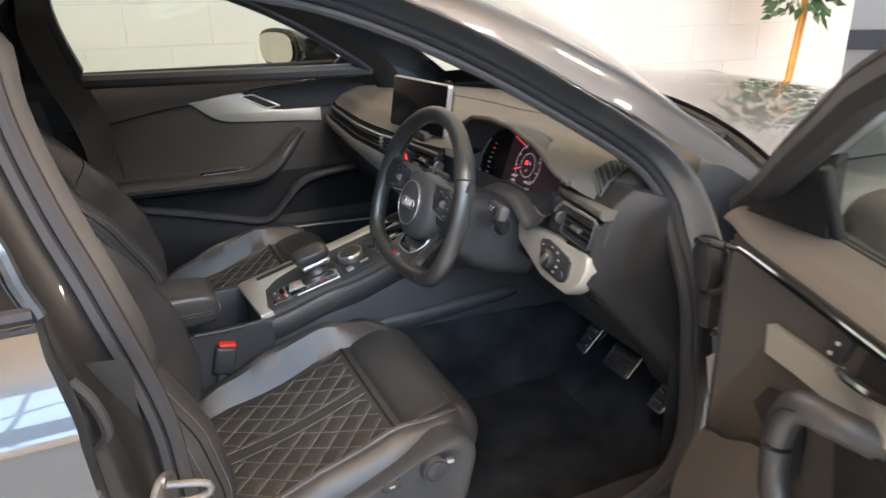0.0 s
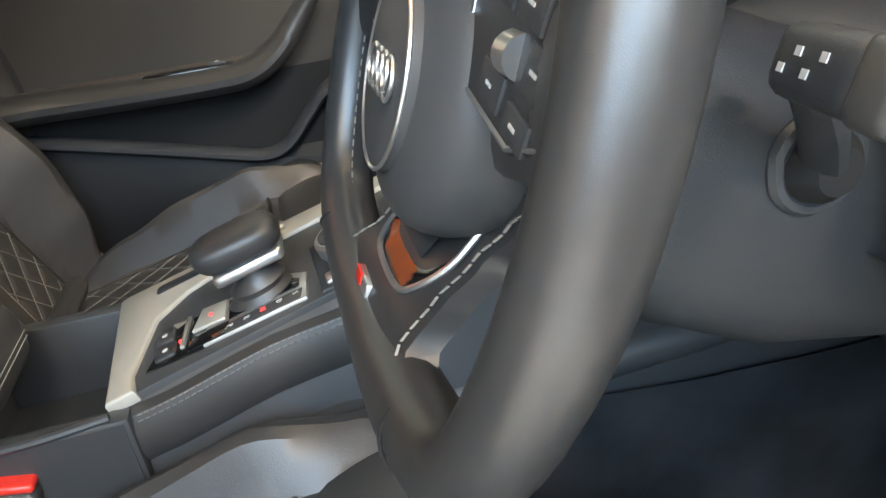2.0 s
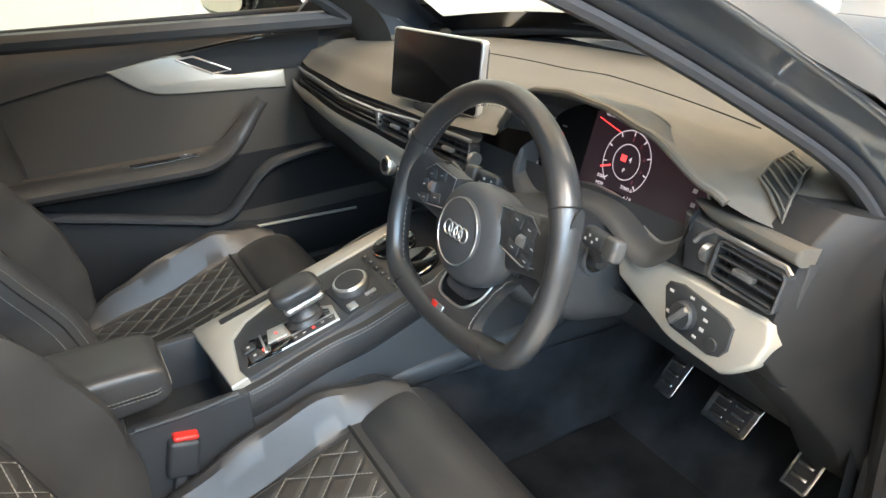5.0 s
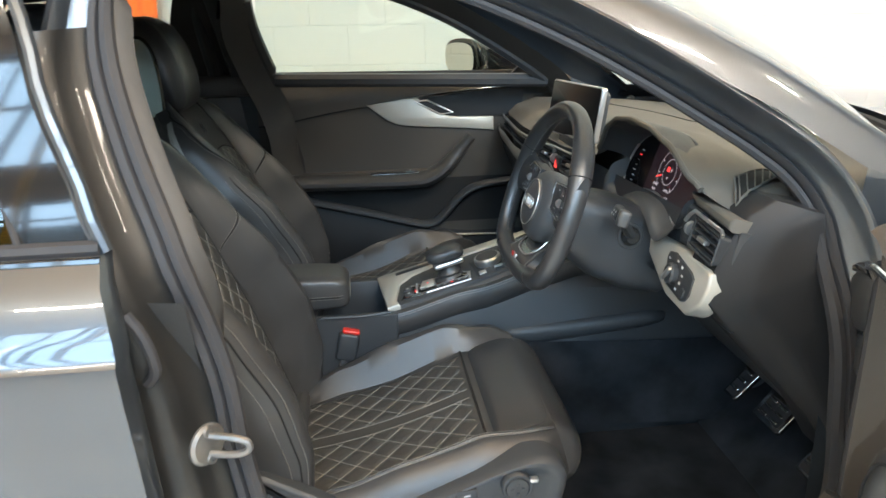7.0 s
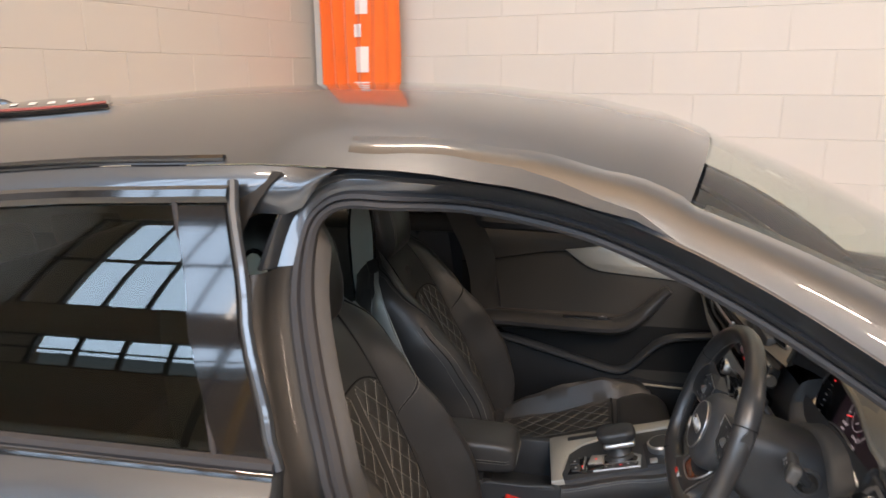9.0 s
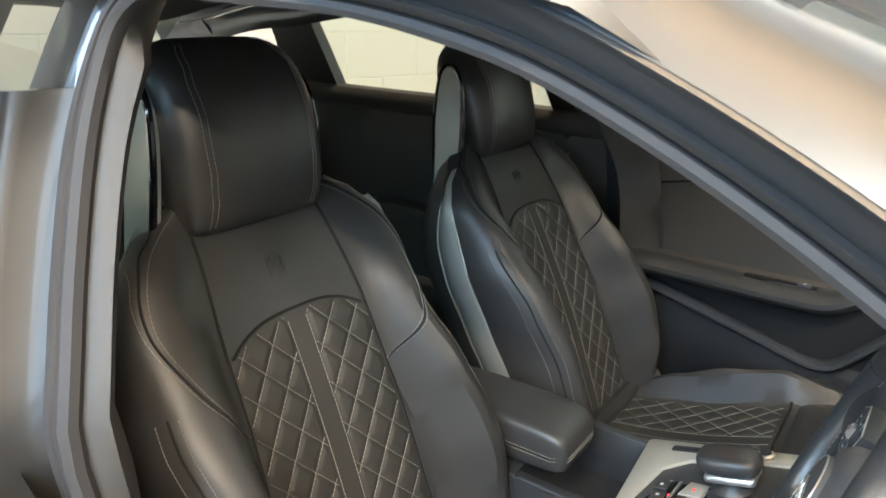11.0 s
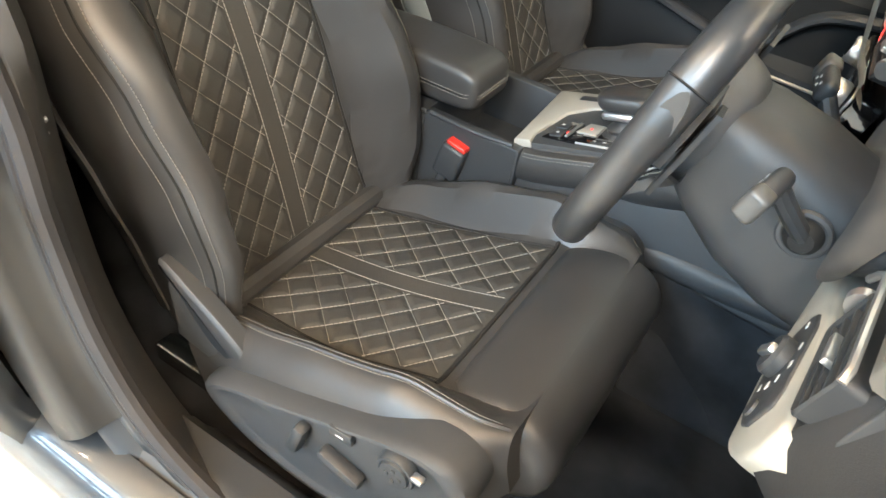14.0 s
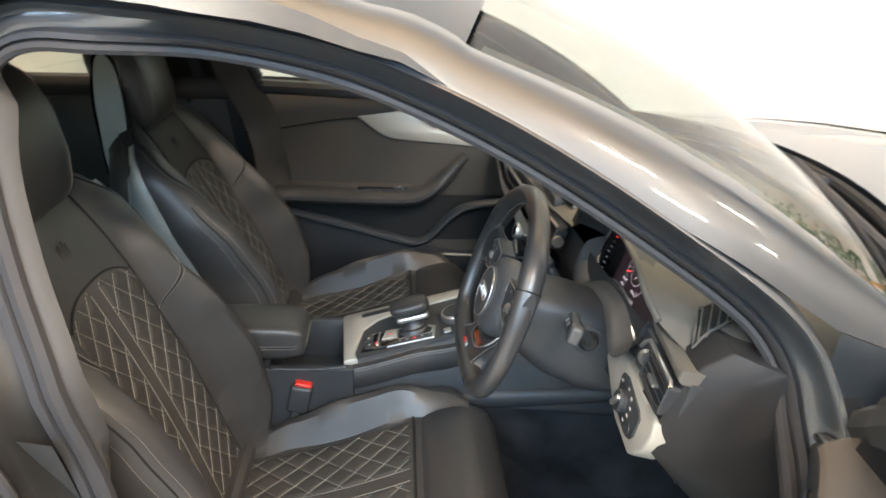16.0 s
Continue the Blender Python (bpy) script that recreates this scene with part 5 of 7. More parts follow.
def plane_pt(x, y, z=0.0):
    return no + NA * x + NB * y + nn * z


part("cluster_glass", loft([[plane_pt(x, y, z) for x, y in shape] for z in (-0.006, 0.0)]), SCREEN, bn, "black display glass")
turn = next(i for i, q in enumerate(shape) if q[0] > 0.09 and q[1] < 0.02)
part("display_field", loft([[plane_pt(x * 0.93 + 0.012, y * 0.90, z) for x, y in shape if x > -0.08] for z in (0.0, 0.0006)]), GAUGE_FIELD, bn, "dimly lit display field")
part("cluster_rim", tube([plane_pt(x, y, 0.002) for x, y in shape[turn:] + shape[:5]], 0.0022, 6), SATIN, bn, "thin bright rim under the display")
upper = sorted([q for q in shape if q[1] > -0.001], key=lambda q: q[0])


def upper_y(x):
    for (xa, ya), (xb, yb) in zip(upper, upper[1:]):
        if xa <= x <= xb:
            return ya + (yb - ya) * (x - xa) / max(1e-6, xb - xa)
    return upper[0][1] if x < upper[0][0] else upper[-1][1]


def shade_pt(f, k):
    """Inner face of the hood, from its front edge to the display."""
    e = top_pt(-0.196 - 0.385 * f, 0)
    x = -0.148 + 0.302 * f
    return e.lerp(plane_pt(x, upper_y(x), 0.001), k) + V((-0.008 * math.sin(k * math.pi) * (1 - k), 0, 0.004 * math.sin(k * 3.14)))


part("hood_inner", grid(shade_pt, span(0, 1, 48), span(0, 1, 8)), PLASTIC, bn, "dark inner face of the hood")
part("hood_edge", tube([shade_pt(f, 0) for f in span(0, 1, 48)], 0.005, 8), DASHTOP, bn, "rounded front edge of the hood")
lower = sorted([q for q in shape if q[1] <= 0.012], key=lambda q: q[0])
part("cluster_surround", grid(lambda i, k: plane_pt(lower[int(i)][0] * (1 + 0.05 * k), lower[int(i)][1] - 0.030 * k, 0.002 + 0.030 * math.sin(k * 1.57)), range(len(lower)), span(0, 1, 5)), GREYPLASTIC, bn, "dark plastic under the display")


def ringlet(cx, cy, r, w, mat_, name="dial_ring", a0=0, a1=360, z=0.0012):
    pts = span(radians(a0), radians(a1), 48)
    part(name, grid(lambda t, k: plane_pt(cx + math.cos(t) * (r + w * k), cy + math.sin(t) * (r + w * k), z), pts, [-0.5, 0.5]), mat_, bn)


GX, GY2 = 0.020, 0.014
ringlet(GX, GY2, 0.040, 0.0011, GAUGE_WHITE, a0=-50, a1=230)
ringlet(GX, GY2, 0.0225, 0.0011, GAUGE_WHITE)
for k in range(9):
    t = radians(225 - 34 * k)
    part("dial_mark", loft([[plane_pt(GX + math.cos(t) * r - math.sin(t) * w, GY2 + math.sin(t) * r + math.cos(t) * w, z) for r, w in ((0.034, -0.0007), (0.039, -0.0007), (0.039, 0.0007), (0.034, 0.0007))] for z in (0.001, 0.0014)]), GAUGE_WHITE, bn)
    if k >= 4:
        part("dial_number", text_geo(str(k), 0.0075, plane_pt(GX + math.cos(t) * 0.029, GY2 + math.sin(t) * 0.029, 0.001), NA, NB), GAUGE_DIM, bn)
part("dial_needle", loft([[plane_pt(GX - 0.024 - 0.017 * k + dx, GY2 - 0.010 - 0.006 * k + dy, z) for k, dx, dy in ((0, 0, -0.0011), (1, 0, -0.0011), (1, 0, 0.0011), (0, 0, 0.0011))] for z in (0.001, 0.0016)]), GAUGE_RED, bn, "lit red needle")
part("centre_mark", rbox(plane_pt(GX - 0.006, GY2 + 0.004, 0.001), (0.001, 0.009, 0.008), 0, Matrix((nn, NA, NB)).transposed()), GAUGE_RED, bn, "small red sign")
part("centre_word", text_geo("4", 0.010, plane_pt(GX + 0.006, GY2 + 0.004, 0.001), NA, NB), GAUGE_WHITE, bn)
part("gear_word", text_geo("P", 0.008, plane_pt(GX, GY2 - 0.011, 0.001), NA, NB), GAUGE_WHITE, bn)
part("date_word", text_geo("15.1.2024", 0.0065, plane_pt(GX - 0.045, GY2 + 0.050, 0.001), NA, NB), GAUGE_WHITE, bn)
part("clock_word", text_geo("14:59", 0.0065, plane_pt(GX - 0.034, GY2 - 0.037, 0.001), NA, NB), GAUGE_WHITE, bn)
part("range_word", text_geo("37841", 0.0065, plane_pt(GX - 0.034, GY2 - 0.028, 0.001), NA, NB), GAUGE_WHITE, bn)
part("trip_word", text_geo("37841.6", 0.0065, plane_pt(GX + 0.014, GY2 - 0.031, 0.001), NA, NB), GAUGE_WHITE, bn)
part("temperature_word", text_geo("+-1.0", 0.0065, plane_pt(GX + 0.020, GY2 - 0.042, 0.001), NA, NB), GAUGE_WHITE, bn)
for x0, x1, y0, y1, m_ in ((-0.048, -0.004, 0.057, 0.047, GAUGE_RED), (-0.055, 0.100, -0.034, -0.036, GAUGE_DIM)):
    part("display_line", tube([plane_pt(x0 + GX * 0, y0, 0.001), plane_pt(x1, y1, 0.001)], 0.0006, 4), m_, bn)
for k in range(8):
    part("temp_mark", rbox(plane_pt(-0.118 + 0.004 * abs(k - 4) * 0.5, 0.030 - 0.010 * k, 0.001), (0.0008, 0.006 if k % 2 else 0.009, 0.0016), 0, Matrix((nn, NA, NB)).transposed()), GAUGE_RED if k == 1 else WHITEMARK, bn)
for k, (x, y, m_) in enumerate(((0.134, 0.012, WHITEMARK), (0.137, -0.004, WHITEMARK), (0.126, -0.030, GAUGE_RED), (0.140, -0.022, WHITEMARK))):
    part("telltale", rbox(plane_pt(x, y, 0.001), (0.0008, 0.006, 0.005), 0, Matrix((nn, NA, NB)).transposed()), m_, bn)

# driver's outer end of the dash: silver trim, light switch, vent, side cover
OA, OB = V((-0.06, -1, -0.05)).normalized(), V((0.22, 0, 0.975)).normalized()
oo = V((0.026, -0.560, 0.820))
on = OA.cross(OB).normalized()
OB = on.cross(OA)
outline = [(-0.121, 0.016), (-0.116, 0.023), (0.0, 0.037), (0.098, 0.043), (0.107, 0.040), (0.113, 0.020), (0.106, -0.008), (0.084, -0.032), (0.072, -0.040), (0.0, -0.042), (-0.014, -0.040), (-0.108, -0.012)]
tp = part("trim_panel", prism(outline, 0.012, oo, OA, OB, 0.005, -0.02), SILVER, dash, "matt silver trim panel beside the wheel")
panel = [(-0.030, 0.014), (-0.026, 0.022), (-0.005, 0.028), (0.060, 0.022), (0.072, 0.016), (0.074, -0.010), (0.066, -0.022), (0.052, -0.028), (-0.006, -0.026), (-0.016, -0.020)]
lp = part("light_switch", prism(panel, 0.0145, oo, OA, OB, 0.002, 0.004), PLASTIC, tp, "black headlamp switch panel")
kc = oo + OA * 0.010 - OB * 0.002 + on * 0.014
part("light_knob", lathe([(0, 0), (0.0165, 0), (0.0165, 0.008), (0.014, 0.011), (0, 0.011)], kc, on, 28), PLASTIC, lp)
part("knob_grip", rbox(kc + on * 0.012, (0.008, 0.028, 0.007), 0.002, Matrix((OA, OB, on)).transposed() @ Matrix.Rotation(radians(-35), 3, "Z")), SATIN, lp, "satin grip bar")
for k, (x, y) in enumerate(((-0.018, 0.014), (-0.014, -0.010), (0.012, 0.020), (0.030, 0.017), (0.037, 0.006), (0.036, -0.006), (0.030, -0.018))):
    part("switch_mark", rbox(oo + OA * x + OB * y + on * 0.0147, (0.006, 0.004 if k % 2 else 0.003, 0.0006), 0, Matrix((OA, OB, on)).transposed()), WHITEMARK, lp)
part("round_button", lathe([(0, 0), (0.0075, 0), (0.007, 0.002), (0, 0.002)], oo + OA * 0.054 - OB * 0.014 + on * 0.0145, on, 20), PLASTIC, lp)
vc = oo + OA * 0.061 + OB * 0.072 + on * 0.012
vent("side_vent", vc, OA, OB, 0.084, 0.042, 4, wheel_at=-1)
part("vent_top_trim", tube([vc + OA * x + OB * y + on * 0.002 for x, y in ((-0.072, 0.006), (-0.064, 0.018), (-0.052, 0.028), (0.040, 0.029), (0.047, 0.024))], 0.0030, 8), SATIN, dash, "satin strip over the side vent")
part("vent_housing", prism([(-0.075, 0.034), (0.048, 0.034), (0.052, -0.034), (-0.070, -0.034)], -0.021, vc, OA, OB, 0.002, -0.06), PLASTIC, dash, "dark housing of the side vent")
part("vent_surround", prism([(-0.105, 0.030), (-0.048, 0.030), (-0.048, -0.026), (-0.085, -0.032)], -0.003, vc, OA, OB, 0.006, -0.04), PLASTIC, dash, "dark plastic beside the vent")
part("vent_shelf", prism([(-0.100, 0.046), (0.044, 0.050), (0.046, 0.031), (-0.070, 0.031)], -0.004, vc, OA, OB, 0.006, -0.06), DASHTOP, dash, "dark shelf over the vent")
# end cover facing the open door
cover = [(0.023, 0.858), (0.040, 0.900), (0.062, 0.937), (0.098, 0.957), (0.262, 0.935), (0.270, 0.86), (0.270, 0.75), (0.265, 0.60), (0.240, 0.54), (0.190, 0.62), (0.066, 0.754), (0.019, 0.810)]
def cover_ring(y, d):
    """The cover's outline at depth y, drawn in by d where it faces the seat."""
    return [V((x + d * (1.0 if x < 0.11 else 0.25 if x < 0.25 else -0.1), y, z + d * (-0.30 if z > 0.90 else 0.35 if z < 0.78 else -0.1))) for x, z in cover]


part("end_cover", loft([cover_ring(y, d) for y, d in ((-0.60, 0.0), (-0.666, 0.0), (-0.671, 0.004), (-0.685, 0.036), (-0.6885, 0.044), (-0.691, 0.054), (-0.6925, 0.068))]), TRIMBLACK, dash, "dark plastic end cover of the dash")
part("knee_panel", grid(lambda y, k: V((ramp(k, (0, 0.020 + 0.035 * smooth01((-y - 0.50) / 0.12)), (0.2, 0.045 + 0.02 * smooth01((-y - 0.50) / 0.12)), (0.6, 0.12), (1, 0.20)), y, ramp(k, (0, 0.795 - 0.03 * smooth01((-y - 0.45) / 0.2)), (0.2, 0.770), (0.6, 0.715), (1, 0.645)))), span(-0.672, -0.15, 20), span(0, 1, 10)), PLASTIC, dash, "dark knee panel under the wheel")
# demister grille
def grille_pt(u, v, lift):
    """u along the grille, v across it."""
    return top_at((0.087 + 0.109 * u) * (1 - v) + (0.066 + 0.098 * u) * v, (-0.578 + 0.042 * u) * (1 - v) + (-0.627 + 0.043 * u) * v, lift)


gr = part("demister_grille", grid(lambda u, v: grille_pt(u, v, 0.0045), span(0, 1, 10), span(0, 1, 8)), SEAM_SHADE, dash, "slatted demister grille")
part("grille_rim", tube([grille_pt(u, v, 0.005) for u, v in [(k, 0) for k in span(0, 1, 8)] + [(1, k) for k in span(0.2, 1, 5)] + [(k, 1) for k in span(0.85, 0, 7)] + [(0, k) for k in span(0.8, 0.2, 4)]], 0.0018, 6, True), DASHTOP, gr)
for k in range(7):
    part("grille_slat", tube([grille_pt((k + 0.5) / 7, v, 0.0058) for v in span(0.04, 0.96, 6)], 0.0013, 6), DASHTOP, gr, "thin pale slat")
part("glovebox", grid(lambda y, k: V((ramp(k, (0, -0.01), (0.3, 0.02), (1, 0.14)), y, ramp(k, (0, 0.815), (0.3, 0.74), (1, 0.60)))), span(0.13, 0.64, 14), span(0, 1, 8)), PLASTIC, dash, "dark glovebox lid")

# ---- steering wheel ----
WT = radians(19)
WU, WN = V((math.sin(WT), 0, math.cos(WT))), V((-math.cos(WT), 0, math.sin(WT)))    # up in the wheel, towards the driver
WC = V((-0.145, -0.374, 0.887))
WR = V((0, -1, 0))       # to the driver's right
wheel = thing("steering_wheel", "flat-bottomed black leather steering wheel with three spokes", "steering wheel", tuple(WC))


def W(x, y, z=0.0):
    return WC + WR * x + WU * y + WN * z


rim = []
for a in span(0, 360, 72)[:-1]:
    t = radians(a)
    x, y = 0.167 * math.sin(t), 0.1665 * math.cos(t)
    if y < -0.096:
        y = -0.096 - (-(y + 0.096)) * 0.28
        x *= 0.985
    rim.append((x, y))
for _ in range(2):
    rim = [((rim[i - 1][0] + rim[i][0] * 2 + rim[(i + 1) % 72][0]) / 4, (rim[i - 1][1] + rim[i][1] * 2 + rim[(i + 1) % 72][1]) / 4) for i in range(72)]
rings = []
for i in range(72):
    p, q = V(rim[i - 1]), V(rim[(i + 1) % 72])
    t = (q - p).normalized()
    n = V((t.y, -t.x))
    if n.dot(V(rim[i])) < 0:
        n = -n
    an = (i * 5) % 360
    fat = 1.0 + 0.16 * (math.exp(-((an - 55) / 16) ** 2) + math.exp(-((an - 305) / 16) ** 2)) + 0.10 * (math.exp(-((an - 150) / 20) ** 2) + math.exp(-((an - 210) / 20) ** 2))
    rings.append([W(rim[i][0] + n.x * c * 0.0137 * fat, rim[i][1] + n.y * c * 0.0137 * fat, 0.006 + s_ * 0.0160 * fat) for c, s_ in ((math.cos(radians(b)), math.sin(radians(b))) for b in span(0, 360, 18)[:-1])])
rm = part("rim", loft(rings, True, False, True), WHEELLEATHER, wheel, "smooth and perforated black leather rim")
part("rim_stitching", stitches([W(x * 0.905, y * 0.902, 0.006) for x, y in rim] + [W(rim[0][0] * 0.905, rim[0][1] * 0.902, 0.006)], lambda p: (WC + WN * 0.006 - p), 0.004, 0.003), THREAD, rm, "grey cross stitching inside the rim")
for an in (62, 298, 143, 217):
    t = radians(an)
    c = V((0.167 * math.sin(t), 0.1665 * math.cos(t)))
    if c.y < -0.096:
        c.y = -0.096 - (-(c.y + 0.096)) * 0.28
    d = c.normalized()
    part("rim_seam", tube([W(c.x + d.x * 0.0147 * 1.06 * math.cos(radians(b)), c.y + d.y * 0.0147 * 1.06 * math.cos(radians(b)), 0.006 + 0.0168 * 1.06 * math.sin(radians(b))) for b in span(0, 360, 20)[:-1]], 0.0010, 5, True), SEAM_SHADE, rm)
# hub
prof = []
for z, sx, sy in ((-0.050, 0.050, 0.046), (-0.034, 0.063, 0.057), (-0.010, 0.069, 0.063), (0.006, 0.068, 0.062), (0.016, 0.061, 0.057), (0.022, 0.047, 0.045), (0.025, 0.025, 0.025), (0.0255, 0.010, 0.010)):
    prof.append([W(sx * math.copysign(abs(math.cos(t)) ** 0.92, math.cos(t)), sy * math.copysign(abs(math.sin(t)) ** 0.92, math.sin(t)) - 0.002, z - 0.005) for t in span(0, 2 * math.pi, 36)[:-1]])
hub = part("airbag_cover", loft(prof), HUBPLASTIC, wheel, "rounded black airbag cover", sub=1)
part("badge_disc", lathe([(0, -0.012), (0.041, -0.012), (0.041, 0.0025), (0.038, 0.0035), (0, 0.0045)], W(0, 0.0, 0.0185), WN, 40), HUBPLASTIC, hub, "round black badge field")
part("badge_ring", tube([W(0.040 * math.cos(t), 0.040 * math.sin(t), 0.0218) for t in span(0, 2 * math.pi, 48)[:-1]], 0.0010, 6, True), SATIN, hub, "thin chrome ring")
for k in range(4):
    part("badge_circle", tube([W(-0.0165 + 0.011 * k + 0.0085 * math.cos(t), 0.0085 * math.sin(t), 0.0236) for t in span(0, 2 * math.pi, 24)[:-1]], 0.0011, 6, True), SATIN, hub, "chrome badge circle")
# side spokes with key pads
for sd in (-1, 1):
    sp = [[W(sd * x, y + h * math.cos(b), -0.014 + 0.018 * smooth01((x - 0.06) / 0.11) + 0.011 * math.sin(b)) for b in span(0, 2 * math.pi, 16)[:-1]] for x, y, h in ((0.045, 0.012, 0.036), (0.085, 0.020, 0.035), (0.125, 0.028, 0.034), (0.150, 0.033, 0.040), (0.168, 0.036, 0.050))]
    spk = part("side_spoke", loft(sp), WHEELLEATHER, wheel, "leather covered spoke with control keys")
    KC = WC - WN * 0.0055 + WU * 0.002
    pad = [(sd * 0.048, 0.050), (sd * 0.104, 0.055), (sd * 0.131, 0.038), (sd * 0.134, 0.004), (sd * 0.108, -0.003), (sd * 0.054, 0.006)]
    if sd < 0:
        pad = pad[::-1]
    part("key_pad", prism(pad, 0.0115, KC, WR, WU, 0.002, -0.012), PLASTIC, spk, "black key pad")
    part("pad_rim", tube([W(x, y + 0.002, 0.0058) for x, y in inset(pad, 0.002)], 0.0011, 6, True), SATIN, spk, "satin rim of the key pad")
    turn_ = Matrix((WR, WU, WN)).transposed() @ Matrix.Rotation(radians(-10 * sd), 3, "Z")
    for kx, ky, kw, kh in ((0.082, 0.042, 0.020, 0.013), (0.106, 0.038, 0.022, 0.013), (0.118, 0.021, 0.016, 0.015), (0.086, 0.012, 0.022, 0.012), (0.112, 0.005, 0.020, 0.010)):
        key = part("wheel_key", rbox(W(sd * kx, ky + 0.003, 0.0062), (kw, kh, 0.0022), 0.0010, turn_), GREYPLASTIC, spk, "flat grey key")
        part("key_mark", rbox(W(sd * kx, ky + 0.003, 0.0075), (0.005, 0.0012, 0.0004), 0, turn_), WHITEMARK, key)
    part("scroll_wheel", lathe([(0, -0.005), (0.007, -0.005), (0.007, 0.005), (0, 0.005)], W(sd * 0.098, 0.026, 0.0045), WR, 16), SATIN, spk, "small scroll wheel")
    part("paddle", prism([(sd * 0.075, 0.05), (sd * 0.115, 0.06), (sd * 0.125, 0.02), (sd * 0.110, -0.035), (sd * 0.085, -0.03)][::(1 if sd < 0 else -1)], -0.022, WC, WR, WU, 0.001, -0.027), PLASTIC, wheel, "black shift paddle")


def web(x, y, o=0.0):
    """The dished lower spoke: it sinks from the rim towards the hub."""
    return W(x, y, ramp(y, (-0.112, 0.012), (-0.098, 0.009), (-0.08, -0.004), (-0.06, -0.018), (-0.042, -0.026)) + o)


def web_w(y):
    return ramp(y, (-0.112, 0.086), (-0.104, 0.070), (-0.095, 0.060), (-0.085, 0.055), (-0.06, 0.053), (-0.042, 0.060), (-0.026, 0.078))


part("lower_web", join(grid(lambda u, y: web(u * web_w(y), y, 0.003 * (1 - u ** 4)), span(-1, 1, 16), span(-0.112, -0.026, 16)), grid(lambda u, y: web(u * web_w(y), y, -0.014), span(-1, 1, 6), span(-0.112, -0.026, 16)), *[grid(lambda k, y: web(sd * web_w(y), y, -0.014 * k), [0, 0.5, 1], span(-0.112, -0.026, 16)) for sd in (-1, 1)]), WHEELLEATHER, wheel, "leather covered lower spoke")
for sd in (-1, 1):
    part("web_stitching", stitches([web(sd * (web_w(y) - 0.004), y, 0.0026) for y in span(-0.106, -0.030, 24)], WN), THREAD, wheel)
eye = [(-0.043, -0.046), (-0.041, -0.066), (-0.034, -0.080), (-0.020, -0.0875), (0.020, -0.0875), (0.034, -0.080), (0.041, -0.066), (0.043, -0.046)]
part("lower_bezel", tube(curve([web(x, y, 0.0045) for x, y in eye], 5), 0.0016, 6), SATIN, wheel, "satin bezel of the lower spoke")
part("lower_gloss", grid(lambda u, y: web(u * ramp(y, (-0.0865, 0.021), (-0.079, 0.033), (-0.066, 0.040), (-0.046, 0.042)), y, 0.0038 - 0.006 * (1 - u * u) ** 0.5 * smooth01((y + 0.0865) / 0.03)), span(-1, 1, 10), span(-0.0865, -0.040, 12)), GLOSS, wheel, "gloss black recessed lower insert")
part("lower_tongue", loft([[web(u * w, y, o) for u in span(-1, 1, 6)] for y, w, o in ((-0.078, 0.015, -0.001), (-0.074, 0.018, 0.004), (-0.060, 0.021, 0.007), (-0.040, 0.024, 0.009))], False, False), PLASTIC, wheel, "black tongue below the airbag cover")
sb = part("sport_badge", prism(rounded(0.024, 0.010, 0.001, 2), 0.0145, WC - WU * 0.102 - WR * 0.010, WR, WU, 0.0006, 0.006), SATIN, wheel, "small red and silver badge")
part("badge_red", prism([(-0.012, -0.005), (-0.002, -0.005), (0.001, 0.005), (-0.012, 0.005)], 0.0150, WC - WU * 0.102 - WR * 0.010, WR, WU, 0.0003, 0.012), RED, sb, "red badge field")

# column with stalks
col = thing("steering_column", "black plastic steering column shroud with two stalks", "steering column", (-0.02, -0.369, 0.83))
rings = []
for k, (d, wx, hy, dz) in enumerate(((0.03, 0.056, 0.048, 0), (0.06, 0.062, 0.060, -0.006), (0.11, 0.066, 0.072, -0.014), (0.17, 0.066, 0.074, -0.020), (0.24, 0.066, 0.065, -0.02))):
    rings.append([WC - WN * d + WR * wx * math.copysign(abs(math.cos(t)) ** 0.6, math.cos(t)) + WU * (hy * math.copysign(abs(math.sin(t)) ** 0.6, math.sin(t)) + dz - 0.006) for t in span(0, 2 * math.pi, 32)[:-1]])
part("shroud", loft(rings), PLASTIC, col, "black column shroud")
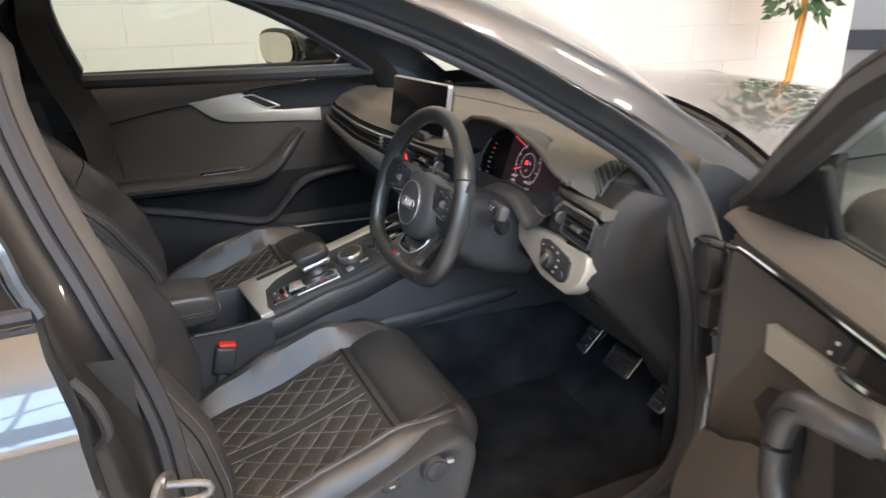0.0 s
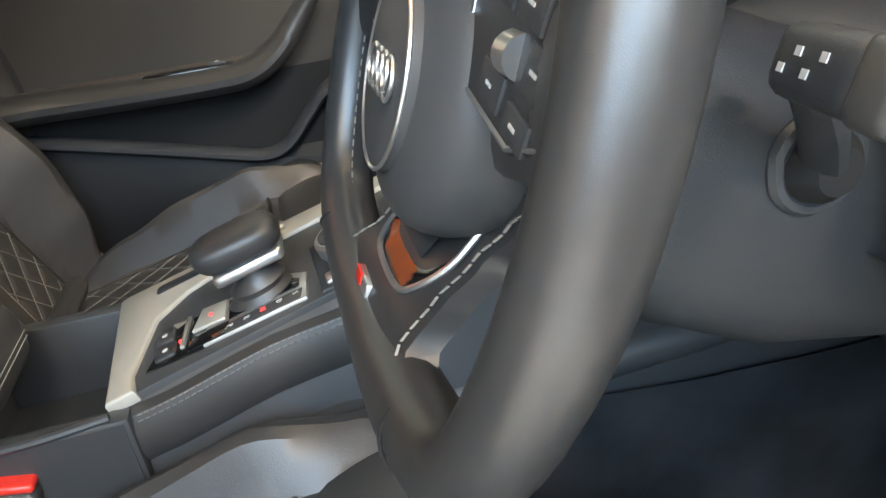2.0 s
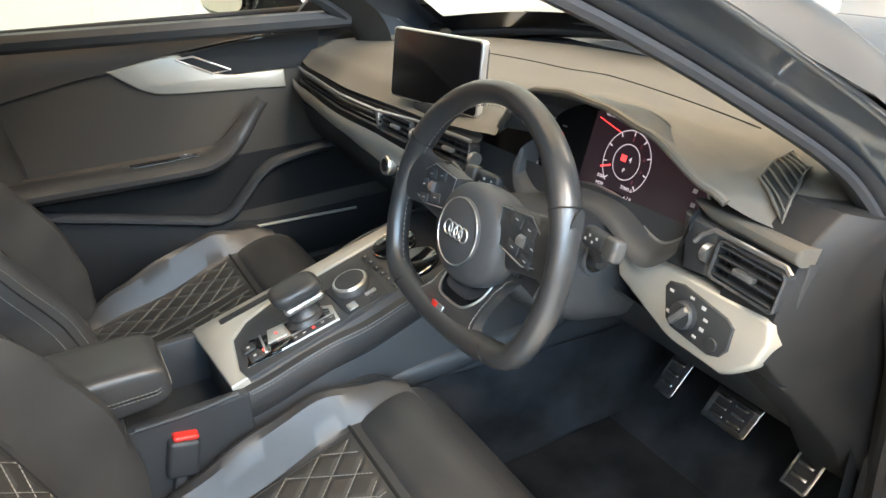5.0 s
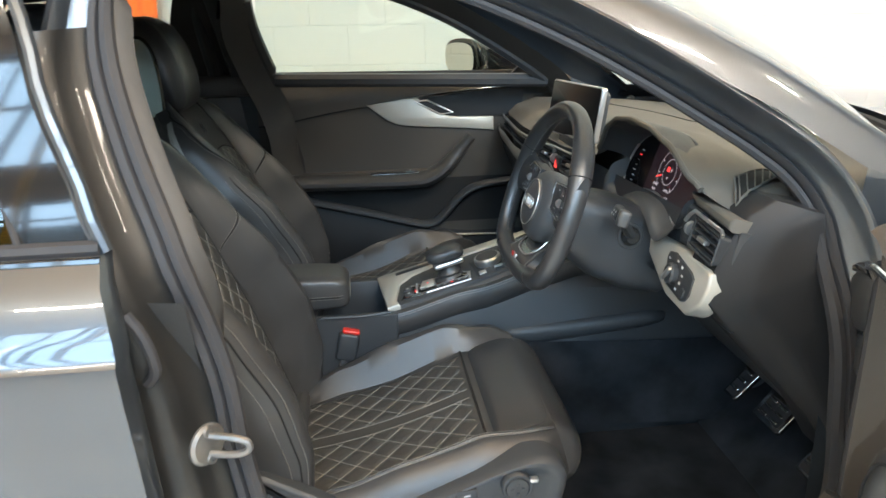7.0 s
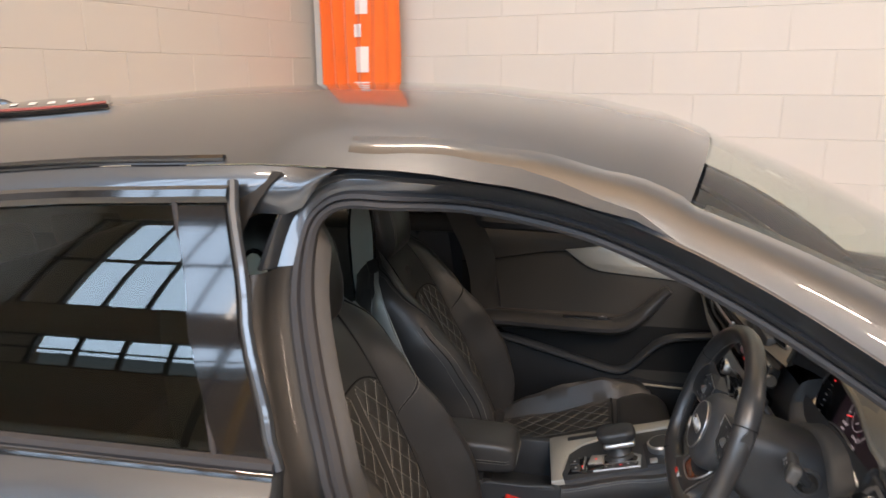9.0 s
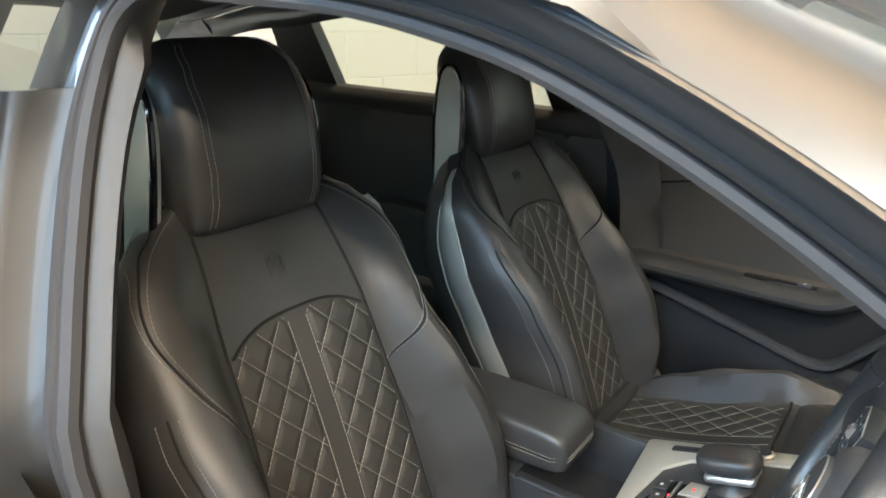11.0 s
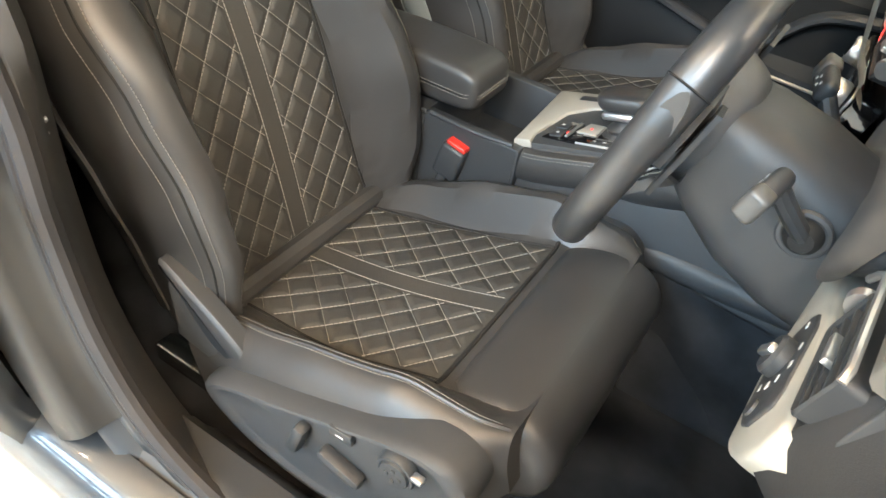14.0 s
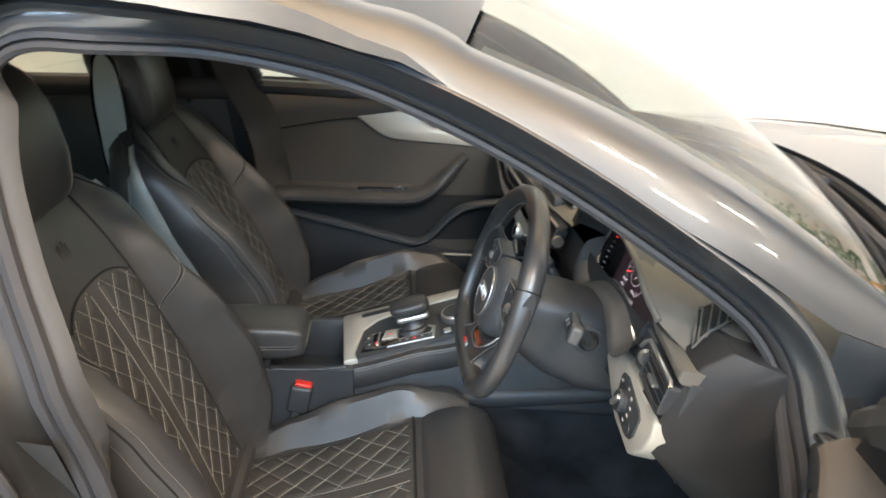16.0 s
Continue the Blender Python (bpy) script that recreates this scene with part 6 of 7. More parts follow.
for sd in (-1, 1):
    base = WC - WN * 0.142 + WR * sd * 0.066 + WU * 0.002
    part("stalk_ring", tube([base + WN * 0.019 * math.cos(t) + WU * 0.019 * math.sin(t) for t in span(0, 2 * math.pi, 24)[:-1]], 0.004, 8, True), GREYPLASTIC, col, "round boot ring of the stalk")
    part("stalk_boot", lathe([(0, 0), (0.017, 0), (0.015, 0.008), (0.010, 0.014), (0, 0.014)], base, WR * sd, 20), SEAM_SHADE, col)
    p0 = base + WR * sd * 0.004
    p1 = base + V((-0.018, -sd * 0.022, 0.026))
    p2 = base + V((-0.036, -sd * 0.034, 0.052))
    stk = part("stalk", tube(curve([p0, p1, p2], 5), lambda f: 0.0095 - 0.001 * f, 10, up=tuple(WU), rb=lambda f: 0.0085), PLASTIC, col, "black control stalk")
    tx = V((-0.012, -sd * 0.070, 0.004)).normalized()
    ty = tx.cross(WN).normalized()
    tn = tx.cross(ty)
    if tn.dot(WN) < 0:
        tn, ty = -tn, -ty
    head = Matrix((tx, ty, tn)).transposed()
    part("stalk_head", rbox(p2 + tx * 0.012, (0.046, 0.025, 0.017), 0.007, head, 3), PLASTIC, stk, "black stalk head with white signs")
    part("stalk_tip", rbox(p2 + tx * 0.045, (0.022, 0.027, 0.018), 0.005, head, 3), STALKTIP, stk, "satin grey stalk end")
    for k in range(4):
        part("stalk_mark", rbox(p2 + tx * (0.000 + 0.007 * k) + tn * 0.0088 + ty * 0.006 * (k % 2 - 0.5), (0.0035, 0.003, 0.0005), 0, head), WHITEMARK, stk)

# ---- centre console ----
con = thing("centre_console", "dark centre console with silver frame and leather padded sides", "console", (-0.3, -0.03, 0.45))
KY = -0.016


def ctop(x):
    """Height of the console's upper face."""
    return ramp(x, (-0.56, 0.606), (-0.42, 0.598), (-0.404, 0.601), (-0.228, 0.649), (-0.06, 0.697), (0.0, 0.715))


CA, CB = V((0.963, 0, 0.27)).normalized(), V((0, 1, 0))
CNN = CA.cross(CB)
CO = V((-0.404, KY, 0.601))


def K(x, y, z=0.0):
    """A point of the sloping console face: x along from its rear edge, y across."""
    return CO + CA * x + CB * y + CNN * z


part("console_side", loft([[V((x, KY + sd * w, z)) for sd, w, z in ((-1, 0.118 + fl, 0.36), (-1, 0.112 + fl, ctop(x) - 0.075), (-1, 0.105 + fl * 0.6, ctop(x) - 0.05), (-1, 0.104, ctop(x) - 0.012), (-1, 0.094, ctop(x) - 0.002), (1, 0.094, ctop(x) - 0.002), (1, 0.104, ctop(x) - 0.012), (1, 0.105 + fl * 0.6, ctop(x) - 0.05), (1, 0.112 + fl, ctop(x) - 0.075), (1, 0.118 + fl, 0.36))] for x, fl in ((-0.398, 0.0), (-0.32, 0.004), (-0.2, 0.012), (-0.1, 0.02), (0.0, 0.03), (0.10, 0.045), (0.22, 0.055), (0.46, 0.06))]), PLASTIC, con, "dark plastic console side")
for sd in (-1, 1):
    pad = []
    for x in span(-0.39, 0.05, 14):
        fl = 0.015 * (x + 0.39) / 0.44
        zc = ctop(x) - 0.034
        pad.append([V((x, KY + sd * (0.100 + fl + dx), zc + dz)) for dx, dz in ((0.0, 0.028), (0.012, 0.026), (0.018, 0.012), (0.018, -0.010), (0.010, -0.024), (0.0, -0.026))])
    pd = part("side_pad", loft(pad), LEATHER, con, "stitched leather side pad")
    for o in (0.0, 0.007):
        part("pad_stitching", stitches([V((x, KY + sd * (0.1135 + 0.015 * (x + 0.39) / 0.44 + o * 0.4), ctop(x) - 0.0085 - o * 0.6)) for x in span(-0.385, 0.045, 30)], (0, sd * 0.6, 0.8)), THREAD, pd)
    knee = [[V((x, KY + sd * (0.112 + g), z + dz)) for g, dz in ((0, 0.022), (0.012 + 0.05 * f, 0.016), (0.020 + 0.055 * f, -0.004), (0.012 + 0.05 * f, -0.030), (0, -0.045))] for x, z, f in ((-0.20, 0.530, 0.0), (-0.10, 0.540, 0.25), (0.0, 0.553, 0.5), (0.10, 0.568, 0.8), (0.20, 0.58, 1.0))]
    part("knee_wedge", loft(knee), GREYPLASTIC, con, "grey plastic flare towards the dash", sub=1)
for sd in (-1, 1):
    part("console_carpet", loft([[V((x, KY + sd * (0.1235 + fl + 0.010 * k), 0.520 - 0.20 * k)) for k in span(0, 1, 6)] for x, fl in ((-0.30, 0.005), (-0.2, 0.012), (-0.1, 0.02), (0.0, 0.03), (0.10, 0.045), (0.22, 0.055), (0.40, 0.06))], False, False), CARPET, con, "black carpet down the tunnel's side")
# top plate and silver frame
part("top_plate", prism([(0.012, -0.098), (0.36, -0.092), (0.36, 0.075), (0.012, 0.085)], 0.001, CO, CA, CB, 0.0005, -0.01), GREYPLASTIC, con, "grained grey top plate")
sil = [(-0.006, -0.101), (0.022, -0.101), (0.016, -0.070), (0.030, 0.015), (0.062, 0.045), (0.115, 0.060), (0.37, 0.066), (0.37, 0.097), (-0.012, 0.103), (-0.022, 0.098)]
sf = part("silver_frame", prism(sil, 0.006, CO, CA, CB, 0.003, -0.006), SILVER, con, "matt silver console frame")
part("key_slot", prism(rounded(0.115, 0.018, 0.004, x=0.082, y=0.078), 0.0066, CO, CA, CB, 0.0006, 0.003), PLASTIC, sf, "narrow black tray in the frame")
bt = part("start_button", lathe([(0, 0), (0.0125, 0), (0.0125, 0.006), (0.0105, 0.008), (0, 0.0075)], K(0.165, 0.080, 0.005), CNN, 24), SATIN, sf, "round satin volume knob")
part("knob_top", lathe([(0, 0.0), (0.008, 0), (0.008, 0.004), (0, 0.004)], K(0.165, 0.080, 0.0125), CNN, 20), PLASTIC, bt)
# key pad behind the selector
kp = part("brake_keys", prism([(0.028, -0.075), (0.085, -0.082), (0.088, -0.022), (0.050, -0.010)], 0.003, CO, CA, CB, 0.001, -0.002), GLOSS, con, "gloss black key pad")
for x, y, w, h in ((0.044, -0.030, 0.020, 0.022), (0.047, -0.058, 0.020, 0.024)):
    b = part("console_key", prism(rounded(w, h, 0.003, 3, x, y), 0.0055, CO, CA, CB, 0.0012, 0.002), PLASTIC, kp, "square black key")
    part("key_mark", prism(rounded(0.005, 0.005, 0.001, 2, x, y), 0.0058, CO, CA, CB, 0.0002, 0.005), WHITEMARK, b)
part("key_lamp", prism(rounded(0.003, 0.005, 0.0008, 2, 0.062, -0.055), 0.0058, CO, CA, CB, 0.0002, 0.003), LED_RED, kp, "tiny red lamp")
part("key_edge", prism([(0.062, -0.066), (0.066, -0.066), (0.070, -0.016), (0.066, -0.016)], 0.006, CO, CA, CB, 0.001, 0.002), SATIN, kp, "satin edge strip")
# selector gate and lever
gate = part("selector_gate", prism([(0.085, -0.080), (0.185, -0.086), (0.190, -0.040), (0.165, -0.020), (0.090, -0.014)], 0.004, CO, CA, CB, 0.001, -0.002), SATIN, con, "satin selector plate")
part("letter_strip", prism([(0.106, -0.080), (0.180, -0.083), (0.183, -0.066), (0.110, -0.064)], 0.0046, CO, CA, CB, 0.0004, 0.002), GREYPLASTIC, gate, "dark strip with gear letters")
part("gate_black", prism([(0.110, -0.058), (0.180, -0.061), (0.182, -0.046), (0.160, -0.026), (0.110, -0.022)], 0.0046, CO, CA, CB, 0.0004, 0.002), GLOSS, gate)
part("gate_window", prism([(0.070, -0.078), (0.108, -0.080), (0.110, -0.060), (0.074, -0.056)], 0.0048, CO, CA, CB, 0.0006, 0.001), GLOSS, gate, "gloss black gear window")
for k, ch in enumerate("PRNDS"):
    x = 0.112 + 0.016 * k
    part("gear_letter", text_geo(ch, 0.008, K(x, -0.073, 0.0052), -CB, CA), LED_RED if k == 2 else WHITEMARK, gate)
part("lock_key", prism([(0.073, -0.048), (0.106, -0.052), (0.108, -0.018), (0.082, -0.014)], 0.0058, CO, CA, CB, 0.001, 0.003), SILVER, gate, "pale metal insert")
part("lock_lamp", prism(rounded(0.004, 0.006, 0.001, 2, 0.092, -0.034), 0.0062, CO, CA, CB, 0.0002, 0.005), LED_RED, gate)
lever = thing("gear_selector", "short black leather gear selector with a satin silver collar", "gear lever", tuple(K(0.14, -0.036)))
boot = [[K(0.142 + 0.3 * h, -0.036, 0.003 + h) + CA * wx * math.cos(t) + CB * wy * math.sin(t) for t in span(0, 2 * math.pi, 20)[:-1]] for h, wx, wy in ((0, 0.034, 0.026), (0.008, 0.026, 0.022), (0.014, 0.028, 0.024), (0.022, 0.020, 0.018), (0.030, 0.018, 0.017))]
part("gaiter", loft(boot), LEATHER, lever, "folded leather gaiter")
part("collar", rbox(K(0.150, -0.036, 0.040), (0.068, 0.048, 0.013), 0.006, Matrix((CA, CB, CNN)).transposed(), 3), SATIN, lever, "satin silver collar")
part("grip", loft([[K(0.150 + sx, -0.036, 0.050) + CA * a * wx + CB * b * wy + CNN * h for a, b in ((math.copysign(abs(math.cos(t)) ** 0.6, math.cos(t)), math.copysign(abs(math.sin(t)) ** 0.6, math.sin(t))) for t in span(0, 2 * math.pi, 24)[:-1])] for h, wx, wy, sx in ((-0.006, 0.036, 0.025, 0), (0.004, 0.042, 0.029, -0.001), (0.014, 0.042, 0.030, -0.003), (0.021, 0.038, 0.027, -0.005), (0.024, 0.026, 0.018, -0.006))]), LEATHER, lever, "smooth leather grip", sub=1)
part("park_button", rbox(K(0.118, -0.036, 0.041), (0.006, 0.018, 0.009), 0.002, Matrix((CA, CB, CNN)).transposed()), GLOSS, lever, "small black park button")
# turn control and keys
mp = part("control_panel", prism([(0.200, -0.090), (0.275, -0.093), (0.280, 0.010), (0.196, 0.008)], 0.0035, CO, CA, CB, 0.0015, -0.002), PLASTIC, con, "black control panel")
kn = part("rotary_control", lathe([(0, 0), (0.029, 0), (0.0305, 0.004), (0.0305, 0.014), (0.028, 0.017), (0.0, 0.017)], K(0.236, -0.026, 0.003), CNN, 40), SATIN, mp, "round satin rotary control")
part("touch_top", lathe([(0, 0), (0.0255, 0), (0.025, 0.0012), (0, 0.0015)], K(0.236, -0.026, 0.0198), CNN, 40), PLASTIC, kn, "black touch surface")
part("back_key", prism(rounded(0.016, 0.018, 0.002, 3, 0.214, -0.074), 0.006, CO, CA, CB, 0.001, 0.002), SATIN, mp, "silver key")
for k in range(2):
    part("rocker_key", prism(rounded(0.020, 0.007, 0.001, 2, 0.252, -0.066 - 0.016 * k), 0.0075, CO, CA, CB, 0.0012, 0.002), SATIN if k == 0 else PLASTIC, mp, "small rocker key")
for k in range(6):
    part("number_key", prism(rounded(0.012, 0.017, 0.001, 2, 0.292, -0.080 + 0.024 * k), 0.003, CO, CA, CB, 0.0006, 0.0), PLASTIC, mp, "flat black key")
    part("key_mark", prism(rounded(0.0025, 0.004, 0.0006, 2, 0.292, -0.080 + 0.024 * k), 0.0033, CO, CA, CB, 0.0002, 0.002), WHITEMARK, mp)
# cup holders
for cy in (-0.055, 0.025):
    cup = part("cup_holder", lathe([(0.037, 0.003), (0.039, 0.004), (0.040, 0.0), (0.0365, -0.05), (0, -0.05)], K(0.345, cy, 0.004), CNN, 32), GLOSS, con, "gloss black cup holder")
    part("cup_ring", tube([K(0.345, cy, 0.006) + CA * 0.0385 * math.cos(t) + CB * 0.0385 * math.sin(t) for t in span(0, 2 * math.pi, 36)[:-1]], 0.0018, 6, True), CHROME, cup, "chrome cup holder ring")
# rear tray and armrest
for name, c, size in (("tray_wall", (-0.475, KY - 0.112, 0.545), (0.17, 0.020, 0.11)), ("tray_wall", (-0.475, KY + 0.092, 0.545), (0.17, 0.020, 0.11)), ("tray_end", (-0.405, KY - 0.01, 0.548), (0.012, 0.20, 0.10)), ("tray_floor", (-0.49, KY - 0.01, 0.50), (0.18, 0.20, 0.02))):
    part(name, rbox(c, size, 0.004), PLASTIC, con, "black open tray" if name == "tray_floor" else "")
part("tray_rim", tube(curve([(-0.55, KY - 0.122, 0.601), (-0.47, KY - 0.122, 0.600), (-0.405, KY - 0.116, 0.602)], 5), 0.004, 8), PLASTIC, con)
part("rear_side", loft([[V((x, KY + y, z)) for y, z in ((-0.128, 0.34), (-0.124, 0.59), (-0.118, 0.60), (0.098, 0.60), (0.104, 0.59), (0.108, 0.34))] for x in (-1.0, -0.56)]), PLASTIC, con, "dark rear console")
part("front_side", loft([[V((x, KY + y, z)) for y, z in ((-0.127, 0.34), (-0.1225, 0.596), (-0.112, 0.598), (-0.112, 0.34))] for x in (-0.57, -0.395)]), PLASTIC, con)
arm = thing("armrest", "padded black leather centre armrest lid", "armrest", (-0.62, KY, 0.60))
rings = []
for x, w, zt, zb in ((-0.80, 0.085, 0.655, 0.610), (-0.785, 0.092, 0.672, 0.605), (-0.72, 0.094, 0.680, 0.603), (-0.62, 0.094, 0.682, 0.603), (-0.54, 0.092, 0.681, 0.603), (-0.505, 0.090, 0.676, 0.606), (-0.492, 0.082, 0.664, 0.612), (-0.488, 0.070, 0.650, 0.622)):
    rings.append([V((x, KY - 0.040 + 0.66 * w * c, (zt + zb) / 2 + (zt - zb) / 2 * s_)) for c, s_ in ((math.copysign(abs(math.cos(t)) ** 0.35, math.cos(t)), math.copysign(abs(math.sin(t)) ** 0.35, math.sin(t))) for t in span(0, 2 * math.pi, 28)[:-1])])
lid = part("lid", loft(rings), LEATHER, arm, "smooth leather lid", sub=1)
for o in (0.0, 0.006):
    part("lid_stitching", stitches([V((x, KY - 0.040 - 0.0625, 0.640 - o)) for x in span(-0.78, -0.51, 20)] + [V((-0.4875, KY - 0.040 - 0.046 + 0.092 * k, 0.640 - o)) for k in span(0, 1, 8)], lambda p: (0.4 if p.x > -0.5 else 0, -1 if p.x <= -0.5 else -0.2, 0.1)), THREAD, lid)
part("lid_seam", tube([V((x, KY - 0.040 - 0.0618, 0.637)) for x in span(-0.78, -0.51, 16)], 0.0015, 5), SEAM_SHADE, lid)


def buckle(y, x=-0.487):
    b = thing("seat_belt_buckle", "black seat belt buckle with a red release button", "buckle", (x, y, 0.42), "seat belt buckles")
    up = V((0.22, 0, 0.975)).normalized()
    R = up.to_track_quat("Z", "Y").to_matrix()
    part("buckle_body", rbox(V((x + 0.006, y, 0.537)), (0.044, 0.040, 0.062), 0.007, Matrix.Rotation(radians(13), 3, "Y"), 3), PLASTIC, b)
    part("release_button", rbox(V((x + 0.0155, y, 0.570)), (0.036, 0.034, 0.009), 0.004, Matrix.Rotation(radians(13), 3, "Y"), 3), RED, b, "bright red release button")
    part("buckle_stem", rbox(V((x - 0.012, y, 0.475)), (0.018, 0.034, 0.10), 0.006, Matrix.Rotation(radians(16), 3, "Y")), PLASTIC, b)
    return b


buckle(-0.137, -0.505)
# seat belt at the near pillar
sb_ = thing("seat_belt", "dark seat belt webbing running down the pillar", "seat belt", (-0.70, -0.67, 0.4))
part("webbing", grid(lambda z, k: (-0.690 + 0.045 * k + 0.06 * (z - 0.9) * -0.3, -0.668 - 0.010 * k + 0.012 * math.sin(z * 5) - 0.055 * max(0, (z - 0.62) / 0.3) ** 2, z), span(0.34, 0.90, 24), [0, 0.5, 1]), BELT, sb_, "worn dark webbing")
part("belt_guide", join(rbox((-0.672, -0.664, 0.765), (0.070, 0.012, 0.007), 0.003, Matrix.Rotation(radians(-28), 3, "Y")), rbox((-0.676, -0.664, 0.750), (0.070, 0.012, 0.010), 0.003, Matrix.Rotation(radians(-28), 3, "Y"))), SATIN, sb_, "metal belt guide")
part("guide_bolt", lathe([(0, 0), (0.008, 0), (0.006, 0.005), (0, 0.005)], (-0.70, -0.667, 0.715), (0.5, -0.85, 0), 14), METAL, sb_, "steel bolt")
sb_.location += V((-0.015, -0.020, 0))

# ---- pedals ----
def pedal(name, c, w, h, label, bars, lean=38):
    p = thing(name, label, "pedal", (c[0], c[1], 0.30), "pedals")
    a, b = V((0, -1, 0)), V((math.sin(radians(lean)), 0, math.cos(radians(lean))))
    n = a.cross(b)
    out = [(-w * 0.5, -h * 0.5), (w * 0.42, -h * 0.5), (w * 0.5, -h * 0.4), (w * 0.56, h * 0.5), (-w * 0.48, h * 0.5)]
    part("pedal_plate", prism(out, 0.008, c, a, b, 0.002, 0.0), METAL, p, "brushed steel pedal plate")
    part("pedal_pad", prism(inset(out, w * 0.12), 0.0086, c, a, b, 0.001, 0.004), RUBBER, p, "black rubber field")
    for i in range(bars[1]):
        for j in range(bars[0]):
            x = (j - (bars[0] - 1) / 2) * w * 0.8 / bars[0]
            y = (i - (bars[1] - 1) / 2) * h * 0.72 / bars[1]
            part("grip_stud", prism(rounded(w * 0.6 / bars[0], h * 0.20 / bars[1] * 1.4, 0.002, 2, x, y), 0.0125, c, a, b, 0.001, 0.006), METAL, p, "raised steel stud")
    part("pedal_arm", tube(curve([V(c) - n * 0.004, V(c) - n * 0.05 + V((0, 0, 0.05)), V((0.42, c[1], 0.62))], 5), 0.012, 8), PLASTIC, p, "black pedal arm")
    return p


pedal("brake_pedal", (0.292, -0.450, 0.482), 0.085, 0.062, "steel brake pedal with rubber studs", (2, 3))
pedal("accelerator_pedal", (0.292, -0.590, 0.478), 0.044, 0.085, "narrow steel accelerator pedal", (1, 3), 42)
pedal("foot_rest", (0.300, -0.322, 0.475), 0.044, 0.085, "steel foot rest plate", (1, 3), 42)

# ---- passenger door (closed, inner side) ----
pdoor = thing("passenger_door", "dark inner door panel with silver trim and armrest", "car door", (-0.3, 0.68, 0.36))


def FD(x, z, o=0.0):
    """A point of the far door's inner face; o towards the cabin."""
    return V((x, 0.665 - 0.02 * smooth01((0.75 - z) / 0.3) + 0.03 * smooth01((z - 0.93) / 0.08) - o, z))


part("door_panel", grid(lambda x, z: FD(x, z), span(-0.74, 0.22, 30), span(0.36, 0.935, 24)), FABRIC, pdoor, "dark cloth door insert")
part("door_top", grid(lambda x, k: (lambda zl: FD(x, zl + (1.012 + 0.02 * (-0.36 - x) - zl) * k, 0.012 * math.sin(k * 2.6) + 0.004))(ramp(x, (-0.74, 0.866), (-0.42, 0.912), (-0.30, 0.932), (0.1, 0.962))), span(-0.74, 0.22, 30), span(0, 1, 10)), VINYL, pdoor, "soft dark vinyl door top")
part("door_top_seam", tube([FD(x, ramp(x, (-0.74, 0.866), (-0.42, 0.912), (-0.30, 0.932), (0.1, 0.962)), 0.004) for x in span(-0.74, -0.40, 16)], 0.0025, 6), SEAM_SHADE, pdoor)
part("door_back", rbox((-0.27, 0.725, 0.66), (0.98, 0.05, 0.62), 0.02), PAINT, pdoor, "outer door skin")
trim = curve([(-0.420, 0.918, 0), (-0.385, 0.890, 0), (-0.350, 0.866, 0), (-0.300, 0.852, 0), (-0.15, 0.840, 0), (-0.035, 0.830, 0)], 5)
trim += curve([(-0.035, 0.872, 0), (-0.15, 0.876, 0), (-0.185, 0.882, 0), (-0.225, 0.905, 0), (-0.265, 0.932, 0), (-0.302, 0.934, 0)], 4)
part("door_trim", prism([(p.x, p.y) for p in trim], 0.016, V((0, 0.672, 0)), V((1, 0, 0)), V((0, 0, 1)), 0.004, -0.004), SILVER, pdoor, "matt silver door trim")
part("handle_dish", loft([[V((x, y, z)) for x, z in inset([(-0.262, 0.930), (-0.230, 0.893), (-0.150, 0.876), (0.05, 0.874), (0.06, 0.955), (-0.15, 0.945)], d)] for y, d in ((0.658, 0), (0.664, 0.004), (0.670, 0.02))]), TRIMBLACK, pdoor, "dark recess round the handle")
hd = part("door_handle", prism([(-0.272, 0.924), (-0.238, 0.925), (-0.166, 0.889), (-0.202, 0.887)], 0.007, V((0, 0.662, 0)), V((1, 0, 0)), V((0, 0, 1)), 0.002, -0.002), TRIMBLACK, pdoor, "dark slanting door pull in a satin rim")
part("handle_rim", tube([V((x, 0.6545, z)) for x, z in ((-0.276, 0.9255), (-0.238, 0.9275), (-0.160, 0.8885), (-0.200, 0.885))], 0.0024, 8, True), SATIN, hd, "thin satin rim")
part("chrome_line", tube(curve([FD(-0.302, 0.936, 0.012), FD(-0.15, 0.950, 0.014), FD(0.0, 0.961, 0.014), FD(0.075, 0.965, 0.014)], 6), 0.0032, 8), CHROME, pdoor, "thin chrome light line")
arm_path = [(-0.72, 0.700), (-0.60, 0.702), (-0.45, 0.698), (-0.32, 0.696), (-0.25, 0.702), (-0.20, 0.728), (-0.16, 0.768), (-0.128, 0.806), (-0.112, 0.822)]
pts = curve([(x, 0.606 if x > -0.3 else 0.612, z) for x, z in arm_path], 5)
ar = part("armrest", tube(pts, lambda f: 0.024 - 0.010 * smooth01((f - 0.5) / 0.5), 14, up=(0, 1, 0), rb=lambda f: 0.045 - 0.022 * smooth01((f - 0.45) / 0.4)), LEATHER, pdoor, "padded armrest rising into a pull grip")
part("armrest_stitching", stitches([p + V((0, -0.030, 0.0165)) for p in pts[:24]], (0, -0.5, 0.8)), THREAD, ar)
part("armrest_face", grid(lambda x, k: V((x, 0.625 + 0.03 * k, 0.712 + 0.010 * k)), span(-0.70, -0.22, 10), span(0, 1, 3)), VINYL, ar)
sw = part("window_switch", prism(rounded(0.17, 0.026, 0.004, x=-0.335, y=0.612), 0.004, (0, 0, 0.7175), (1, 0, 0), (0, 1, 0), 0.001, -0.006), GLOSS, ar, "gloss black switch strip")
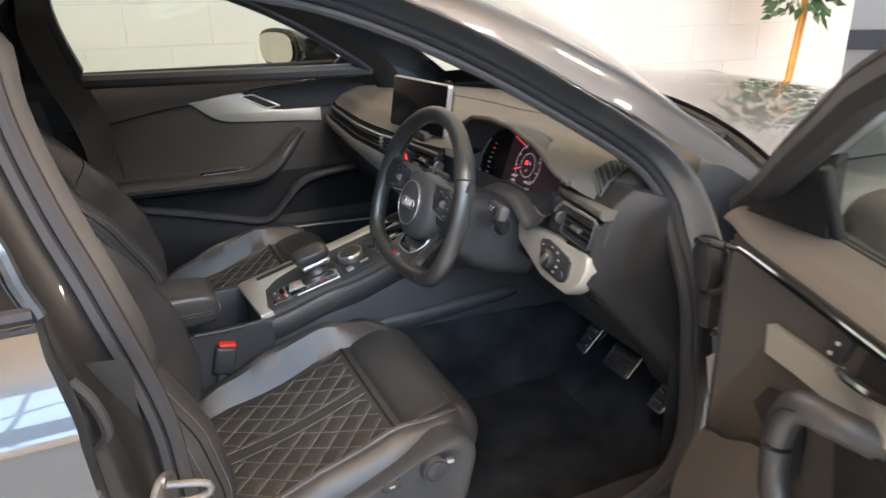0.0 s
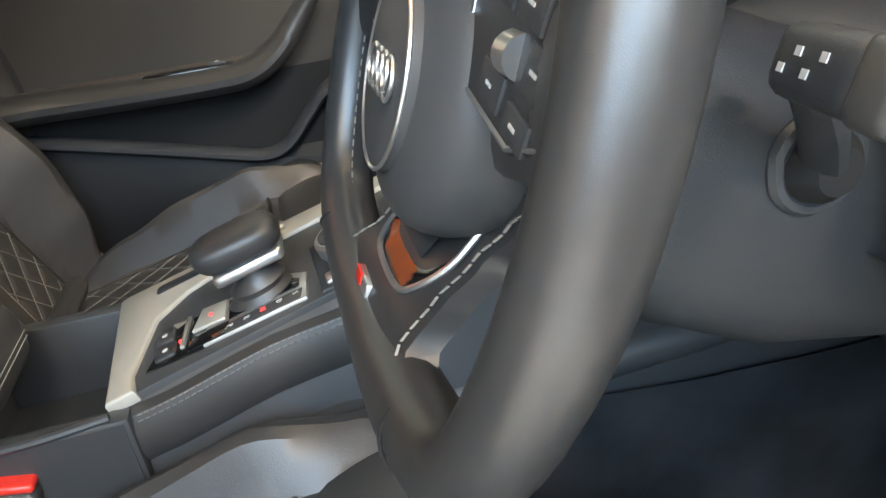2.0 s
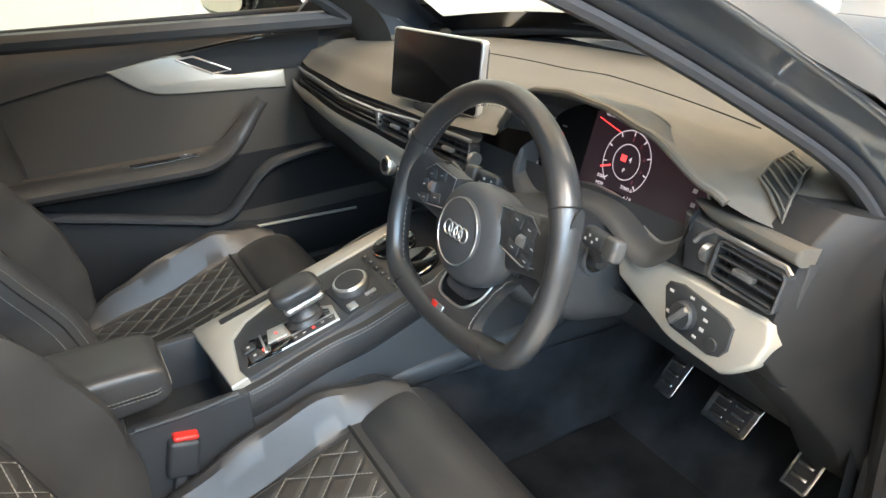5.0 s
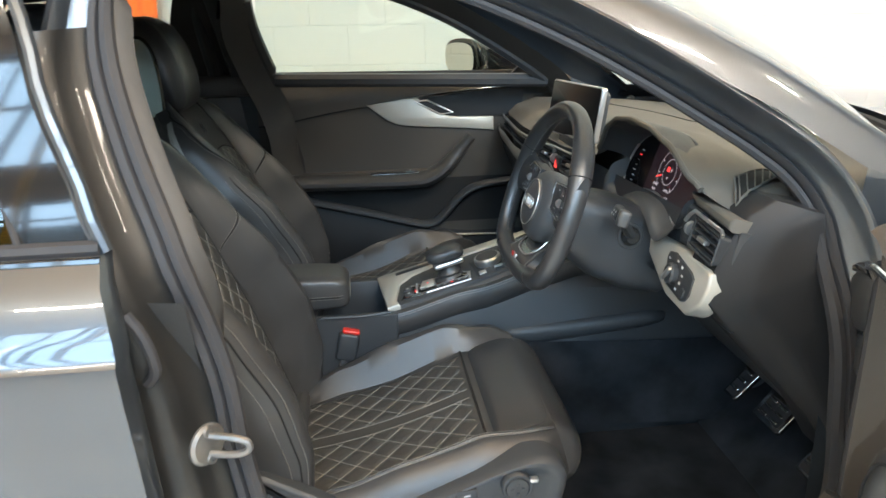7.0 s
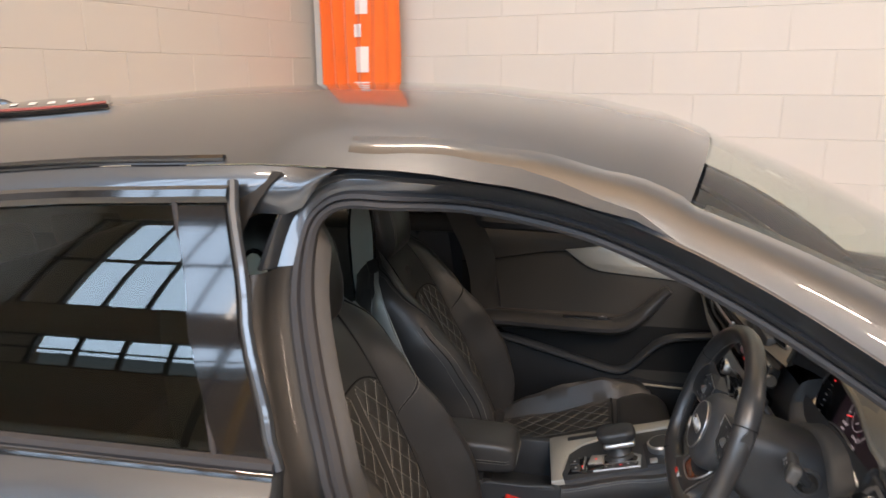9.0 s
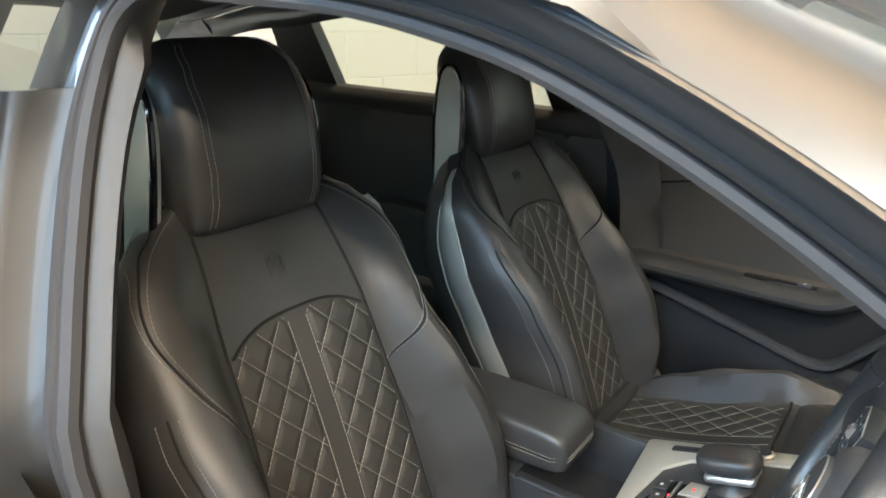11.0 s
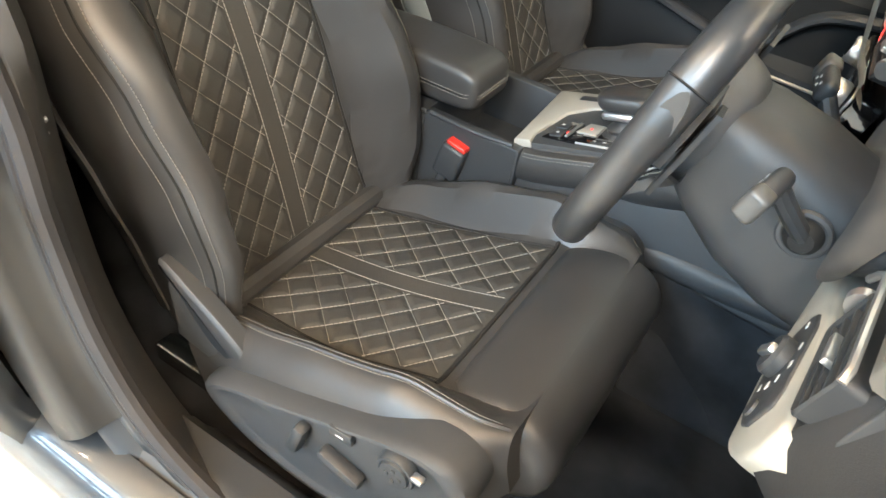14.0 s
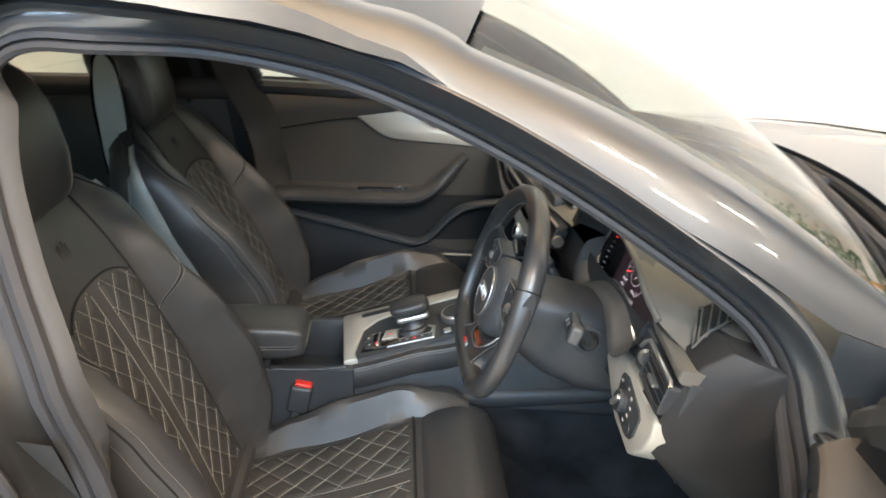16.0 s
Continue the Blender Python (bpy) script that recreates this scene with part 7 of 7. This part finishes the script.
part("switch_key", rbox((-0.300, 0.608, 0.7235), (0.026, 0.014, 0.006), 0.002), PLASTIC, sw)
part("switch_lamp", rbox((-0.300, 0.608, 0.727), (0.006, 0.003, 0.001), 0), WHITEMARK, sw)
low = curve([(-0.70, 0.662, 0), (-0.62, 0.644, 0), (-0.46, 0.602, 0), (-0.33, 0.566, 0), (-0.26, 0.549, 0), (-0.215, 0.562, 0), (-0.17, 0.608, 0), (-0.13, 0.646, 0), (-0.07, 0.668, 0), (0.10, 0.684, 0)], 5)
part("pocket_rib", tube([V((p.x, 0.628, p.y)) for p in low], 0.012, 10, up=(0, 1, 0), rb=0.020), GREYPLASTIC, pdoor, "grey plastic rib over the door pocket")
part("pocket", grid(lambda x, k: V((x, 0.632 - 0.012 * math.sin(k * 3), 0.40 + (ramp(x, (-0.70, 0.652), (-0.26, 0.540), (-0.12, 0.52), (0.2, 0.52)) - 0.40) * k)), span(-0.70, 0.2, 20), span(0, 1, 6)), TRIMBLACK, pdoor, "dark lower door pocket")
# flat dark sheet in place of the shade above the pocket
part("pocket_dark", grid(lambda x, k: V((x, 0.650, 0.50 + 0.19 * k)), span(-0.70, 0.2, 6), [0, 1]), SEAM_SHADE, pdoor, "flat dark sheet for the shade above the pocket")
part("sill_strip", tube([V((-0.172, 0.612, 0.5155)), V((-0.04, 0.612, 0.510)), V((0.095, 0.612, 0.503))], 0.0038, 6), SILVER, pdoor, "thin bright strip")
fg = part("window_glass", loft([[V((x, 0.690 - 0.40 * (z - 1.0) + o, z)) for x, z in ((-0.74, 0.99), (-0.30, 0.985), (0.06, 0.975), (-0.08, 1.10), (-0.27, 1.20), (-0.45, 1.26), (-0.70, 1.28))] for o in (0, 0.004)]), WINDOW, pdoor, "clear side window", smooth=False)
fg.visible_shadow = False
part("window_seal", tube([V((x, 0.678, 1.008 + 0.02 * (-0.36 - x))) for x in span(-0.74, 0.1, 12)], 0.007, 8), RUBBER, pdoor, "black window seal")
fr_pts = [V((p.x, 2 * CY - p.y, p.z)) for p in frame_ring(0.004, 0.0, -1)]
part("frame_trim", tube([p + V((0, -0.01, 0)) for p in fr_pts if p.z > 0.98], 0.020, 8), PLASTIC, pdoor, "dark window frame trim")
part("mirror_corner", loft([[V((x, y, z)) for x, z in ((0.005, 0.985), (0.14, 0.965), (0.06, 1.035))] for y in (0.655, 0.672)]), PLASTIC, pdoor, "black triangular mirror corner")
pdoor.location += V((0, -0.012, 0.021))
# far wing mirror
mir = thing("wing_mirror", "black door mirror with chrome rim outside the window", "mirror", (-0.06, 0.86, 0.96))
mc, ma, mb = V((-0.098, 0.848, 1.054)), V((0.45, -0.89, 0)).normalized(), V((0, 0, 1))
mout = [(p.x, p.y) for p in curve([(-0.098, -0.01, 0), (-0.088, 0.045, 0), (-0.03, 0.062, 0), (0.06, 0.058, 0), (0.095, 0.025, 0), (0.09, -0.04, 0), (0.02, -0.06, 0), (-0.07, -0.05, 0)], 5, True)]
mn = ma.cross(mb)
part("mirror_shell", loft([[mc + ma * x * s_ + mb * y * s_ - mn * z for x, y in mout] for z, s_ in ((0.0, 1.0), (-0.006, 1.0), (0.05, 0.92), (0.085, 0.6), (0.095, 0.25))]), GLOSS, mir, "gloss black mirror shell", sub=1)
part("mirror_glass", loft([[mc + mn * z + ma * (x * 0.80 - 0.008) + mb * y * 0.78 for x, y in mout] for z in (0.004, 0.009)]), MIRROR, mir, "reflecting mirror glass")
part("mirror_foot", loft([[V((x, y, z)) for x, z in ((-0.045, 1.075), (0.0, 1.092), (0.040, 1.070), (0.086, 1.010), (0.088, 0.966), (-0.03, 0.966))] for y in (0.79, 0.80, 0.86, 0.875)]), GLOSS, mir, "black mirror foot and inner shell")

# ---- far rear door ----
frd = thing("far_rear_door", "dark inner panel of the far rear door", "car door", (-1.2, 0.68, 0.36))
part("rear_panel", rbox((-1.24, 0.69, 0.68), (1.12, 0.05, 0.66), 0.03), VINYL, frd)
part("rear_top", tube([V((x, 0.650, 1.010)) for x in span(-1.95, -0.74, 10)], 0.032, 10, up=(0, 1, 0), rb=0.03), VINYL, frd, "dark vinyl window ledge")
part("rear_trim", prism([(-1.05, 0.93), (-0.88, 0.93), (-0.90, 0.895), (-0.98, 0.880)], 0.012, V((0, 0.668, 0)), V((1, 0, 0)), V((0, 0, 1)), 0.003, -0.004), SILVER, frd, "silver trim end")
part("rear_handle", tube([V((-1.04, 0.645, 0.915)), V((-0.93, 0.645, 0.915))], 0.006, 8), CHROME, frd, "chrome rear handle")
part("rear_armrest", rbox((-1.2, 0.64, 0.70), (0.55, 0.07, 0.05), 0.02), VINYL, frd)
rgl = part("rear_glass", loft([[V((x, 0.690 - 0.40 * (z - 1.0) + o, z)) for x, z in ((-1.64, 1.02), (-0.80, 1.0), (-0.86, 1.29), (-1.66, 1.24))] for o in (0, 0.004)]), WINDOW, frd, "rear side window", smooth=False)
rgl.visible_shadow = False
part("rear_frame", tube([V((-0.84, 0.675, 0.99)), V((-0.885, 0.575, 1.29)), V((-1.35, 0.575, 1.275)), V((-1.74, 0.58, 1.235))], 0.022, 8), PLASTIC, frd, "dark window frame")
part("rear_divider", loft([[V((x - w, 0.685 - 0.40 * (z - 1.0) + o, z)) for x, w, z in ((-1.72, -0.10, 1.0), (-1.75, -0.08, 1.26), (-1.75, 0.08, 1.26), (-1.72, 0.11, 1.0))] for o in (-0.03, 0.01)]), PLASTIC, frd, "dark window divider")

# ---- driver's door, standing open ----
ddoor = thing("driver_door", "open driver's door with dark panel, silver trim and grip", "car door", (0.2, -0.78, 0.36))
DA = V((-0.34, -0.94, 0)).normalized()       # along the open door, away from its hinges
DN = V((-0.94, 0.34, 0)).normalized()        # out of its inner face
DO = V((0.122, -0.775, 0))


def D(l, z, o=0.0):
    return DO + DA * l + DN * o + V((0, 0, z))


DR = Matrix((DA, DN, V((0, 0, 1)))).transposed()


def d_prism(pts, depth, o, bev=0.003):
    """A plate on the door's face with the outline pts (along, height)."""
    return prism([(-l, z) for l, z in reversed(pts)], depth, DO + DN * o, -DA, V((0, 0, 1)), bev, -0.004)


part("door_panel", grid(lambda l, z: D(l, z, 0.004 * smooth01(l / 0.05)), span(0.115, 1.05, 24), span(0.36, 0.944, 20)), FABRIC, ddoor, "dark cloth upper door panel")
part("door_front_edge", grid(lambda z, k: D(0.115 - 0.05 * k, z, 0.004 - 0.13 * k), span(0.34, 0.955, 12), span(0, 1, 4)), PAINT, ddoor, "painted front edge of the door")
part("door_top", grid(lambda s, k: (lambda l: D(l, ramp(k, (0, 0.940), (0.04, 0.953), (0.10, 0.959), (0.18, 0.963), (0.5, 0.970), (1, 0.973)), ramp(k, (0, 0.002), (0.04, 0.022), (0.10, 0.028), (0.18, 0.022), (1, -0.068)) - 0.016 * smooth01((0.20 - l) / 0.1) * (1 - k)))(0.100 - 0.03 * k + (0.95 + 0.03 * k) * s), [x * x * 0.4 + x * 0.6 for x in span(0, 1, 28)], span(0, 1, 26)), VINYL, ddoor, "soft vinyl door top")
part("door_outer", grid(lambda l, z: D(l, z, -0.14 - 0.03 * math.sin((z - 0.36) * 4)), span(-0.01, 1.06, 12), span(0.3, 0.95, 12)), PAINT, ddoor, "grey outer door skin")
part("door_rear_edge", grid(lambda z, k: D(1.05, z, 0.0 - 0.15 * k), span(0.34, 0.955, 12), span(0, 1, 4)), PAINT, ddoor, "painted rear edge of the door")
part("chrome_line", tube(curve([D(0.118, 0.915, 0.010), D(0.132, 0.934, 0.022), D(0.17, 0.944, 0.032), D(0.20, 0.950, 0.034), D(0.33, 0.953, 0.036), D(0.6, 0.953, 0.036), D(1.0, 0.950, 0.034)], 6), 0.0036, 8), CHROME, ddoor, "thin bright line under the door top")
insert = [(p.x, p.y) for p in curve([(0.246, 0.842, 0), (0.19, 0.770, 0), (0.138, 0.705, 0), (0.140, 0.640, 0), (0.20, 0.600, 0), (0.6, 0.600, 0), (0.98, 0.62, 0), (0.98, 0.80, 0), (0.85, 0.87, 0), (0.6, 0.862, 0), (0.40, 0.852, 0)], 4, True)]
part("door_insert", d_prism(insert, 0.012, 0.004), VINYL, ddoor, "smooth brown-grey lower door insert")
part("door_trim", d_prism([(0.243, 0.875), (0.246, 0.838), (0.313, 0.846), (0.47, 0.858), (0.60, 0.885), (0.70, 0.925), (0.60, 0.930), (0.52, 0.905), (0.458, 0.892), (0.375, 0.887)], 0.014, 0.012, 0.004), SILVER, ddoor, "matt silver door trim")
# no recess is cut: a dark plate gives its shade
part("handle_recess", d_prism([(0.395, 0.890), (0.47, 0.898), (0.54, 0.930), (0.44, 0.938), (0.405, 0.925)], 0.004, 0.006, 0.001), SEAM_SHADE, ddoor, "flat dark plate for the shaded handle recess")
part("door_handle", tube([D(0.388, 0.897, 0.020), D(0.41, 0.901, 0.026), D(0.45, 0.905, 0.026), D(0.50, 0.915, 0.022)], 0.006, 8), CHROME, ddoor, "chrome inner door handle")
lk = part("lock_panel", d_prism([(0.340, 0.893), (0.372, 0.896), (0.385, 0.925), (0.360, 0.930), (0.343, 0.915)], 0.006, 0.006, 0.002), PLASTIC, ddoor, "black lock key panel")
for l, z in ((0.366, 0.915), (0.356, 0.899)):
    part("lock_key", rbox(D(l, z, 0.0125), (0.0045, 0.003, 0.0045), 0.0015, DR), WHITEMARK, lk, "small pale lock mark")
grip = curve([D(0.450, 0.848, 0.004), D(0.428, 0.862, 0.040), D(0.395, 0.862, 0.060), D(0.378, 0.835, 0.064), D(0.374, 0.795, 0.064), D(0.386, 0.752, 0.066), D(0.42, 0.715, 0.068), D(0.48, 0.700, 0.066), D(0.70, 0.700, 0.060), D(0.98, 0.702, 0.040)], 6)
gr = part("door_grip", tube(grip, lambda f: 0.0155 + 0.008 * smooth01((f - 0.5) / 0.3), 14, up=(0, 0, 1), rb=lambda f: 0.0175 + 0.016 * smooth01((f - 0.5) / 0.3)), LEATHER, ddoor, "leather covered door grip running into the armrest")
part("grip_seam", tube([p + DN * 0.0170 for p in grip[10:36]], 0.0014, 6), SEAM_SHADE, gr, "dark seam along the grip")
# two flat dark plates stand in for the shaded hollows at the grip
part("grip_hollow", d_prism([(0.246, 0.768), (0.270, 0.803), (0.312, 0.816), (0.345, 0.80), (0.345, 0.73), (0.300, 0.740)], 0.003, 0.0165, 0.001), SEAM_SHADE, ddoor, "flat dark plate for the shade behind the grip")
part("hollow_inner", d_prism([(0.395, 0.84), (0.45, 0.85), (0.52, 0.80), (0.50, 0.74), (0.42, 0.745)], 0.003, 0.0165, 0.001), SEAM_SHADE, ddoor, "flat dark plate for the shade inside the grip")
part("pocket", grid(lambda l, k: D(l, ramp(l, (0.16, 0.672), (0.20, 0.690), (0.30, 0.742), (0.36, 0.70), (0.5, 0.655), (1.0, 0.655)) - 0.30 * k, 0.022 + 0.050 * math.sin(min(1, k * 1.3 + 0.1) * 2.6)), span(0.16, 1.0, 30), span(0, 1, 12)), VINYL, ddoor, "bulging lower door pocket")
# dark strip paints the shade of the gap over the pocket
part("pocket_seam", tube([D(l, ramp(l, (0.16, 0.672), (0.20, 0.690), (0.30, 0.742)), 0.034) for l in span(0.165, 0.30, 12)], 0.003, 6), SEAM_SHADE, ddoor, "dark strip for the shaded gap above the pocket")
part("sail_panel", loft([[D(l, z, o - (0.036 * (l - 0.1) / 0.12 if o > -0.05 else 0)) for l, z in ((0.100, 0.958), (0.222, 0.968), (0.220, 1.075), (0.170, 1.050), (0.116, 1.006))] for o in (-0.014, -0.062)]), TRIMBLACK, ddoor, "black triangular mirror panel")
part("window_frame", tube(curve([D(0.04, 0.955, -0.045), D(0.13, 1.015, -0.030), D(0.21, 1.066, -0.005), D(0.318, 1.136, 0.022), D(0.405, 1.186, 0.045), D(0.55, 1.245, 0.06), D(0.78, 1.28, 0.07), D(0.93, 1.275, 0.07)], 4), 0.022, 8), PLASTIC, ddoor, "black window frame")
part("frame_seal", tube(curve([D(0.13, 1.030, -0.020), D(0.21, 1.082, 0.006), D(0.318, 1.152, 0.034), D(0.405, 1.202, 0.056), D(0.55, 1.262, 0.07), D(0.78, 1.298, 0.08)], 4), 0.009, 8), RUBBER, ddoor, "rubber seal along the window frame")
part("frame_post", tube([D(0.94, 1.275, 0.07), D(0.98, 0.97, -0.04)], 0.02, 8), PLASTIC, ddoor, "black rear window post")
dg = part("window_glass", loft([[D(l, z, -0.074 + 0.42 * (z - 0.965) + o) for l, z in ((0.225, 0.955), (0.97, 0.955), (0.93, 1.26), (0.78, 1.265), (0.55, 1.225), (0.40, 1.17), (0.225, 1.060))] for o in (0, 0.004)]), WINDOW, ddoor, "clear driver's window", smooth=False)
dg.visible_shadow = False
part("window_seal", tube([D(l, 0.971, -0.066) for l in span(0.20, 1.03, 10)], 0.0045, 8), RUBBER, ddoor, "black inner window seal")
part("window_channel", tube([D(0.226, 0.960, -0.070), D(0.226, 1.060, -0.034)], 0.007, 8), TRIMBLACK, ddoor, "black front window channel")
part("outer_seal", tube([D(l, 0.966, -0.086) for l in span(0.20, 1.03, 10)], 0.005, 8), RUBBER, ddoor, "black outer window seal")
part("outer_ledge", grid(lambda l, k: D(l, 0.962 - 0.03 * k * k, -0.088 - 0.055 * k), span(0.06, 1.05, 12), span(0, 1, 6)), PAINT, ddoor, "grey painted outer door shoulder")
part("door_seal", tube([D(0.112, z, 0.0) for z in span(0.40, 0.93, 12)], 0.007, 8), RUBBER, ddoor, "rubber door seal")
ddoor.location += V((0.015, 0, 0.012))
nm = thing("wing_mirror", "black door mirror outside the open driver's door", "mirror", (0.21, -0.97, 0.95))
nring = curve([(-0.058, -0.04, 0), (-0.060, 0.02, 0), (-0.035, 0.052, 0), (0.02, 0.055, 0), (0.055, 0.03, 0), (0.058, -0.03, 0), (0.03, -0.052, 0), (-0.03, -0.054, 0)], 4, True)
part("mirror_shell", loft([[D(0.165 + p.x * s_, 0.962 + dz + p.y * s_, o) for p in nring] for o, s_, dz in ((-0.142, 0.55, -0.012), (-0.150, 0.85, -0.004), (-0.175, 1.0, 0.0), (-0.26, 1.05, 0.008), (-0.32, 0.95, 0.012), (-0.35, 0.6, 0.012))]), RUBBER, nm, "black mirror shell", sub=1)
part("mirror_foot", loft([[D(0.165 + p.x * s_, 0.945 + p.y * 0.3, o) for p in nring] for o, s_ in ((-0.090, 0.9), (-0.12, 0.6), (-0.16, 0.6))]), RUBBER, nm, "black mirror foot")

# ---- wall blocks ----
bw, bh, joint = 0.45, 0.225, 0.003


def block_mesh(name, L):
    return mesh_of(name, rbox((0, 0, 0), (L - joint, 0.024, bh - joint), 0.0025, seg=1))


full, half = block_mesh("block", bw), block_mesh("block_half", bw / 2)
for m_ in (full, half):
    m_.materials.append(BLOCK)


def lay(parent, start, along, normal, length, z0, rows, shift=0):
    n = int(length / bw)
    for r in range(rows):
        off = (r + shift) % 2 * bw / 2
        x = 0.0
        if off:
            cells = [(bw / 4, half)] + [(off + bw * (i + 0.5), full) for i in range(n - 1)] + [(off + bw * (n - 1) + bw / 4, half)]
        else:
            cells = [(bw * (i + 0.5), full) for i in range(n)]
        for c, me in cells:
            ob = new("block", me)
            p = start + along * c + normal * 0.0
            ob.parent = parent
            ob.matrix_parent_inverse = parent.matrix_world.inverted()
            yaw = math.atan2(along.y, along.x)
            ob.matrix_basis = Matrix.Translation((p.x, p.y, z0 + bh * (r + 0.5))) @ Matrix.Rotation(yaw, 4, "Z")


bpy.context.view_layer.update()
lay(wall_main, CORNER - WALL_N * 0.0295, WALL_D, WALL_N, (END - CORNER).length + 0.02, 0.0, 16)
lay(wall_left, CORNER - WALL_D * 0.0295, WALL_N, WALL_D, 3.2, 0.0, 16, 1)
